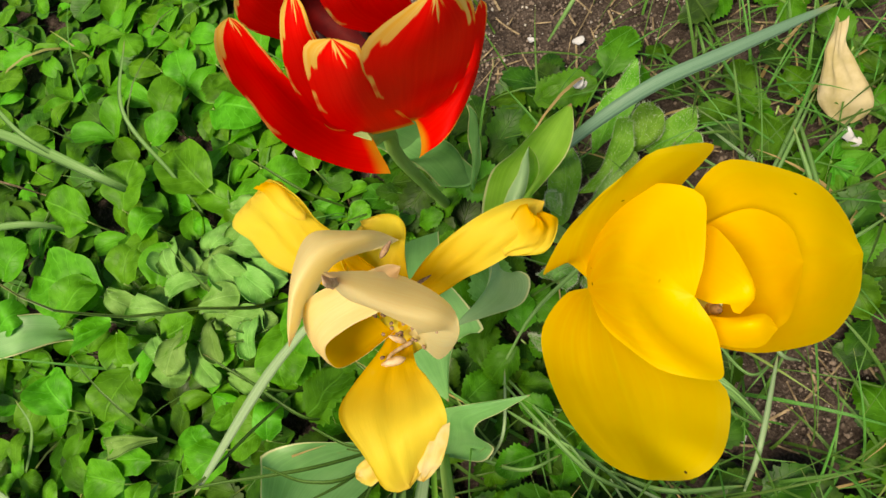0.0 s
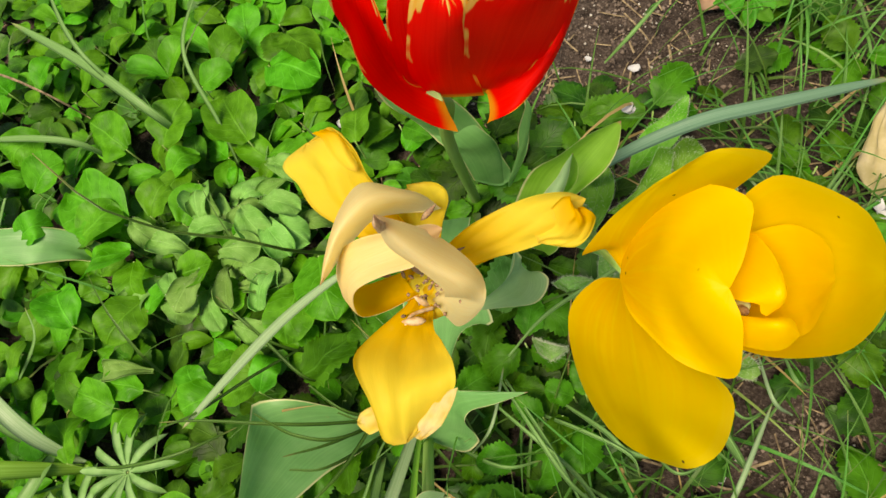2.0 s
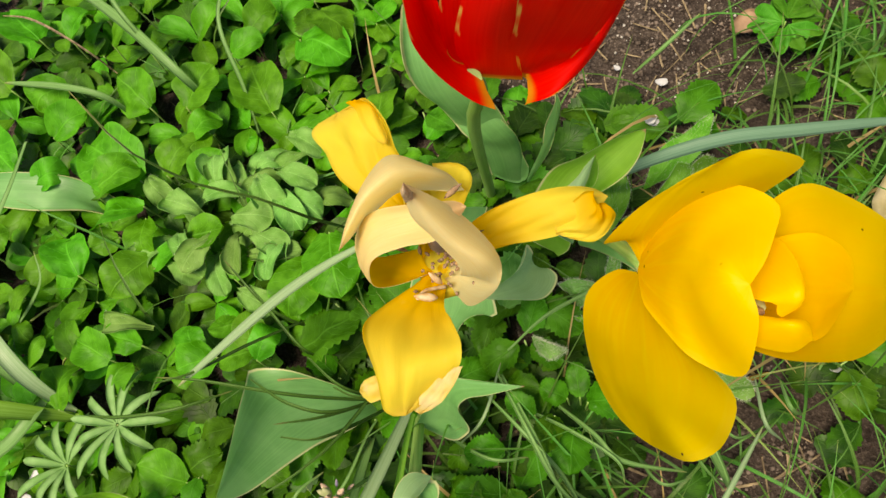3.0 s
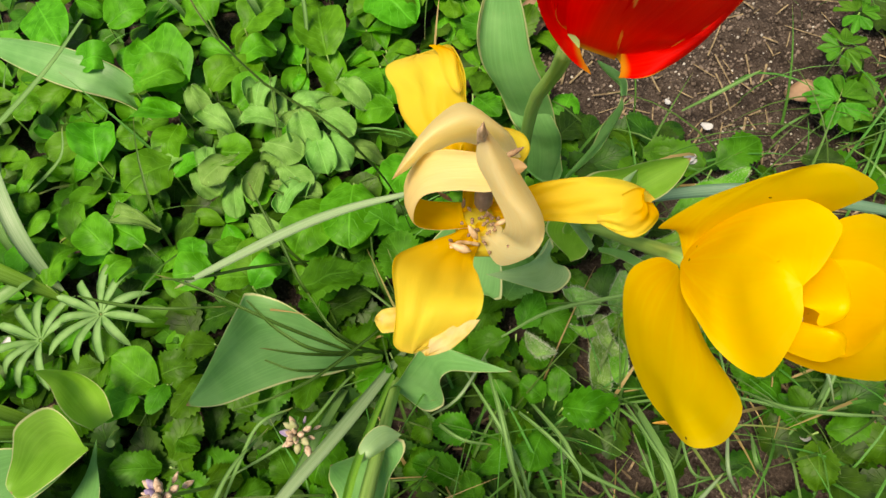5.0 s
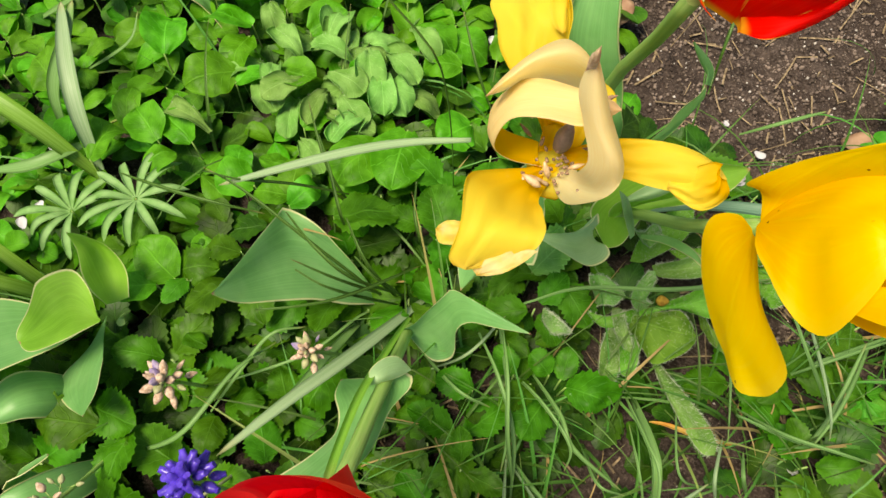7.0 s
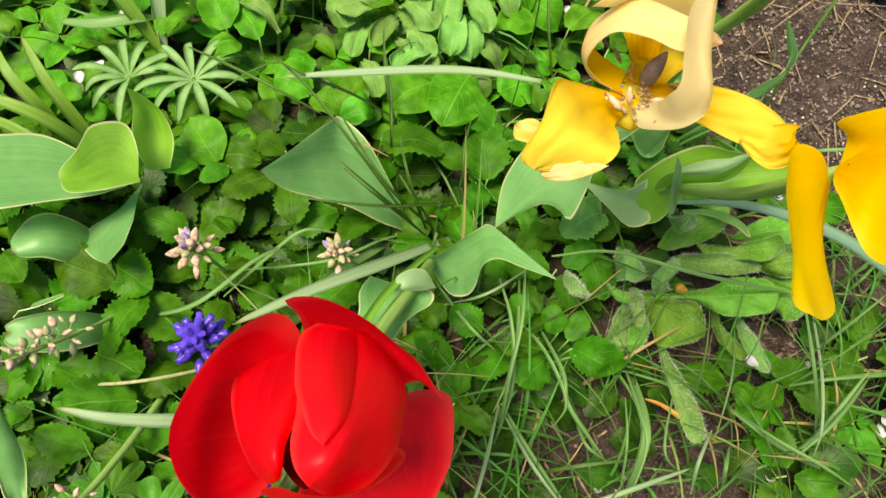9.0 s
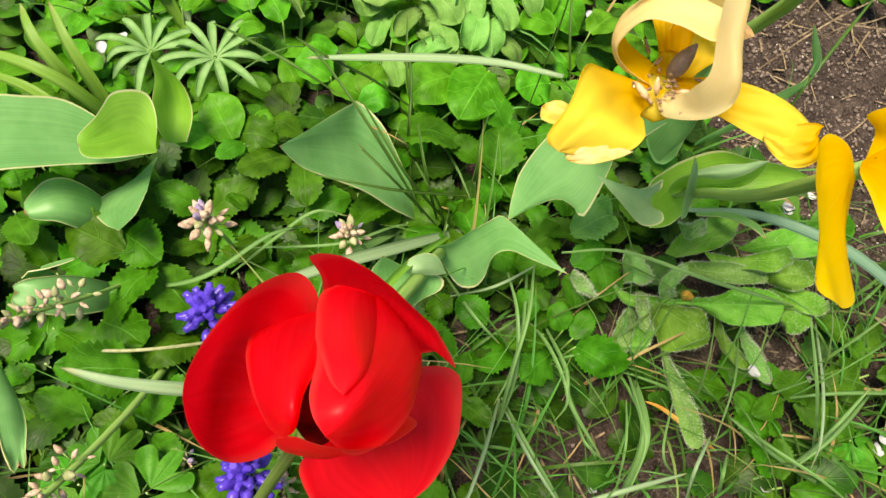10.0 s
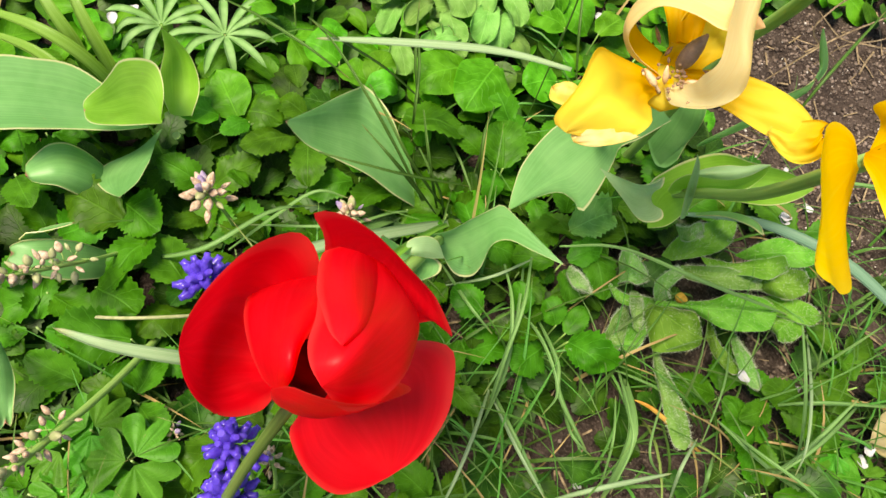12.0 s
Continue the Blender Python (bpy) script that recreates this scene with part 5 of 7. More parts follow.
blade([(0.0680, 0.3920, 0.0200), (0.0920, 0.4010, 0.0500), (0.1180, 0.4350, 0.0500)], 0.006, BLADE, FG)
blade([(0.0250, 0.4060, 0.0300), (0.0130, 0.4270, 0.0900), (-0.0060, 0.5280, 0.1000)], 0.005, GRASS, "thin dark green grass blade")
blade([(-0.1550, 0.1250, 0.0200), (-0.1800, 0.1250, 0.0800), (-0.2210, 0.1550, 0.1000)], 0.0036, GRASS, "thin dark green grass blade")
blade([(-0.0760, 0.0800, 0.0200), (-0.1300, 0.0630, 0.1000), (-0.1920, 0.0590, 0.1300), (-0.2280, 0.0560, 0.1300)], 0.0042, GRASS, "thin dark green grass blade")
blade([(-0.0840, 0.0860, 0.0200), (-0.1080, 0.0530, 0.1000), (-0.1330, 0.0390, 0.1300)], 0.0042, GRASS, "thin dark green grass blade")
blade([(-0.1220, 0.2770, 0.0200), (-0.1480, 0.2850, 0.0600), (-0.1840, 0.3140, 0.0800)], 0.0042, GRASS, "thin dark green grass blade")
blade([(-0.4150, 0.0340, 0.0200), (-0.4260, 0.0540, 0.0600), (-0.4290, 0.0880, 0.0900), (-0.4440, 0.1150, 0.1000)], 0.015, BLADE, "pale green blade with a withered orange tip")
blade([(-0.4450, 0.0870, 0.0300), (-0.4110, 0.1080, 0.0600), (-0.3980, 0.1260, 0.0750), (-0.4100, 0.1470, 0.0800)], 0.006, BLADE, "curved yellow-green narrow leaf")
blade([(-0.4130, -0.0290, 0.0500), (-0.3850, -0.0100, 0.0600), (-0.3720, 0.0150, 0.0600), (-0.3800, 0.0360, 0.0400)], 0.014, BLADE, FG)
blade([(0.1900, 0.1430, 0.0200), (0.1570, 0.1230, 0.0500), (0.1370, 0.1160, 0.0550), (0.1260, 0.1120, 0.0500)], 0.007, ORANGE_BLADE, "withered orange-yellow grass blade")
blade([(-0.0169, 0.1276, 0.0300), (0.0286, 0.0694, 0.0700), (0.0493, 0.0384, 0.0750), (0.0594, 0.0183, 0.0550)], 0.0040, BLADE, FG)
blade([(0.0575, 0.0319, 0.0300), (0.0775, -0.0077, 0.0700), (0.0934, -0.0364, 0.0750), (0.1029, -0.0509, 0.0550)], 0.0043, PALE_BLADE, BB)
blade([(0.0128, 0.0891, 0.0300), (0.0518, 0.0739, 0.0700), (0.0869, 0.0585, 0.0750), (0.0949, 0.0454, 0.0550)], 0.0043, BLADE, FG)
blade([(0.0642, 0.0305, 0.0300), (0.1020, 0.0112, 0.0700), (0.1404, 0.0108, 0.0550)], 0.0040, PALE_BLADE, BB)
blade([(0.0970, 0.1292, 0.0300), (0.1286, 0.0933, 0.0700), (0.1465, 0.0771, 0.0750), (0.1645, 0.0510, 0.0550)], 0.0043, BLADE, FG)
blade([(0.1720, 0.2837, 0.0300), (0.2001, 0.2192, 0.0700), (0.2219, 0.1850, 0.0750), (0.2368, 0.1747, 0.0550)], 0.0043, PALE_BLADE, BB)
blade([(0.1761, 0.1657, 0.0300), (0.2038, 0.1536, 0.0700), (0.2378, 0.1623, 0.0750), (0.2697, 0.1786, 0.0550)], 0.0043, BLADE, FG)
blade([(0.2388, 0.2804, 0.0300), (0.2284, 0.1969, 0.0700), (0.2278, 0.1600, 0.0550)], 0.0050, BLADE, FG)
blade([(0.1874, 0.1975, 0.0300), (0.2075, 0.2204, 0.0700), (0.2480, 0.2777, 0.0550)], 0.0040, BLADE, FG)
blade([(0.0978, 0.0721, 0.0300), (0.1167, 0.0488, 0.0700), (0.1372, 0.0563, 0.0550)], 0.0036, BLADE, FG)
blade([(0.1436, 0.0149, 0.0300), (0.1547, 0.0415, 0.0700), (0.1807, 0.0980, 0.0550)], 0.0058, PALE_BLADE, BB)
blade([(-0.0446, 0.0613, 0.0300), (0.0023, 0.0449, 0.0700), (0.0278, 0.0515, 0.0550)], 0.0043, BLADE, FG)
blade([(-0.0268, 0.0539, 0.0300), (-0.0059, 0.0722, 0.0700), (-0.0021, 0.1158, 0.0550)], 0.0036, PALE_BLADE, BB)
blade([(0.1373, 0.2227, 0.0300), (0.1550, 0.1677, 0.0700), (0.1794, 0.1288, 0.0550)], 0.0025, BLADE, FG)
blade([(0.1981, 0.0945, 0.0300), (0.1791, 0.0984, 0.0700), (0.1738, 0.1313, 0.0550)], 0.0043, PALE_BLADE, BB)
blade([(0.2122, 0.1143, 0.0300), (0.1945, 0.1104, 0.0700), (0.1901, 0.1316, 0.0550)], 0.0050, BLADE, FG)
blade([(0.1853, 0.1005, 0.0300), (0.1576, 0.0875, 0.0700), (0.1362, 0.1309, 0.0550)], 0.0029, BLADE, FG)
blade([(0.1622, 0.0543, 0.0300), (0.1366, 0.0707, 0.0700), (0.1152, 0.1001, 0.0550)], 0.0029, BLADE, FG)
blade([(-0.1626, 0.0663, 0.1200), (-0.1206, 0.0525, 0.1400), (-0.0939, 0.0553, 0.1200), (-0.0752, 0.0874, 0.0400)], 0.0042, GRASS, "thin dark green grass blade")
blade([(-0.2001, 0.1403, 0.0900), (-0.1676, 0.1167, 0.1000), (-0.1447, 0.0982, 0.0900), (-0.1431, 0.0992, 0.0500)], 0.0042, GRASS, "thin dark green grass blade")
blade([(-0.1255, 0.0876, 0.1200), (-0.0994, 0.0724, 0.1200), (-0.0864, 0.0724, 0.0900), (-0.0798, 0.0841, 0.0300)], 0.0042, GRASS, "thin dark green grass blade")
blade([(-0.1174, 0.0312, 0.1500), (-0.0949, 0.0336, 0.1500), (-0.0821, 0.0509, 0.1100), (-0.0748, 0.0786, 0.0400)], 0.0042, GRASS, "thin dark green grass blade")
blade([(-0.1058, 0.0712, 0.1100), (-0.0878, 0.0673, 0.1100), (-0.0770, 0.0752, 0.0800), (-0.0753, 0.0866, 0.0300)], 0.0042, GRASS, "thin dark green grass blade")
blade([(-0.1133, 0.1522, 0.0900), (-0.0951, 0.1260, 0.1000), (-0.0824, 0.1172, 0.0800), (-0.0830, 0.1283, 0.0300)], 0.0042, GRASS, "thin dark green grass blade")
blade([(-0.1198, -0.0039, 0.1500), (-0.0991, 0.0146, 0.1500), (-0.0849, 0.0428, 0.1300), (-0.0776, 0.1074, 0.0600)], 0.0042, GRASS, "thin dark green grass blade")
blade([(-0.2207, 0.0511, 0.1400), (-0.2003, 0.0641, 0.1300), (-0.1809, 0.0932, 0.1000), (-0.1622, 0.1330, 0.0400)], 0.0042, GRASS, "thin dark green grass blade")
blade([(-0.2920, 0.0229, 0.1000), (-0.2439, 0.0259, 0.1300), (-0.2011, 0.0365, 0.1400), (-0.1737, 0.0567, 0.1200)], 0.0042, GRASS, "thin dark green grass blade")
for spine in ([(-0.0310, 0.4490, 0.0100), (-0.0200, 0.4690, 0.0600), (-0.0140, 0.5120, 0.0700), (-0.0050, 0.6180, 0.0500)], [(-0.0060, 0.5490, 0.0100), (-0.0360, 0.5050, 0.0500), (-0.0410, 0.5170, 0.0700), (-0.0420, 0.5720, 0.0700)], [(-0.0620, 0.5830, 0.0100), (-0.0160, 0.5270, 0.0500), (0.0020, 0.5520, 0.0500), (0.0110, 0.6220, 0.0300)], [(-0.0170, 0.5230, 0.0100), (-0.0080, 0.5270, 0.0500), (0.0130, 0.5570, 0.0500), (0.0360, 0.6240, 0.0200)]):
    blade(spine, 0.0032, STRAW, "thin dry straw-coloured grass blade")
blade([(-0.3520, 0.0210, 0.0300), (-0.3900, 0.0150, 0.0800), (-0.4400, 0.0100, 0.1000), (-0.5100, 0.0150, 0.0900)], 0.018, STRAP, "broad bright green strap leaf")
blade([(-0.3560, 0.0250, 0.0300), (-0.3700, 0.0420, 0.0800), (-0.4000, 0.0680, 0.1000), (-0.4500, 0.1080, 0.1000)], 0.016, PALE_BLADE, "pale green strap leaf with a dry tip")
I = holder("narrow_leaf_clump", (-0.2930, -0.0680, 0.0000), "clump of narrow bright green strap leaves", "leaf clump")
for spine in ([(-0.2760, -0.0670, 0.0000), (-0.2910, -0.0820, 0.0800), (-0.3180, -0.1020, 0.1100), (-0.3690, -0.1310, 0.1000)], [(-0.2820, -0.0710, 0.0000), (-0.3060, -0.0730, 0.0700), (-0.3320, -0.0730, 0.1000), (-0.3660, -0.0670, 0.1100)], [(-0.2960, -0.0720, 0.0000), (-0.2910, -0.0980, 0.0700), (-0.3230, -0.1140, 0.0900), (-0.3690, -0.1390, 0.0800)], [(-0.3050, -0.0880, 0.0000), (-0.3090, -0.0880, 0.0900), (-0.3340, -0.0910, 0.1200), (-0.3640, -0.0850, 0.1200)], [(-0.3140, -0.0760, 0.0000), (-0.3180, -0.1180, 0.0500), (-0.3510, -0.1380, 0.0600), (-0.3940, -0.1620, 0.0400)]):
    cc = curve_at(spine, 20)[10]
    d = (Vector(spine[-1]) - Vector(spine[0])).cross(Vector((0, 0, 1))).normalized() * 0.005
    sheet("leaf", I, STRAP, spine, cc - d + Vector((0, 0, 0.001)), cc + d + Vector((0, 0, 0.001)), 0.0005, nu=20, nv=4, base=0.6, tip=1.7, mid=0.5)


# ---- grape hyacinths ----
def hyacinth(base, top, n, radius, length, fresh, label, seed, stem=0.0017):
    rng = random.Random(seed)
    base, top = Vector(base), Vector(top)
    h = holder("grape_hyacinth", base, label, "flower", "grape hyacinths")
    tube("stem", h, STEM, [base, (base + top) / 2 + Vector((0.004, 0.003, 0)), top], stem, stem * 0.7, sides=7, n=8)
    axis = (top - base).normalized()
    x = axis.orthogonal().normalized()
    y = axis.cross(x)
    for k in range(n):
        s = k / n
        a = k * 2.4
        out = (x * math.cos(a) + y * math.sin(a)) * (1.0 - 0.75 * s) + axis * (0.9 * s - 0.15) + Vector((rng.uniform(-0.15, 0.15), rng.uniform(-0.15, 0.15), 0.1))
        at = top - axis * (length * (1 - s)) + out.normalized() * (radius * 0.55 * (1.05 - s))
        mat = BLUE if fresh else rng.choice((CAPSULE_GREEN, CAPSULE, CAPSULE_GREEN, CAPSULE) if n > 28 else (CAPSULE, CAPSULE, CAPSULE_GREEN, CAPSULE, FADED, CAPSULE))
        size = radius * (rng.uniform(0.60, 0.78) if fresh else rng.uniform(0.48, 0.68))
        if not fresh:
            size *= rng.uniform(0.75, 1.15)
            tube("pedicel", h, STEM, [at - out.normalized() * radius * 0.5, at], 0.0004, 0.0004, sides=4, n=2)
        pod("floret", h, mat, at, out, size, size * (0.31 if fresh else rng.uniform(0.20, 0.36)), mouth=0.55 if fresh else 0.0, sides=7, rings=5)
    return h


DRYH = "faded grape hyacinth with dried beige florets"
FRESHH = "violet blue grape hyacinth in bloom"
hyacinth((-0.1590, -0.0550, 0.0000), (-0.152, -0.072, 0.116), 22, 0.0175, 0.018, False, DRYH, 1)
hyacinth((-0.0880, 0.0290, 0.0000), (-0.088, -0.002, 0.118), 20, 0.0135, 0.016, False, DRYH, 2)
hyacinth((-0.0900, -0.1050, 0.0000), (-0.088, -0.104, 0.148), 26, 0.0160, 0.024, True, FRESHH, 3)
hyacinth((0.0210, -0.1470, 0.0000), (0.0030, -0.1380, 0.1500), 28, 0.0155, 0.028, True, FRESHH, 4)
hyacinth((0.0510, -0.1560, 0.0000), (0.0250, -0.1540, 0.1550), 28, 0.0155, 0.028, True, FRESHH, 5)
hyacinth((0.0320, -0.1440, 0.0000), (0.0150, -0.1230, 0.1000), 14, 0.009, 0.022, False, DRYH, 6)
hyacinth((-0.0630, -0.1840, 0.0000), (-0.0360, -0.1650, 0.0600), 12, 0.009, 0.012, False, DRYH, 9)
hyacinth((-0.1870, -0.1000, 0.0000), (-0.1470, -0.2020, 0.1450), 34, 0.0135, 0.075, False, "long faded grape hyacinth spike with seed capsules", 7)
hyacinth((-0.1280, -0.1200, 0.0000), (-0.0450, -0.2480, 0.1400), 30, 0.013, 0.058, False, "long faded grape hyacinth spike with seed capsules", 8, 0.003)


# ---- small herbs ----
def flat_leaf(length, width, cup, bend, mid=0.45, base=0.15, tip=1.9, teeth=0.0, nu=14, nv=6, crinkle=0.06, lobes=0.0, seed=1):
    """Rows of a leaf that lies along +x from the origin, with its face up."""
    spine = [(0, 0, 0), (length * 0.35, 0, bend * 0.6), (length * 0.7, 0, bend * 0.7), (length, 0, 0)]
    c = curve_at(spine, nu)[round(mid * nu)]
    return sheet_rows(spine, c + Vector((0, width / 2, cup)), c - Vector((0, width / 2, -cup)), nu=nu, nv=nv, mid=mid, base=base, tip=tip, teeth=teeth, crinkle=crinkle, lobes=lobes, seed=seed)


def leaf_mesh(name, rows, material, thick=0.0):
    bm, uvl = bmesh_new()
    grid_mesh(bm, rows, thick, uvl)
    me = bpy.data.meshes.new(name)
    bm.to_mesh(me)
    bm.free()
    me.materials.append(material)
    return me


ELDER_MESH = [leaf_mesh("leaf", flat_leaf(0.042, 0.028 + 0.002 * k, (0.004, 0.0, 0.006, -0.002)[k], 0.004 + 0.002 * k, mid=0.42, teeth=0.15, nu=22, nv=8, base=0.28, tip=1.55, crinkle=0.22, lobes=(0.05, 0.12, 0.10, 0.03)[k], seed=k), ELDER) for k in range(4)]
CLOVER_MESH = [leaf_mesh("leaf", flat_leaf(0.029 + 0.0015 * k, 0.026 - 0.001 * k, (0.001, 0.004, 0.007, -0.002, 0.0045, 0.002)[k], 0.002 + 0.001 * k, mid=0.56, base=0.12, tip=2.4, nu=16, nv=8, crinkle=0.22, seed=k), CLOVER) for k in range(6)]
STALK = bpy.data.meshes.new("stalk")
bm, uvl = bmesh_new()
tube_into(bm, uvl, [(0, 0, 0), (0.0, 0, 0.5), (0, 0, 1)], 0.0009, 0.0007, 5, 3)
bm.to_mesh(STALK)
bm.free()
STALK.materials.append(STEM)


def herb(name, at, meshes, count, size, heading, rng, label, category, group, tilt=12, spread=0.006):
    """A low plant: one stalk with a whorl of leaves."""
    h = holder(name, (at[0], at[1], 0.0), label, category, group)
    stalk = new("stalk", STALK)
    stalk.parent = h
    stalk.scale = (1, 1, at[2])
    for k in range(count):
        ob = new("leaf", rng.choice(meshes))
        ob.parent = h
        a = heading + 360 * k / count + rng.uniform(-18, 18)
        s = size * rng.uniform(0.85, 1.15)
        ob.matrix_basis = Matrix.Translation((0, 0, at[2] + rng.uniform(-0.003, 0.003))) @ pose(0, 0, 0, rng.uniform(-tilt, tilt), rng.uniform(-tilt, tilt * 1.3), a) @ Matrix.Translation((spread, 0, 0)) @ Matrix.Diagonal((s, s, s, 1))
    return h


def zone(x, y):
    """How leafy (1) or grassy (0) the bed is."""
    side = (x - 0.02) * 0.8 - (y - 0.10) * 0.25 + 0.06 * noise.noise(Vector((x * 6, y * 6, 7)))
    return max(0.0, min(1.0, 0.5 - side * 7))


def rosette(x, y):
    """1 over the hairy rosette, where little else grows."""
    a, b = (x - 0.10) * 0.5 + (y - 0.22) * 0.87, (x - 0.10) * 0.87 - (y - 0.22) * 0.5
    return 1.0 if math.hypot(a / 0.105, b / 0.06) < 1 else 0.0


def clovery(x, y):
    """The share of clover; the rest is ground elder."""
    return max(0.0, min(0.95, 0.5 + 8 * (-x - 0.2 + 0.5 * (y - 0.05)) + 0.22 * noise.noise(Vector((x * 7, y * 7, 5)))))


# the broad leaves: root and tip of each
HEROES = []
HEROES += [((-0.233, -0.023, 0.054), (-0.255, -0.048, 0.058)), ((-0.225, -0.011, 0.054), (-0.266, -0.005, 0.058)), ((-0.187, 0.016, 0.054), (-0.197, -0.025, 0.058)), ((-0.179, 0.024, 0.054), (-0.144, 0.002, 0.058)), ((-0.199, 0.036, 0.054), (-0.225, 0.022, 0.058)), ((-0.230, 0.086, 0.054), (-0.258, 0.071, 0.058)), ((-0.217, -0.006, 0.054), (-0.215, -0.031, 0.058)), ((-0.191, -0.124, 0.054), (-0.232, -0.148, 0.058)), ((-0.202, -0.116, 0.054), (-0.165, -0.107, 0.058)), ((-0.168, -0.113, 0.054), (-0.152, -0.154, 0.058)), ((-0.172, 0.177, 0.054), (-0.178, 0.127, 0.058)), ((-0.160, 0.103, 0.054), (-0.120, 0.135, 0.058))]
HEROES += [((-0.161, 0.202, 0.054), (-0.136, 0.147, 0.058)), ((-0.099, 0.137, 0.054), (-0.124, 0.128, 0.058)), ((-0.078, 0.144, 0.054), (-0.112, 0.169, 0.058)), ((-0.082, 0.135, 0.054), (-0.061, 0.118, 0.058)), ((-0.199, 0.096, 0.054), (-0.225, 0.083, 0.058)), ((-0.121, 0.238, 0.054), (-0.130, 0.205, 0.058)), ((-0.199, 0.096, 0.054), (-0.214, 0.126, 0.058)), ((0.028, 0.081, 0.054), (0.006, 0.091, 0.058)), ((0.049, 0.097, 0.054), (0.029, 0.101, 0.058)), ((0.058, 0.099, 0.054), (0.051, 0.123, 0.058)), ((0.064, 0.096, 0.054), (0.096, 0.104, 0.058)), ((0.056, 0.077, 0.054), (0.058, 0.044, 0.058))]
HEROES += [((0.042, 0.083, 0.054), (0.034, 0.053, 0.058)), ((0.010, 0.054, 0.054), (-0.017, 0.046, 0.058)), ((-0.016, -0.145, 0.054), (-0.009, -0.178, 0.058)), ((-0.187, -0.038, 0.054), (-0.166, -0.036, 0.058)), ((-0.162, 0.282, 0.054), (-0.190, 0.263, 0.058)), ((-0.141, 0.306, 0.054), (-0.141, 0.340, 0.058)), ((-0.340, 0.207, 0.054), (-0.381, 0.187, 0.058)), ((-0.334, 0.196, 0.054), (-0.324, 0.160, 0.058)), ((-0.381, 0.137, 0.054), (-0.405, 0.170, 0.058)), ((-0.317, 0.161, 0.054), (-0.341, 0.121, 0.058)), ((-0.310, 0.152, 0.054), (-0.288, 0.173, 0.058)), ((-0.323, 0.070, 0.054), (-0.356, 0.081, 0.058))]
HEROES += [((-0.299, 0.086, 0.054), (-0.331, 0.091, 0.058)), ((-0.355, 0.024, 0.054), (-0.357, 0.061, 0.058)), ((-0.314, 0.044, 0.054), (-0.303, 0.071, 0.058)), ((-0.247, 0.085, 0.054), (-0.262, 0.108, 0.058)), ((-0.216, 0.115, 0.054), (-0.240, 0.106, 0.058)), ((-0.233, 0.152, 0.054), (-0.228, 0.178, 0.058)), ((-0.195, 0.089, 0.054), (-0.187, 0.117, 0.058)), ((-0.211, 0.203, 0.054), (-0.225, 0.239, 0.058)), ((-0.430, 0.059, 0.054), (-0.467, 0.066, 0.058)), ((-0.483, 0.147, 0.054), (-0.467, 0.169, 0.058)), ((-0.393, 0.214, 0.054), (-0.357, 0.245, 0.058)), ((-0.298, 0.284, 0.054), (-0.313, 0.255, 0.058))]
HEROES += [((-0.219, 0.298, 0.054), (-0.178, 0.292, 0.058)), ((-0.291, 0.395, 0.054), (-0.270, 0.421, 0.058)), ((-0.236, 0.388, 0.054), (-0.184, 0.373, 0.058)), ((-0.459, 0.266, 0.054), (-0.433, 0.296, 0.058)), ((-0.384, 0.362, 0.054), (-0.369, 0.389, 0.058)), ((-0.330, 0.309, 0.054), (-0.311, 0.351, 0.058)), ((-0.316, 0.275, 0.054), (-0.293, 0.301, 0.058)), ((-0.293, 0.232, 0.054), (-0.276, 0.265, 0.058)), ((-0.327, 0.239, 0.054), (-0.313, 0.273, 0.058)), ((-0.521, 0.374, 0.054), (-0.568, 0.404, 0.058)), ((-0.484, 0.376, 0.054), (-0.474, 0.411, 0.058)), ((-0.368, 0.306, 0.054), (-0.406, 0.332, 0.058))]
HEROES += [((-0.301, 0.369, 0.054), (-0.271, 0.384, 0.058)), ((-0.529, 0.314, 0.054), (-0.579, 0.342, 0.058)), ((-0.433, 0.372, 0.054), (-0.415, 0.403, 0.058)), ((-0.227, 0.420, 0.054), (-0.186, 0.394, 0.058)), ((-0.243, 0.310, 0.054), (-0.274, 0.353, 0.058)), ((-0.467, 0.325, 0.054), (-0.491, 0.295, 0.058)), ((-0.540, 0.262, 0.054), (-0.488, 0.228, 0.058)), ((-0.354, 0.176, 0.054), (-0.375, 0.162, 0.058)), ((-0.287, 0.178, 0.054), (-0.252, 0.194, 0.058)), ((-0.460, 0.215, 0.054), (-0.433, 0.233, 0.058)), ((-0.199, 0.305, 0.040), (-0.154, 0.313, 0.040)), ((-0.156, -0.162, 0.050), (-0.122, -0.147, 0.055))]
HEROES += [((-0.110, -0.160, 0.050), (-0.138, -0.198, 0.055)), ((-0.355, 0.233, 0.050), (-0.419, 0.263, 0.055)), ((-0.230, -0.005, 0.050), (-0.204, 0.016, 0.055)), ((-0.206, -0.178, 0.040), (-0.193, -0.212, 0.050)), ((-0.127, -0.110, 0.050), (-0.170, -0.113, 0.050)), ((-0.086, 0.014, 0.035), (-0.082, -0.030, 0.035))]
broad = [((p[0] + q[0]) / 2, (p[1] + q[1]) / 2) for p, q in HEROES]
rng = random.Random(11)
spots, tries = [], 0
while len(spots) < 330 and tries < 20000:
    tries += 1
    x, y = rng.uniform(-0.56, 0.36), rng.uniform(-0.33, 0.62)
    leafy = zone(x, y)
    if rng.random() > 0.12 + 0.88 * leafy or bare(x, y) > rng.random() * 0.6 or rosette(x, y):
        continue
    if any((x - a) ** 2 + (y - b) ** 2 < 0.021**2 for a, b in spots + broad):
        continue
    spots.append((x, y))
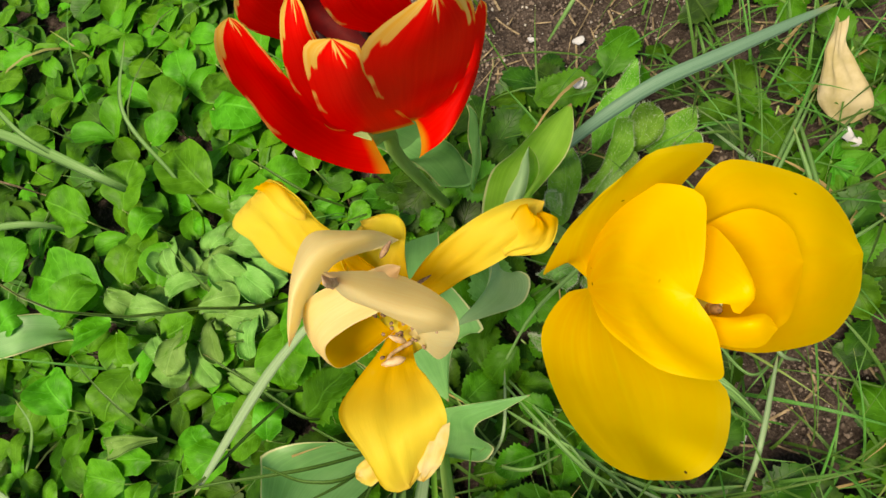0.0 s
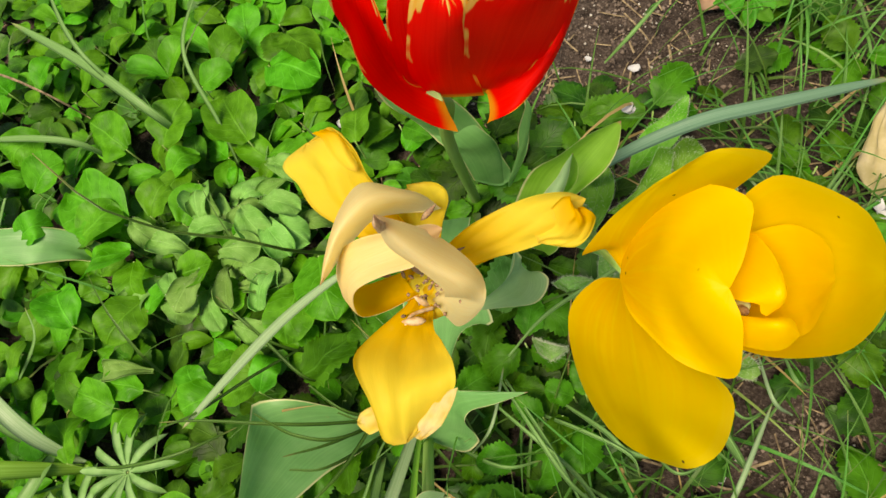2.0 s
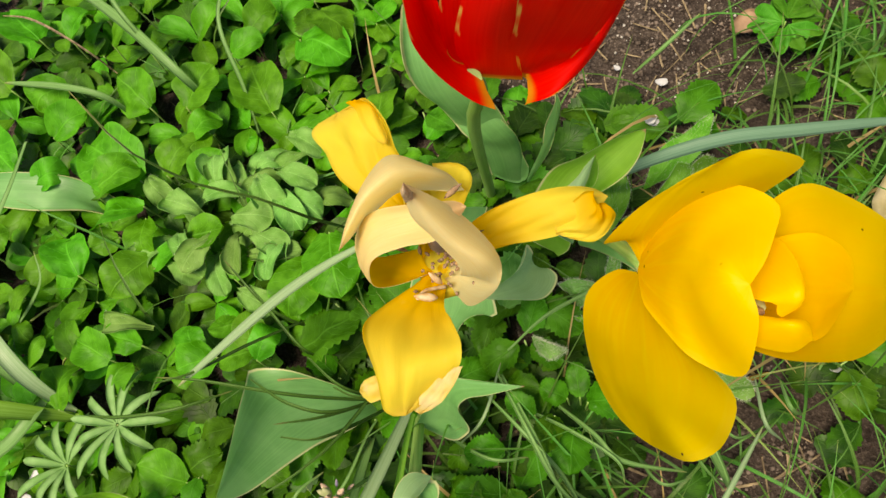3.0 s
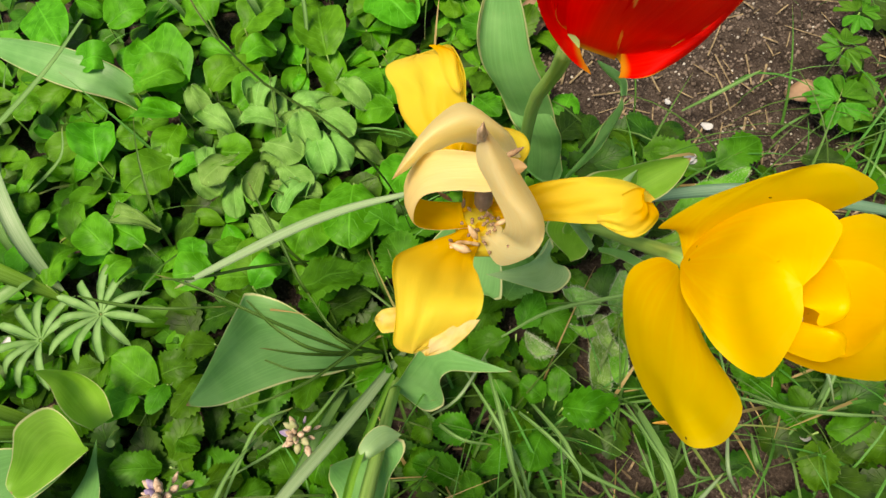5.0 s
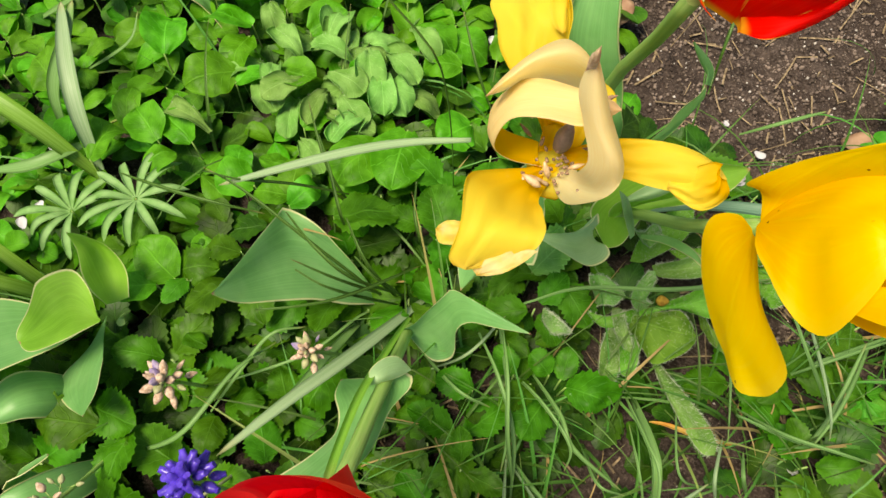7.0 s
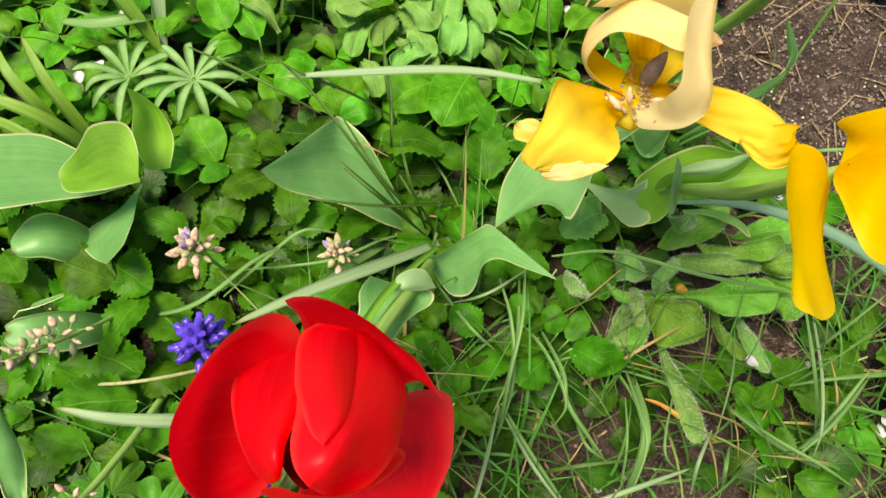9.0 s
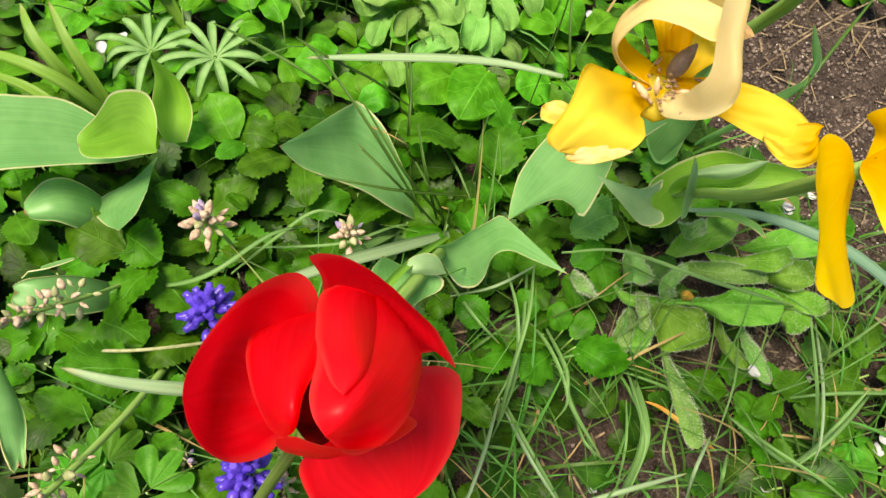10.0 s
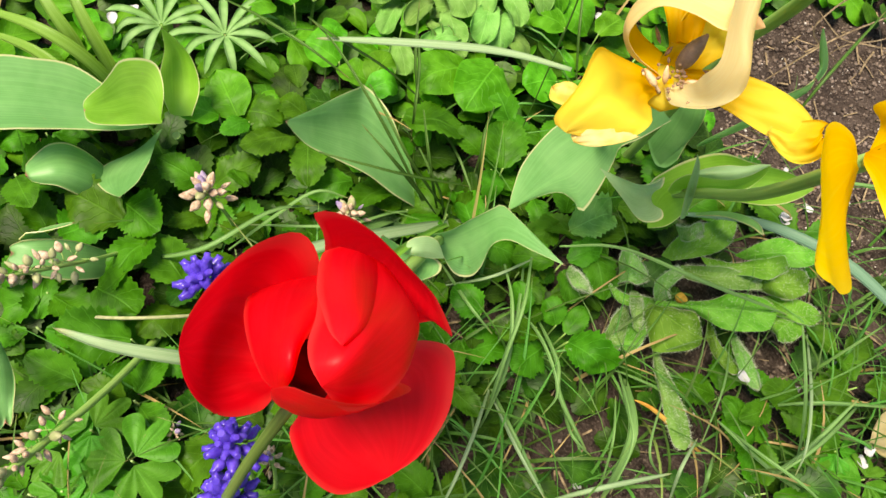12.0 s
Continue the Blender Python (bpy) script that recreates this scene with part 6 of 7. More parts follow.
for x, y in spots:
    low = rng.uniform(0.018, 0.048)
    if rng.random() > clovery(x, y):
        herb("ground_elder", (x, y, low), ELDER_MESH, 3, rng.uniform(0.6, 1.0), rng.uniform(0, 360), rng, "low ground elder with three toothed green leaves", "ground cover", "ground elder plants", 24)
    else:
        herb("clover", (x, y, low * 0.8), CLOVER_MESH, 3, rng.uniform(0.7, 1.2), rng.uniform(0, 360), rng, "low clover with three rounded green leaves", "ground cover", "clover plants", 20, 0.001)


def broad_leaf(root, end, wide=0.78, material=ELDER, seed=1, smooth=False):
    """One larger leaf on its own stalk, from root to end: toothed, or smooth and rounded."""
    rng = random.Random(seed)
    root, end = Vector(root), Vector(end)
    d = end - root
    size = d.length
    up = Vector((0, 0, size * rng.uniform(0.06, 0.16)))
    h = holder("broad_leaf", (root.x, root.y, 0), "broad rounded bright green leaf on a thin stalk" if smooth else "ground elder with one broad toothed green leaf", "ground cover", "broad ground cover leaves")
    tube("stalk", h, STEM, [(root.x - d.x * 0.1, root.y - d.y * 0.1, -0.003), root], 0.0009, 0.0007, sides=5, n=4)
    spine = [root, root + d * 0.35 + up, root + d * 0.7 + up, end + Vector((0, 0, rng.uniform(-0.012, 0.006)))]
    side = d.cross(Vector((0, 0, 1))).normalized() * size * wide / 2
    side.z = rng.uniform(-0.26, 0.26) * size
    c = curve_at(spine, 22)[9]
    cup = Vector((0, 0, size * rng.uniform(-0.06, 0.18)))
    if smooth:
        rows = sheet_rows(spine, c - side + cup, c + side + cup, nu=22, nv=8, mid=0.46, base=0.30, tip=2.2, crinkle=0.20, ruffle=0.05, lobes=rng.choice((0.0, 0.03, 0.06)), seed=seed)
    else:
        rows = sheet_rows(spine, c - side + cup, c + side + cup, nu=22, nv=8, mid=0.40, base=0.30, tip=1.55, teeth=0.15, crinkle=0.20, lobes=rng.choice((0.02, 0.05, 0.09)), seed=seed)
    bm, uvl = bmesh_new()
    grid_mesh(bm, rows, 0.0, uvl)
    part("leaf", bm, material, h)


for n, (root, end) in enumerate(HEROES):
    smooth = clovery((root[0] + end[0]) / 2, (root[1] + end[1]) / 2) > 0.42
    broad_leaf(root, end, (0.80 if smooth else 0.72) + 0.16 * (n % 3) / 2, CLOVER if smooth else ELDER, n, smooth)


broad_leaf((-0.0060, 0.1590, 0.0500), (0.0030, 0.1990, 0.0550), 0.75, GREY, 77)


def scatter(name, material, label, category, n, make, box, keep, seed):
    """Very many small alike things joined into one sheet of growth."""
    rng = random.Random(seed)
    vs, fs, uvs = [], [], []
    done = 0
    for _ in range(n * 12):
        if done >= n:
            break
        x, y = rng.uniform(box[0], box[1]), rng.uniform(box[2], box[3])
        if rng.random() > keep(x, y):
            continue
        done += 1
        rows = make(rng, x, y)
        o, w = len(vs), len(rows[0])
        for i, row in enumerate(rows):
            for j, p in enumerate(row):
                vs.append(p)
                uvs.append((j / (w - 1), i / (len(rows) - 1)))
        for i in range(len(rows) - 1):
            for j in range(w - 1):
                fs.append((o + i * w + j, o + i * w + j + 1, o + (i + 1) * w + j + 1, o + (i + 1) * w + j))
    me = bpy.data.meshes.new(name)
    me.from_pydata([tuple(v) for v in vs], [], fs)
    layer = me.uv_layers.new(name="UVMap")
    for loop in me.loops:
        layer.data[loop.index].uv = uvs[loop.vertex_index]
    me.shade_smooth()
    me.materials.append(material)
    return tagged(new(name, me), label, category, kind="stuff")


LOW_ROWS = [flat_leaf(0.036, 0.025, 0.001 + 0.001 * k, 0.003, teeth=0.22, nu=14, nv=4, tip=1.45, lobes=0.03 * k, crinkle=0.15, seed=k) for k in range(4)]
ROUND_ROWS = [flat_leaf(0.030, 0.025, 0.001 + 0.001 * k, 0.002, mid=0.55, base=0.1, tip=2.4, nu=10, nv=4, crinkle=0.18, seed=k) for k in range(4)]


def shaded_low_leaf(rows, rng, x, y):
    m = pose(x, y, rng.uniform(0.004, 0.030), rng.uniform(-22, 22), rng.uniform(-25, 20), rng.uniform(0, 360)) @ Matrix.Scale(rng.uniform(0.6, 1.25), 4)
    return [[m @ p for p in row] for row in rng.choice(rows)]


def grass(rng, x, y):
    length, a = rng.uniform(0.04, 0.16), rng.uniform(0, 6.28)
    lean = rng.uniform(0.3, 1.3)
    w = rng.uniform(0.0005, 0.0016)
    d, s = Vector((math.cos(a), math.sin(a), 0)), Vector((-math.sin(a), math.cos(a), 0))
    twist = rng.uniform(-0.8, 0.8)
    rows, p, ang = [], Vector((x, y, 0.0)), rng.uniform(0.1, 0.5)
    for i in range(8):
        u = i / 7
        ww = w * (1 - u**2.2) + 0.00008
        ss = (s * math.cos(twist * u) + Vector((0, 0, 1)) * math.sin(twist * u)) * ww
        rows.append([p - ss, p + Vector((0, 0, -ww * 0.3)), p + ss])
        p = p + (d * math.sin(ang) + Vector((0, 0, math.cos(ang)))) * (length / 7)
        p.z = max(p.z, 0.004)
        ang += lean * 0.32
    return rows


def straw(rng, x, y):
    a, length = rng.uniform(0, 6.28), 0.008 + 0.05 * rng.random() ** 2
    d, s = Vector((math.cos(a), math.sin(a), 0)), Vector((-math.sin(a), math.cos(a), 0)) * rng.uniform(0.0004, 0.0011)
    z = ground_height(x, y) + 0.003
    bow = rng.uniform(-0.15, 0.15)
    return [[Vector((x, y, z)) + d * (length * u) + s.normalized() * (bow * length * u * u) + s * k + Vector((0, 0, 0.002 * u + 0.0005 * (k == 0))) for k in (-1, 0, 1)] for u in (0, 0.33, 0.66, 1)]


VIEW = (-1.3, 1.1, -1.2, 1.4)


def near(x, y):
    """1 in the bed, thinning out to nothing round it with an uneven edge."""
    d = math.hypot((x + 0.13) / 0.62, (y - 0.18) / 0.64) + 0.25 * noise.noise(Vector((x * 4, y * 4, 9)))
    return max(0.0, min(1.0, (1.55 - d) / 0.6))


def leafy(x, y):
    return near(x, y) * (0.18 + 0.82 * zone(x, y)) * (1 - bare(x, y)) * (1 - 0.5 * rosette(x, y))


# The bottom layer takes the shade-darkened greens, so gaps between leaves look deep.
scatter("low_ground_cover", ELDER_SHADED, "dense low toothed ground elder leaves, green darkened as if shaded", "ground cover", 2300, functools.partial(shaded_low_leaf, LOW_ROWS), VIEW, lambda x, y: leafy(x, y) * (1 - clovery(x, y)), 21)
scatter("low_clover", CLOVER_SHADED, "dense low rounded clover leaves, green darkened as if shaded", "ground cover", 2600, functools.partial(shaded_low_leaf, ROUND_ROWS), VIEW, lambda x, y: leafy(x, y) * clovery(x, y), 26)
scatter("grass", GRASS, "thin green grass growing between the flowers", "grass", 4300, grass, VIEW, lambda x, y: near(x, y) * (0.06 + 0.94 * (1 - zone(x, y))) * (1 - 0.93 * bare(x, y)) * (1 - 0.9 * rosette(x, y)), 22)
scatter("straw_litter", STRAW, "dry straw and stalks scattered over the soil", "litter", 1500, straw, VIEW, lambda x, y: near(x, y) * (0.15 + 0.85 * max(bare(x, y), 1 - zone(x, y))), 23)


# ---- crumbs on the soil ----
def crumbs(name, material, label, n, size, seed, low):
    rng = random.Random(seed)
    vs, fs = [], []
    done = 0
    while done < n:
        x, y = rng.uniform(-0.2, 0.3), rng.uniform(0.0, 0.75)
        if rng.random() > max(low, bare(x, y)):
            continue
        done += 1
        r = size * (0.18 + 1.7 * rng.random() ** 5)
        z = ground_height(x, y)
        o = len(vs)
        turn = Euler((rng.uniform(0, 6), rng.uniform(0, 6), rng.uniform(0, 6))).to_matrix()
        for q in ((1, 0, 0), (-1, 0, 0), (0, 1, 0), (0, -1, 0), (0, 0, 1), (0, 0, -1)):
            vs.append(tuple(turn @ (Vector(q) * r * rng.uniform(0.6, 1.2)) + Vector((x, y, z + r * 0.4))))
        for a, b, c in ((0, 2, 4), (2, 1, 4), (1, 3, 4), (3, 0, 4), (2, 0, 5), (1, 2, 5), (3, 1, 5), (0, 3, 5)):
            fs.append((o + a, o + b, o + c))
    me = bpy.data.meshes.new(name)
    me.from_pydata(vs, [], fs)
    me.shade_smooth()
    me.materials.append(material)
    tagged(new(name, me), label, "soil", kind="stuff")


crumbs("soil_crumbs", CRUMB, "loose brown crumbs of soil", 15000, 0.0017, 31, 0.05)
crumbs("pale_grit", PEBBLE, "pale grit scattered on the soil", 1500, 0.0012, 32, 0.03)

# ---- hairy rosette ----
def hairy_leaf(owner, spine, width, cup, material, seed, hairs=900, curl=0.26):
    c = curve_at(spine, 24)
    d = (Vector(spine[-1]) - Vector(spine[0])).cross(Vector((0, 0, 1))).normalized() * width / 2
    m = c[round(0.72 * 24)]
    rows = sheet_rows(spine, m - d + Vector((0, 0, cup)), m + d + Vector((0, 0, cup)), nu=24, nv=8, mid=0.72, base=0.20, tip=2.8, neck=2.0, ruffle=curl * 0.5, crinkle=curl, seed=seed)
    bm, uvl = bmesh_new()
    grid_mesh(bm, rows, 0.0005, uvl)
    leaf = part("leaf", bm, material, owner)
    rng = random.Random(seed)
    bm, uvl = bmesh_new()
    for _ in range(hairs):
        i, side = rng.randrange(1, 25), rng.choice((0, 0, 8, 8, 1, 2, 3, 4, 5, 6, 7))
        p = rows[i][side]
        out = (p - rows[i][4] + Vector((0, 0, 0.0008))).normalized() + Vector((rng.uniform(-0.4, 0.4), rng.uniform(-0.4, 0.4), rng.uniform(-0.1, 0.6)))
        q = p + out.normalized() * rng.uniform(0.0009, 0.0022)
        s = Vector((0.00010, 0.00008, 0))
        bm.faces.new([bm.verts.new(p - s), bm.verts.new(p + s), bm.verts.new(q)])
    hair = part("hairs", bm, HAIRS, owner, "fine pale hairs along the leaf margin")
    hair.parent = leaf
    hair.matrix_parent_inverse = Matrix()
    return leaf


def furred_leaf(owner, left, mid, right, material, seed):
    """A hairy leaf between two margins, with pale hairs along them and over the blade."""
    leaf = petal("leaf", owner, material, left, mid, right, nu=26, nv=12, ruffle=0.10, crinkle=0.20, seed=seed)
    pts = [v.co for v in leaf.data.vertices]
    rng = random.Random(seed)
    wool = material is GREY
    bm, uvl = bmesh_new()
    for _ in range(1500 if wool else 800):
        i = rng.randrange(1, 25)
        j = rng.choice((0, 12)) if rng.random() < 0.5 else rng.randrange(1, 12)
        p = pts[i * 13 + j].lerp(pts[(i + 1) * 13 + j], rng.random())
        if 0 < j < 12:
            p = p.lerp(pts[i * 13 + j + 1], rng.random() * 0.8)
        out = (p - pts[i * 13 + 6]) * (1 if j in (0, 12) else 0.3)
        q = p + (out.normalized() * (1 if j in (0, 12) else 0.5) + Vector((rng.uniform(-0.6, 0.6), rng.uniform(-0.6, 0.6), rng.uniform(0.1, 1.1)))).normalized() * rng.uniform(0.0012, 0.0036 if wool else 0.0026)
        s = Vector((rng.uniform(-1, 1), rng.uniform(-1, 1), 0)).normalized() * 0.00013
        bm.faces.new([bm.verts.new(p - s), bm.verts.new(p + s), bm.verts.new(q)])
    hair = part("hairs", bm, HAIRS, None, "fine pale hairs along the leaf margin")
    hair.parent = leaf
    hair.matrix_parent_inverse = Matrix()
    return leaf


HR = holder("hairy_rosette", (0.0753, 0.1850, 0.0), "rosette of softly hairy green leaves", "herb")
for k, (left, mid, right, m) in enumerate((
    ([(0.0722, 0.1760, 0.0370), (0.0868, 0.1876, 0.0434), (0.1008, 0.1979, 0.0520), (0.1142, 0.1957, 0.0505), (0.1221, 0.1888, 0.0521)], [(0.0727, 0.1724, 0.0370), (0.0890, 0.1746, 0.0509), (0.1068, 0.1802, 0.0553), (0.1221, 0.1888, 0.0521)], [(0.0745, 0.1708, 0.0370), (0.0942, 0.1604, 0.0413), (0.1075, 0.1519, 0.0497), (0.1188, 0.1646, 0.0520), (0.1245, 0.1828, 0.0500), (0.1221, 0.1888, 0.0521)], HAIRY),
    ([(0.0778, 0.1839, 0.0422), (0.0945, 0.2046, 0.0462), (0.1036, 0.2179, 0.0542), (0.1092, 0.2333, 0.0600), (0.1235, 0.2498, 0.0593), (0.1371, 0.2545, 0.0574), (0.1428, 0.2492, 0.0595)], [(0.0799, 0.1820, 0.0422), (0.0970, 0.1968, 0.0542), (0.1134, 0.2127, 0.0640), (0.1309, 0.2361, 0.0623), (0.1428, 0.2492, 0.0595)], [(0.0813, 0.1807, 0.0422), (0.0990, 0.2003, 0.0462), (0.1112, 0.2025, 0.0542), (0.1252, 0.2039, 0.0600), (0.1376, 0.2182, 0.0593), (0.1469, 0.2357, 0.0574), (0.1428, 0.2492, 0.0595)], HAIRY),
    ([(0.1270, 0.2698, 0.0356), (0.1389, 0.2794, 0.0511), (0.1564, 0.2851, 0.0554), (0.1684, 0.2892, 0.0502)], [(0.1308, 0.2622, 0.0356), (0.1479, 0.2670, 0.0540), (0.1684, 0.2892, 0.0502)], [(0.1343, 0.2585, 0.0356), (0.1489, 0.2615, 0.0511), (0.1640, 0.2694, 0.0554), (0.1684, 0.2892, 0.0502)], HAIRY),
    ([(0.1372, 0.2638, 0.0343), (0.1492, 0.2739, 0.0410), (0.1611, 0.2701, 0.0490), (0.1674, 0.2659, 0.0476), (0.1671, 0.2549, 0.0484)], [(0.1434, 0.2573, 0.0343), (0.1526, 0.2531, 0.0520), (0.1671, 0.2549, 0.0484)], [(0.1480, 0.2538, 0.0343), (0.1546, 0.2516, 0.0410), (0.1590, 0.2441, 0.0490), (0.1637, 0.2486, 0.0476), (0.1671, 0.2549, 0.0484)], HAIRY),
    ([(0.1143, 0.2716, 0.0449), (0.1197, 0.2850, 0.0598), (0.1274, 0.2932, 0.0652), (0.1375, 0.2933, 0.0632)], [(0.1165, 0.2658, 0.0449), (0.1244, 0.2655, 0.0680), (0.1375, 0.2933, 0.0632)], [(0.1213, 0.2643, 0.0449), (0.1352, 0.2648, 0.0598), (0.1424, 0.2767, 0.0652), (0.1375, 0.2933, 0.0632)], HAIRY),
    ([(0.0674, 0.2242, 0.0409), (0.0803, 0.2278, 0.0614), (0.0953, 0.2425, 0.0663), (0.1166, 0.2619, 0.0577)], [(0.0711, 0.2207, 0.0409), (0.0892, 0.2292, 0.0564), (0.1040, 0.2444, 0.0613), (0.1183, 0.2602, 0.0577)], [(0.0767, 0.2186, 0.0409), (0.0943, 0.2206, 0.0614), (0.1095, 0.2348, 0.0663), (0.1206, 0.2577, 0.0577)], GREY),
    ([(0.0714, 0.2405, 0.0462), (0.0910, 0.2513, 0.0607), (0.1021, 0.2656, 0.0711), (0.1088, 0.2803, 0.0740), (0.1139, 0.2820, 0.0716), (0.1214, 0.2840, 0.0651)], [(0.0796, 0.2394, 0.0462), (0.0990, 0.2545, 0.0637), (0.1126, 0.2701, 0.0692), (0.1214, 0.2840, 0.0651)], [(0.0858, 0.2400, 0.0462), (0.1046, 0.2454, 0.0677), (0.1161, 0.2560, 0.0732), (0.1214, 0.2840, 0.0651)], HAIRY),
    ([(0.0867, 0.2722, 0.0396), (0.0902, 0.2857, 0.0538), (0.0967, 0.2982, 0.0630), (0.1118, 0.3140, 0.0614), (0.1332, 0.3370, 0.0558)], [(0.0913, 0.2747, 0.0396), (0.1038, 0.2875, 0.0600), (0.1339, 0.3362, 0.0558)], [(0.0951, 0.2779, 0.0396), (0.1151, 0.2849, 0.0576), (0.1283, 0.3022, 0.0623), (0.1346, 0.3354, 0.0558)], HAIRY),
    ([(0.0788, 0.1837, 0.0409), (0.0698, 0.1791, 0.0604), (0.0659, 0.1886, 0.0653), (0.0678, 0.2128, 0.0577)], [(0.0814, 0.1878, 0.0409), (0.0735, 0.1857, 0.0564), (0.0712, 0.1936, 0.0613), (0.0712, 0.2128, 0.0577)], [(0.0836, 0.1955, 0.0409), (0.0774, 0.1865, 0.0604), (0.0759, 0.1930, 0.0653), (0.0749, 0.2105, 0.0577)], GREY),
    ([(0.0382, 0.1803, 0.0383), (0.0318, 0.1794, 0.0567), (0.0445, 0.1843, 0.0613), (0.0624, 0.1848, 0.0539)], [(0.0437, 0.1754, 0.0383), (0.0448, 0.1765, 0.0580), (0.0624, 0.1848, 0.0539)], [(0.0479, 0.1685, 0.0383), (0.0530, 0.1667, 0.0567), (0.0600, 0.1702, 0.0613), (0.0624, 0.1848, 0.0539)], GREY),
    ([(0.0674, 0.1651, 0.0356), (0.0684, 0.1396, 0.0531), (0.0754, 0.1236, 0.0574), (0.0835, 0.1141, 0.0502)], [(0.0758, 0.1608, 0.0356), (0.0811, 0.1339, 0.0540), (0.0835, 0.1141, 0.0502)], [(0.0836, 0.1556, 0.0356), (0.0885, 0.1337, 0.0531), (0.0901, 0.1183, 0.0574), (0.0835, 0.1141, 0.0502)], GREY),
    ([(0.0758, 0.1608, 0.0356), (0.0843, 0.1399, 0.0521), (0.0913, 0.1283, 0.0564), (0.0975, 0.1320, 0.0502)], [(0.0827, 0.1627, 0.0356), (0.0911, 0.1411, 0.0540), (0.0975, 0.1320, 0.0502)], [(0.0818, 0.1699, 0.0356), (0.0931, 0.1532, 0.0521), (0.0980, 0.1384, 0.0564), (0.0975, 0.1320, 0.0502)], HAIRY),
    ([(0.0604, 0.1745, 0.0383), (0.0732, 0.1505, 0.0610), (0.0861, 0.1457, 0.0539)], [(0.0625, 0.1777, 0.0383), (0.0754, 0.1556, 0.0580), (0.0887, 0.1471, 0.0539)], [(0.0664, 0.1793, 0.0383), (0.0781, 0.1581, 0.0610), (0.0904, 0.1497, 0.0539)], GREY),
    ([(0.0397, 0.2340, 0.0561), (0.0477, 0.2228, 0.0813), (0.0511, 0.2297, 0.0880), (0.0596, 0.2328, 0.0791)], [(0.0454, 0.2318, 0.0561), (0.0529, 0.2198, 0.0850), (0.0596, 0.2328, 0.0791)], [(0.0510, 0.2285, 0.0561), (0.0590, 0.2131, 0.0890), (0.0596, 0.2328, 0.0791)], GREY),
    ([(0.0511, 0.2202, 0.0343), (0.0478, 0.2354, 0.0470), (0.0515, 0.2538, 0.0550), (0.0590, 0.2786, 0.0536), (0.0663, 0.2889, 0.0484)], [(0.0560, 0.2223, 0.0343), (0.0630, 0.2479, 0.0473), (0.0669, 0.2689, 0.0514), (0.0663, 0.2889, 0.0484)], [(0.0602, 0.2251, 0.0343), (0.0730, 0.2452, 0.0470), (0.0771, 0.2594, 0.0550), (0.0736, 0.2759, 0.0536), (0.0663, 0.2889, 0.0484)], HAIRY),
    ([(0.1152, 0.2200, 0.0290), (0.1347, 0.2039, 0.0430), (0.1506, 0.2018, 0.0465), (0.1621, 0.2092, 0.0409)], [(0.1196, 0.2136, 0.0290), (0.1397, 0.1962, 0.0440), (0.1621, 0.2092, 0.0409)], [(0.1259, 0.2061, 0.0290), (0.1461, 0.1925, 0.0430), (0.1576, 0.1947, 0.0465), (0.1621, 0.2092, 0.0409)], HAIRY),
    ([(0.1360, 0.2288, 0.0310), (0.1542, 0.2155, 0.0457), (0.1687, 0.2075, 0.0495), (0.1799, 0.2059, 0.0437)], [(0.1369, 0.2258, 0.0310), (0.1545, 0.2074, 0.0470), (0.1799, 0.2059, 0.0437)], [(0.1375, 0.2225, 0.0310), (0.1515, 0.2035, 0.0457), (0.1700, 0.1962, 0.0495), (0.1799, 0.2059, 0.0437)], GREY),
    ([(0.0171, 0.1393, 0.0495), (0.0350, 0.1301, 0.0720), (0.0468, 0.1285, 0.0698)], [(0.0181, 0.1366, 0.0495), (0.0357, 0.1235, 0.0750), (0.0468, 0.1285, 0.0698)], [(0.0195, 0.1343, 0.0495), (0.0336, 0.1198, 0.0720), (0.0468, 0.1285, 0.0698)], GREY),
    ([(0.1068, 0.1569, 0.0370), (0.1210, 0.1437, 0.0423), (0.1370, 0.1299, 0.0507), (0.1529, 0.1195, 0.0530), (0.1688, 0.1147, 0.0510), (0.1752, 0.1187, 0.0521)], [(0.1076, 0.1581, 0.0370), (0.1258, 0.1396, 0.0509), (0.1496, 0.1284, 0.0553), (0.1752, 0.1187, 0.0521)], [(0.1089, 0.1601, 0.0370), (0.1268, 0.1508, 0.0423), (0.1410, 0.1432, 0.0507), (0.1590, 0.1354, 0.0530), (0.1727, 0.1272, 0.0510), (0.1752, 0.1187, 0.0521)], GREY),
    ([(0.0783, 0.1938, 0.0304), (0.0701, 0.1766, 0.0448), (0.0595, 0.1622, 0.0485), (0.0443, 0.1599, 0.0428)], [(0.0801, 0.1922, 0.0304), (0.0736, 0.1752, 0.0418), (0.0616, 0.1588, 0.0455), (0.0443, 0.1599, 0.0428)], [(0.0819, 0.1905, 0.0304), (0.0771, 0.1702, 0.0448), (0.0622, 0.1536, 0.0485), (0.0443, 0.1599, 0.0428)], HAIRY),
)):
    furred_leaf(HR, left, mid, right, m, 40 + k)
pod("withered_bud", HR, STIGMA_ORANGE, (0.0840, 0.1960, 0.0500), (1, 0.4, 0.4), 0.010, 0.0045, "small orange withered bud")
GR = holder("grey_leaved_herb", (-0.2450, 0.2150, 0.0), "herb with curled woolly grey-green leaves", "herb")
rng = random.Random(5)
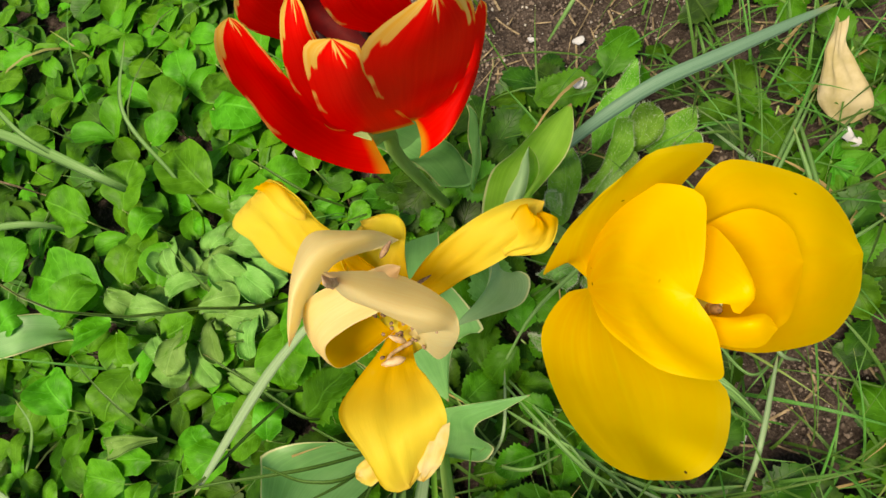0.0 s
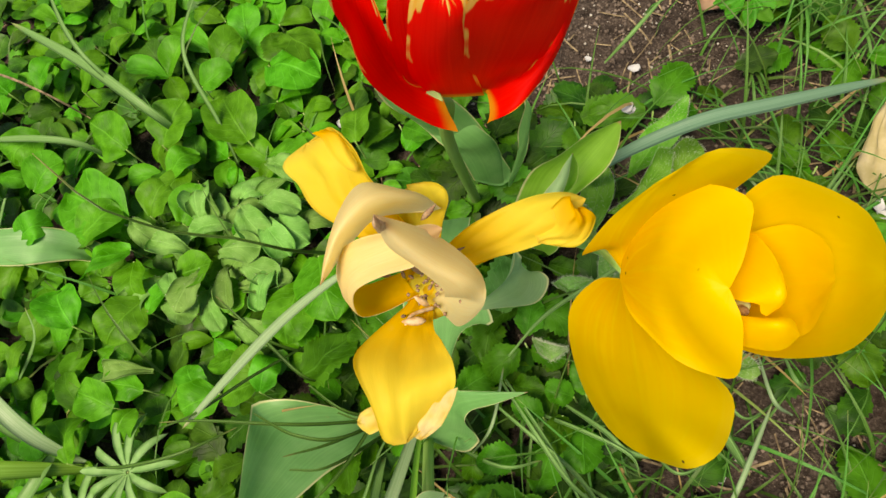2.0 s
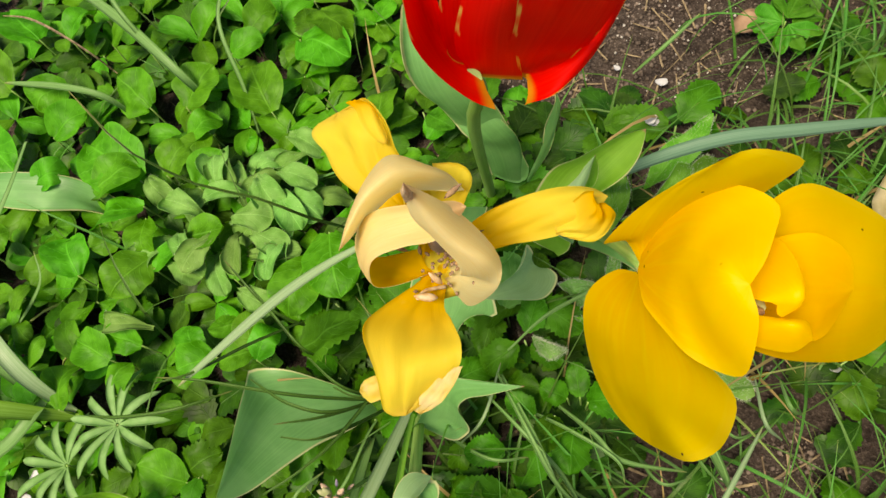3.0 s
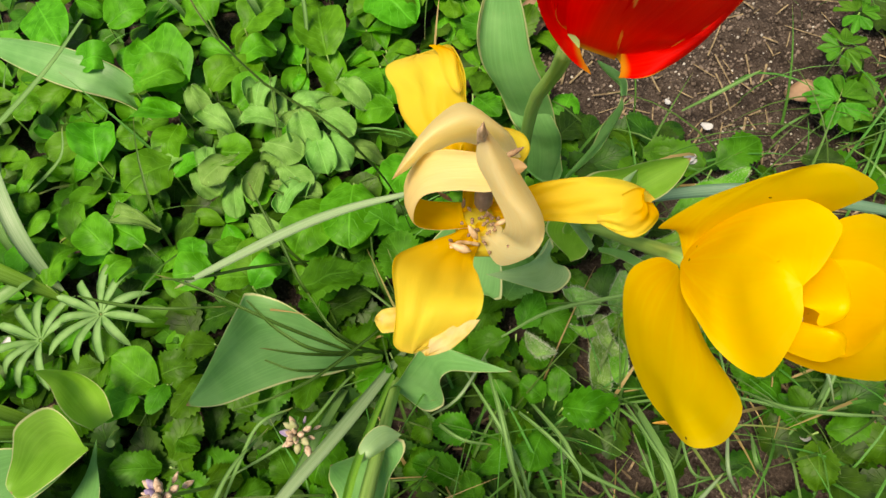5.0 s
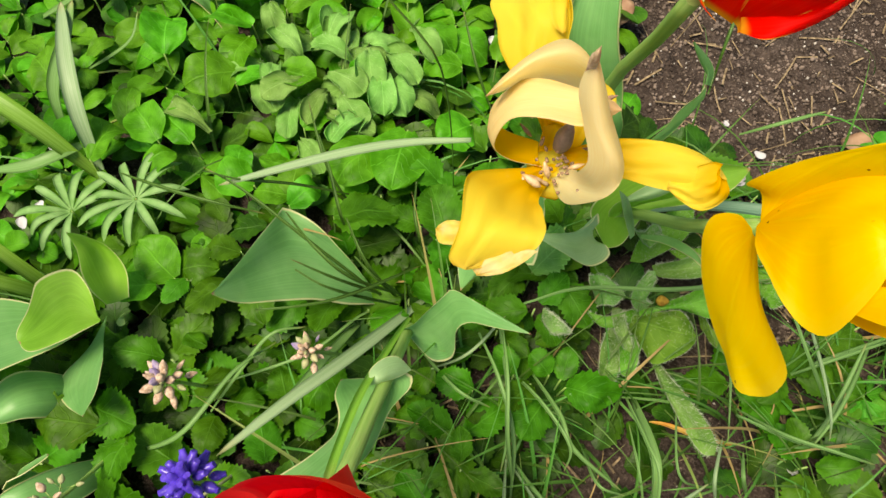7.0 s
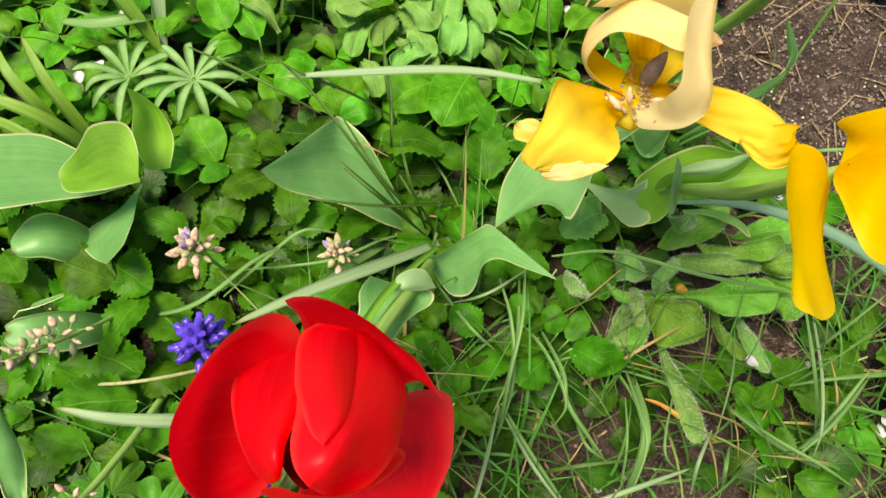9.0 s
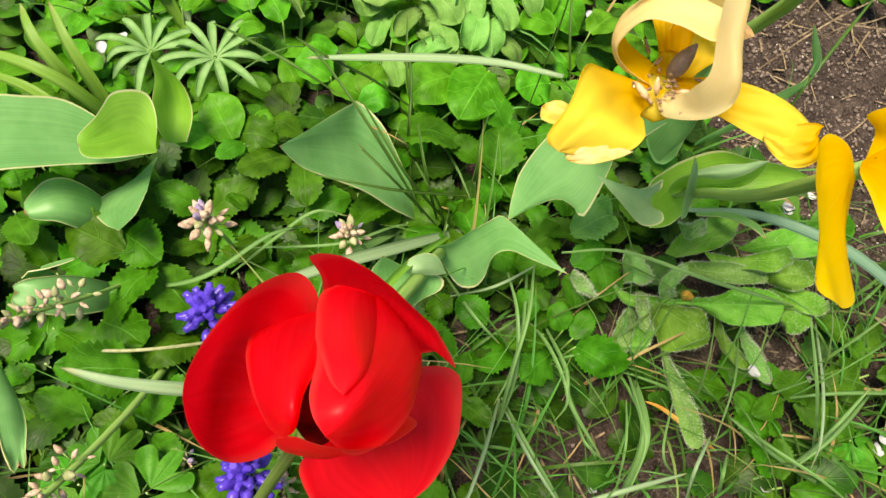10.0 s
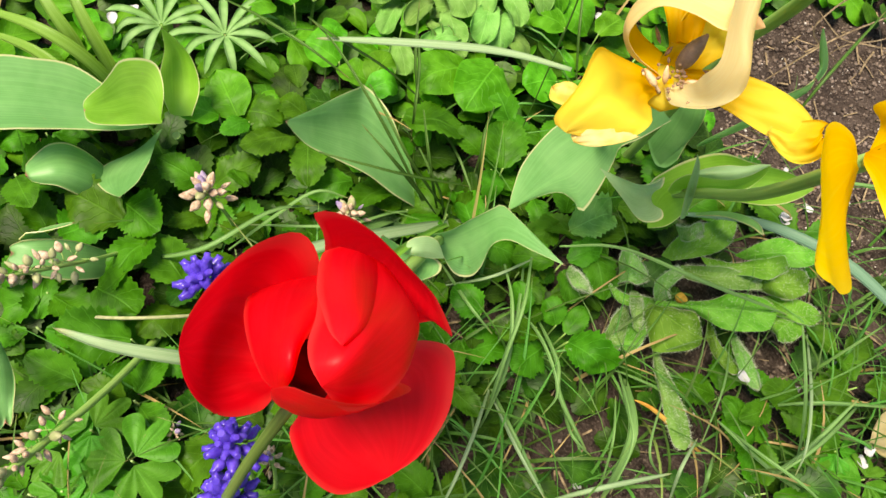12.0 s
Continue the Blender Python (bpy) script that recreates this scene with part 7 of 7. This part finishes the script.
for k in range(34):
    c = Vector((-0.2450, 0.2150, 0.0380)) + Vector((rng.gauss(0, 0.045), rng.gauss(0, 0.045), rng.uniform(-0.01, 0.02)))
    a = rng.uniform(0, 6.28)
    d = Vector((math.cos(a), math.sin(a), 0))
    hairy_leaf(GR, [c, c + d * 0.012 + Vector((0, 0, 0.012)), c + d * 0.028 + Vector((0, 0, 0.014)), c + d * 0.042 + Vector((0, 0, rng.uniform(-0.006, 0.012)))], rng.uniform(0.016, 0.027), rng.uniform(0.0, 0.006), GREY, 60 + k, 60, 0.42)


# ---- palmate and lobed leaves ----
def palmate(at, n, length, width, heading, gap, label, seed):
    rng = random.Random(seed)
    at = Vector(at)
    h = holder("palmate_leaf", (at.x, at.y, 0), label, "herb", "palmate leaves")
    tube("stalk", h, STEM, [(at.x, at.y, -0.003), at], 0.001, 0.0008, sides=6, n=6)
    for k in range(n):
        a = heading + radians(360 - gap) * k / n + rng.uniform(-0.09, 0.09)
        d = Vector((math.cos(a), math.sin(a), 0))
        s = Vector((-d.y, d.x, 0)) * width / 2
        ln = length * rng.uniform(0.8, 1.1)
        spine = [at + d * 0.002, at + d * ln * 0.35 + Vector((0, 0, 0.007)), at + d * ln * 0.7 + Vector((0, 0, 0.008)), at + d * ln + Vector((0, 0, rng.uniform(-0.004, 0.006)))]
        c = curve_at(spine, 14)[8]
        sheet("leaflet", h, PALMATE, spine, c - s + Vector((0, 0, 0.0015)), c + s + Vector((0, 0, 0.0015)), 0.0004, nu=14, nv=4, mid=0.62, base=0.22, tip=1.8, ruffle=0.12)


palmate((-0.3010, 0.0210, 0.0500), 11, 0.046, 0.0072, 0.3, 0, "pale green star-shaped palmate leaf", 1)
palmate((-0.3380, -0.0170, 0.0450), 9, 0.042, 0.0072, 0.9, 60, "pale green star-shaped palmate leaf", 2)


def lobed(at, size, heading, label, seed):
    """A leaf of three fan-shaped leaflets with scalloped ends."""
    rng = random.Random(seed)
    at = Vector(at)
    h = holder("columbine_leaf", (at.x, at.y, 0), label, "herb", "columbine leaves")
    tube("stalk", h, STEM, [(at.x, at.y, -0.003), at], 0.0009, 0.0007, sides=6, n=6)
    for k in range(3):
        a = heading + k * 2.09 + rng.uniform(-0.2, 0.2)
        d, s = Vector((math.cos(a), math.sin(a), 0)), Vector((-math.sin(a), math.cos(a), 0))
        long, tilt = size * rng.uniform(0.95, 1.15), rng.uniform(-0.25, 0.15)
        rows = []
        for i in range(11):
            row = []
            for j in range(25):
                v = j / 12 - 1
                edge = 0.58 + 0.42 * abs(math.cos(1.5 * math.pi * v)) ** 0.85 + 0.03 * math.cos(14 * v + k)
                reach = long * (i / 10) * (1 + (edge - 1) * (i / 10) ** 1.5)
                w = 1.2 * v
                z = 0.18 * reach * v * v + tilt * reach * math.cos(w) - 6 * reach * reach * (1 - 0.7 * v * v) + 0.0012 * math.sin(4.7 * math.pi * v) * i / 10
                row.append(at + d * (size * 0.14 + reach * math.cos(w)) + s * (reach * math.sin(w)) + Vector((0, 0, z)))
            rows.append(row)
        bm, uvl = bmesh_new()
        grid_mesh(bm, rows, 0, uvl)
        part("leaflet", bm, COLUMBINE, h)


LOB = "fresh green lobed columbine leaf"
for n, (at, size, heading) in enumerate((((-0.066, -0.207, 0.062), 0.023, 1.64), ((-0.034, -0.195, 0.066), 0.025, 2.05), ((-0.066, -0.226, 0.058), 0.020, 3.13), ((-0.036, -0.222, 0.060), 0.020, 2.02), ((-0.043, -0.238, 0.058), 0.019, 2.70), ((0.1890, 0.4330, 0.0400), 0.024, 0.4), ((0.1780, 0.4910, 0.0400), 0.02, 1.5), ((0.1860, 0.4330, 0.0450), 0.024, 1.3), ((0.1820, 0.5330, 0.0400), 0.018, 2.6), ((0.2520, 0.2320, 0.0300), 0.018, 0.9), ((0.2800, 0.2350, 0.0300), 0.018, 2.0), ((0.2530, 0.2030, 0.0300), 0.016, 0.2))):
    lobed(at, size, heading, LOB, n)


# ---- fallen things ----
def fallen(at, size, heading, material, name, label, category, group, seed):
    rng = random.Random(seed)
    at = Vector(at)
    d = Vector((math.cos(heading), math.sin(heading), 0))
    s = Vector((-d.y, d.x, 0)) * size * 0.38
    spine = [at - d * size / 2, at + Vector((0, 0, -size * 0.08)), at + d * size / 2 + Vector((0, 0, size * 0.1))]
    c = curve_at(spine, 10)[6]
    bm, uvl = bmesh_new()
    grid_mesh(bm, sheet_rows(spine, c - s + Vector((0, 0, size * 0.12)), c + s + Vector((0, 0, size * 0.1)), nu=10, nv=6, mid=0.6, base=0.3, tip=2.6, notch=0.1, crinkle=0.2, seed=seed), 0.0003, uvl)
    return tagged(part(name, bm, material), label, category, group)


for n, at in enumerate(((0.0880, 0.3310, 0.0450), (-0.3820, 0.1710, 0.0450), (0.1630, 0.1970, 0.0500), (0.2340, 0.1550, 0.0200), (-0.1240, -0.2060, 0.0350), (-0.1610, 0.3310, 0.0400), (0.0870, 0.3300, 0.0500), (0.2700, 0.2440, 0.0300), (-0.0800, 0.5370, 0.0150), (-0.3580, -0.0480, 0.0500), (0.2630, 0.2450, 0.0450), (0.0930, 0.3900, 0.0120), (-0.4920, 0.1710, 0.0450), (-0.3930, 0.0160, 0.0450), (-0.3590, -0.0300, 0.0500), (0.2060, 0.3000, 0.0120), (0.2040, 0.2540, 0.0100), (0.1520, 0.0490, 0.0120), (0.0530, 0.4050, 0.0080))):
    fallen(at, 0.011 if n not in (15, 16, 17, 18) else 0.007, n * 1.7, WHITE, "fallen_petal", "small white fallen petal lying on leaves", "petal", "fallen white petals", n)
loft("dried_petal", None, DRY_PETAL, [(0.2700, 0.3160, 0.0750), (0.2620, 0.2890, 0.0700), (0.2640, 0.2700, 0.0550), (0.2630, 0.2570, 0.0350)], [(0.35, (0.2570, 0.2980, 0.0800), (0.2730, 0.2980, 0.0700)), (0.8, (0.2470, 0.2740, 0.0600), (0.2820, 0.2590, 0.0500))], base=0.6, tip=6, crinkle=0.15, ruffle=0.08, thick=0.0004)
tagged(bpy.data.objects["dried_petal"], "dried translucent beige petal lying on grass", "petal")
fallen((0.1600, 0.4560, 0.0100), 0.03, 0.6, DEAD_LEAF, "dead_leaf", "dry brown fallen leaf on the soil", "leaf", "fallen leaves", 42)
fallen((-0.0320, 0.3700, 0.0120), 0.018, 0.2, DEAD_LEAF, "dead_leaf", "dry brown fallen leaf on the soil", "leaf", "fallen leaves", 43)
fallen((-0.0890, 0.4340, 0.0300), 0.04, 1.8, DEAD_LEAF, "dead_leaf", "dry brown fallen leaf on the soil", "leaf", "fallen leaves", 44)
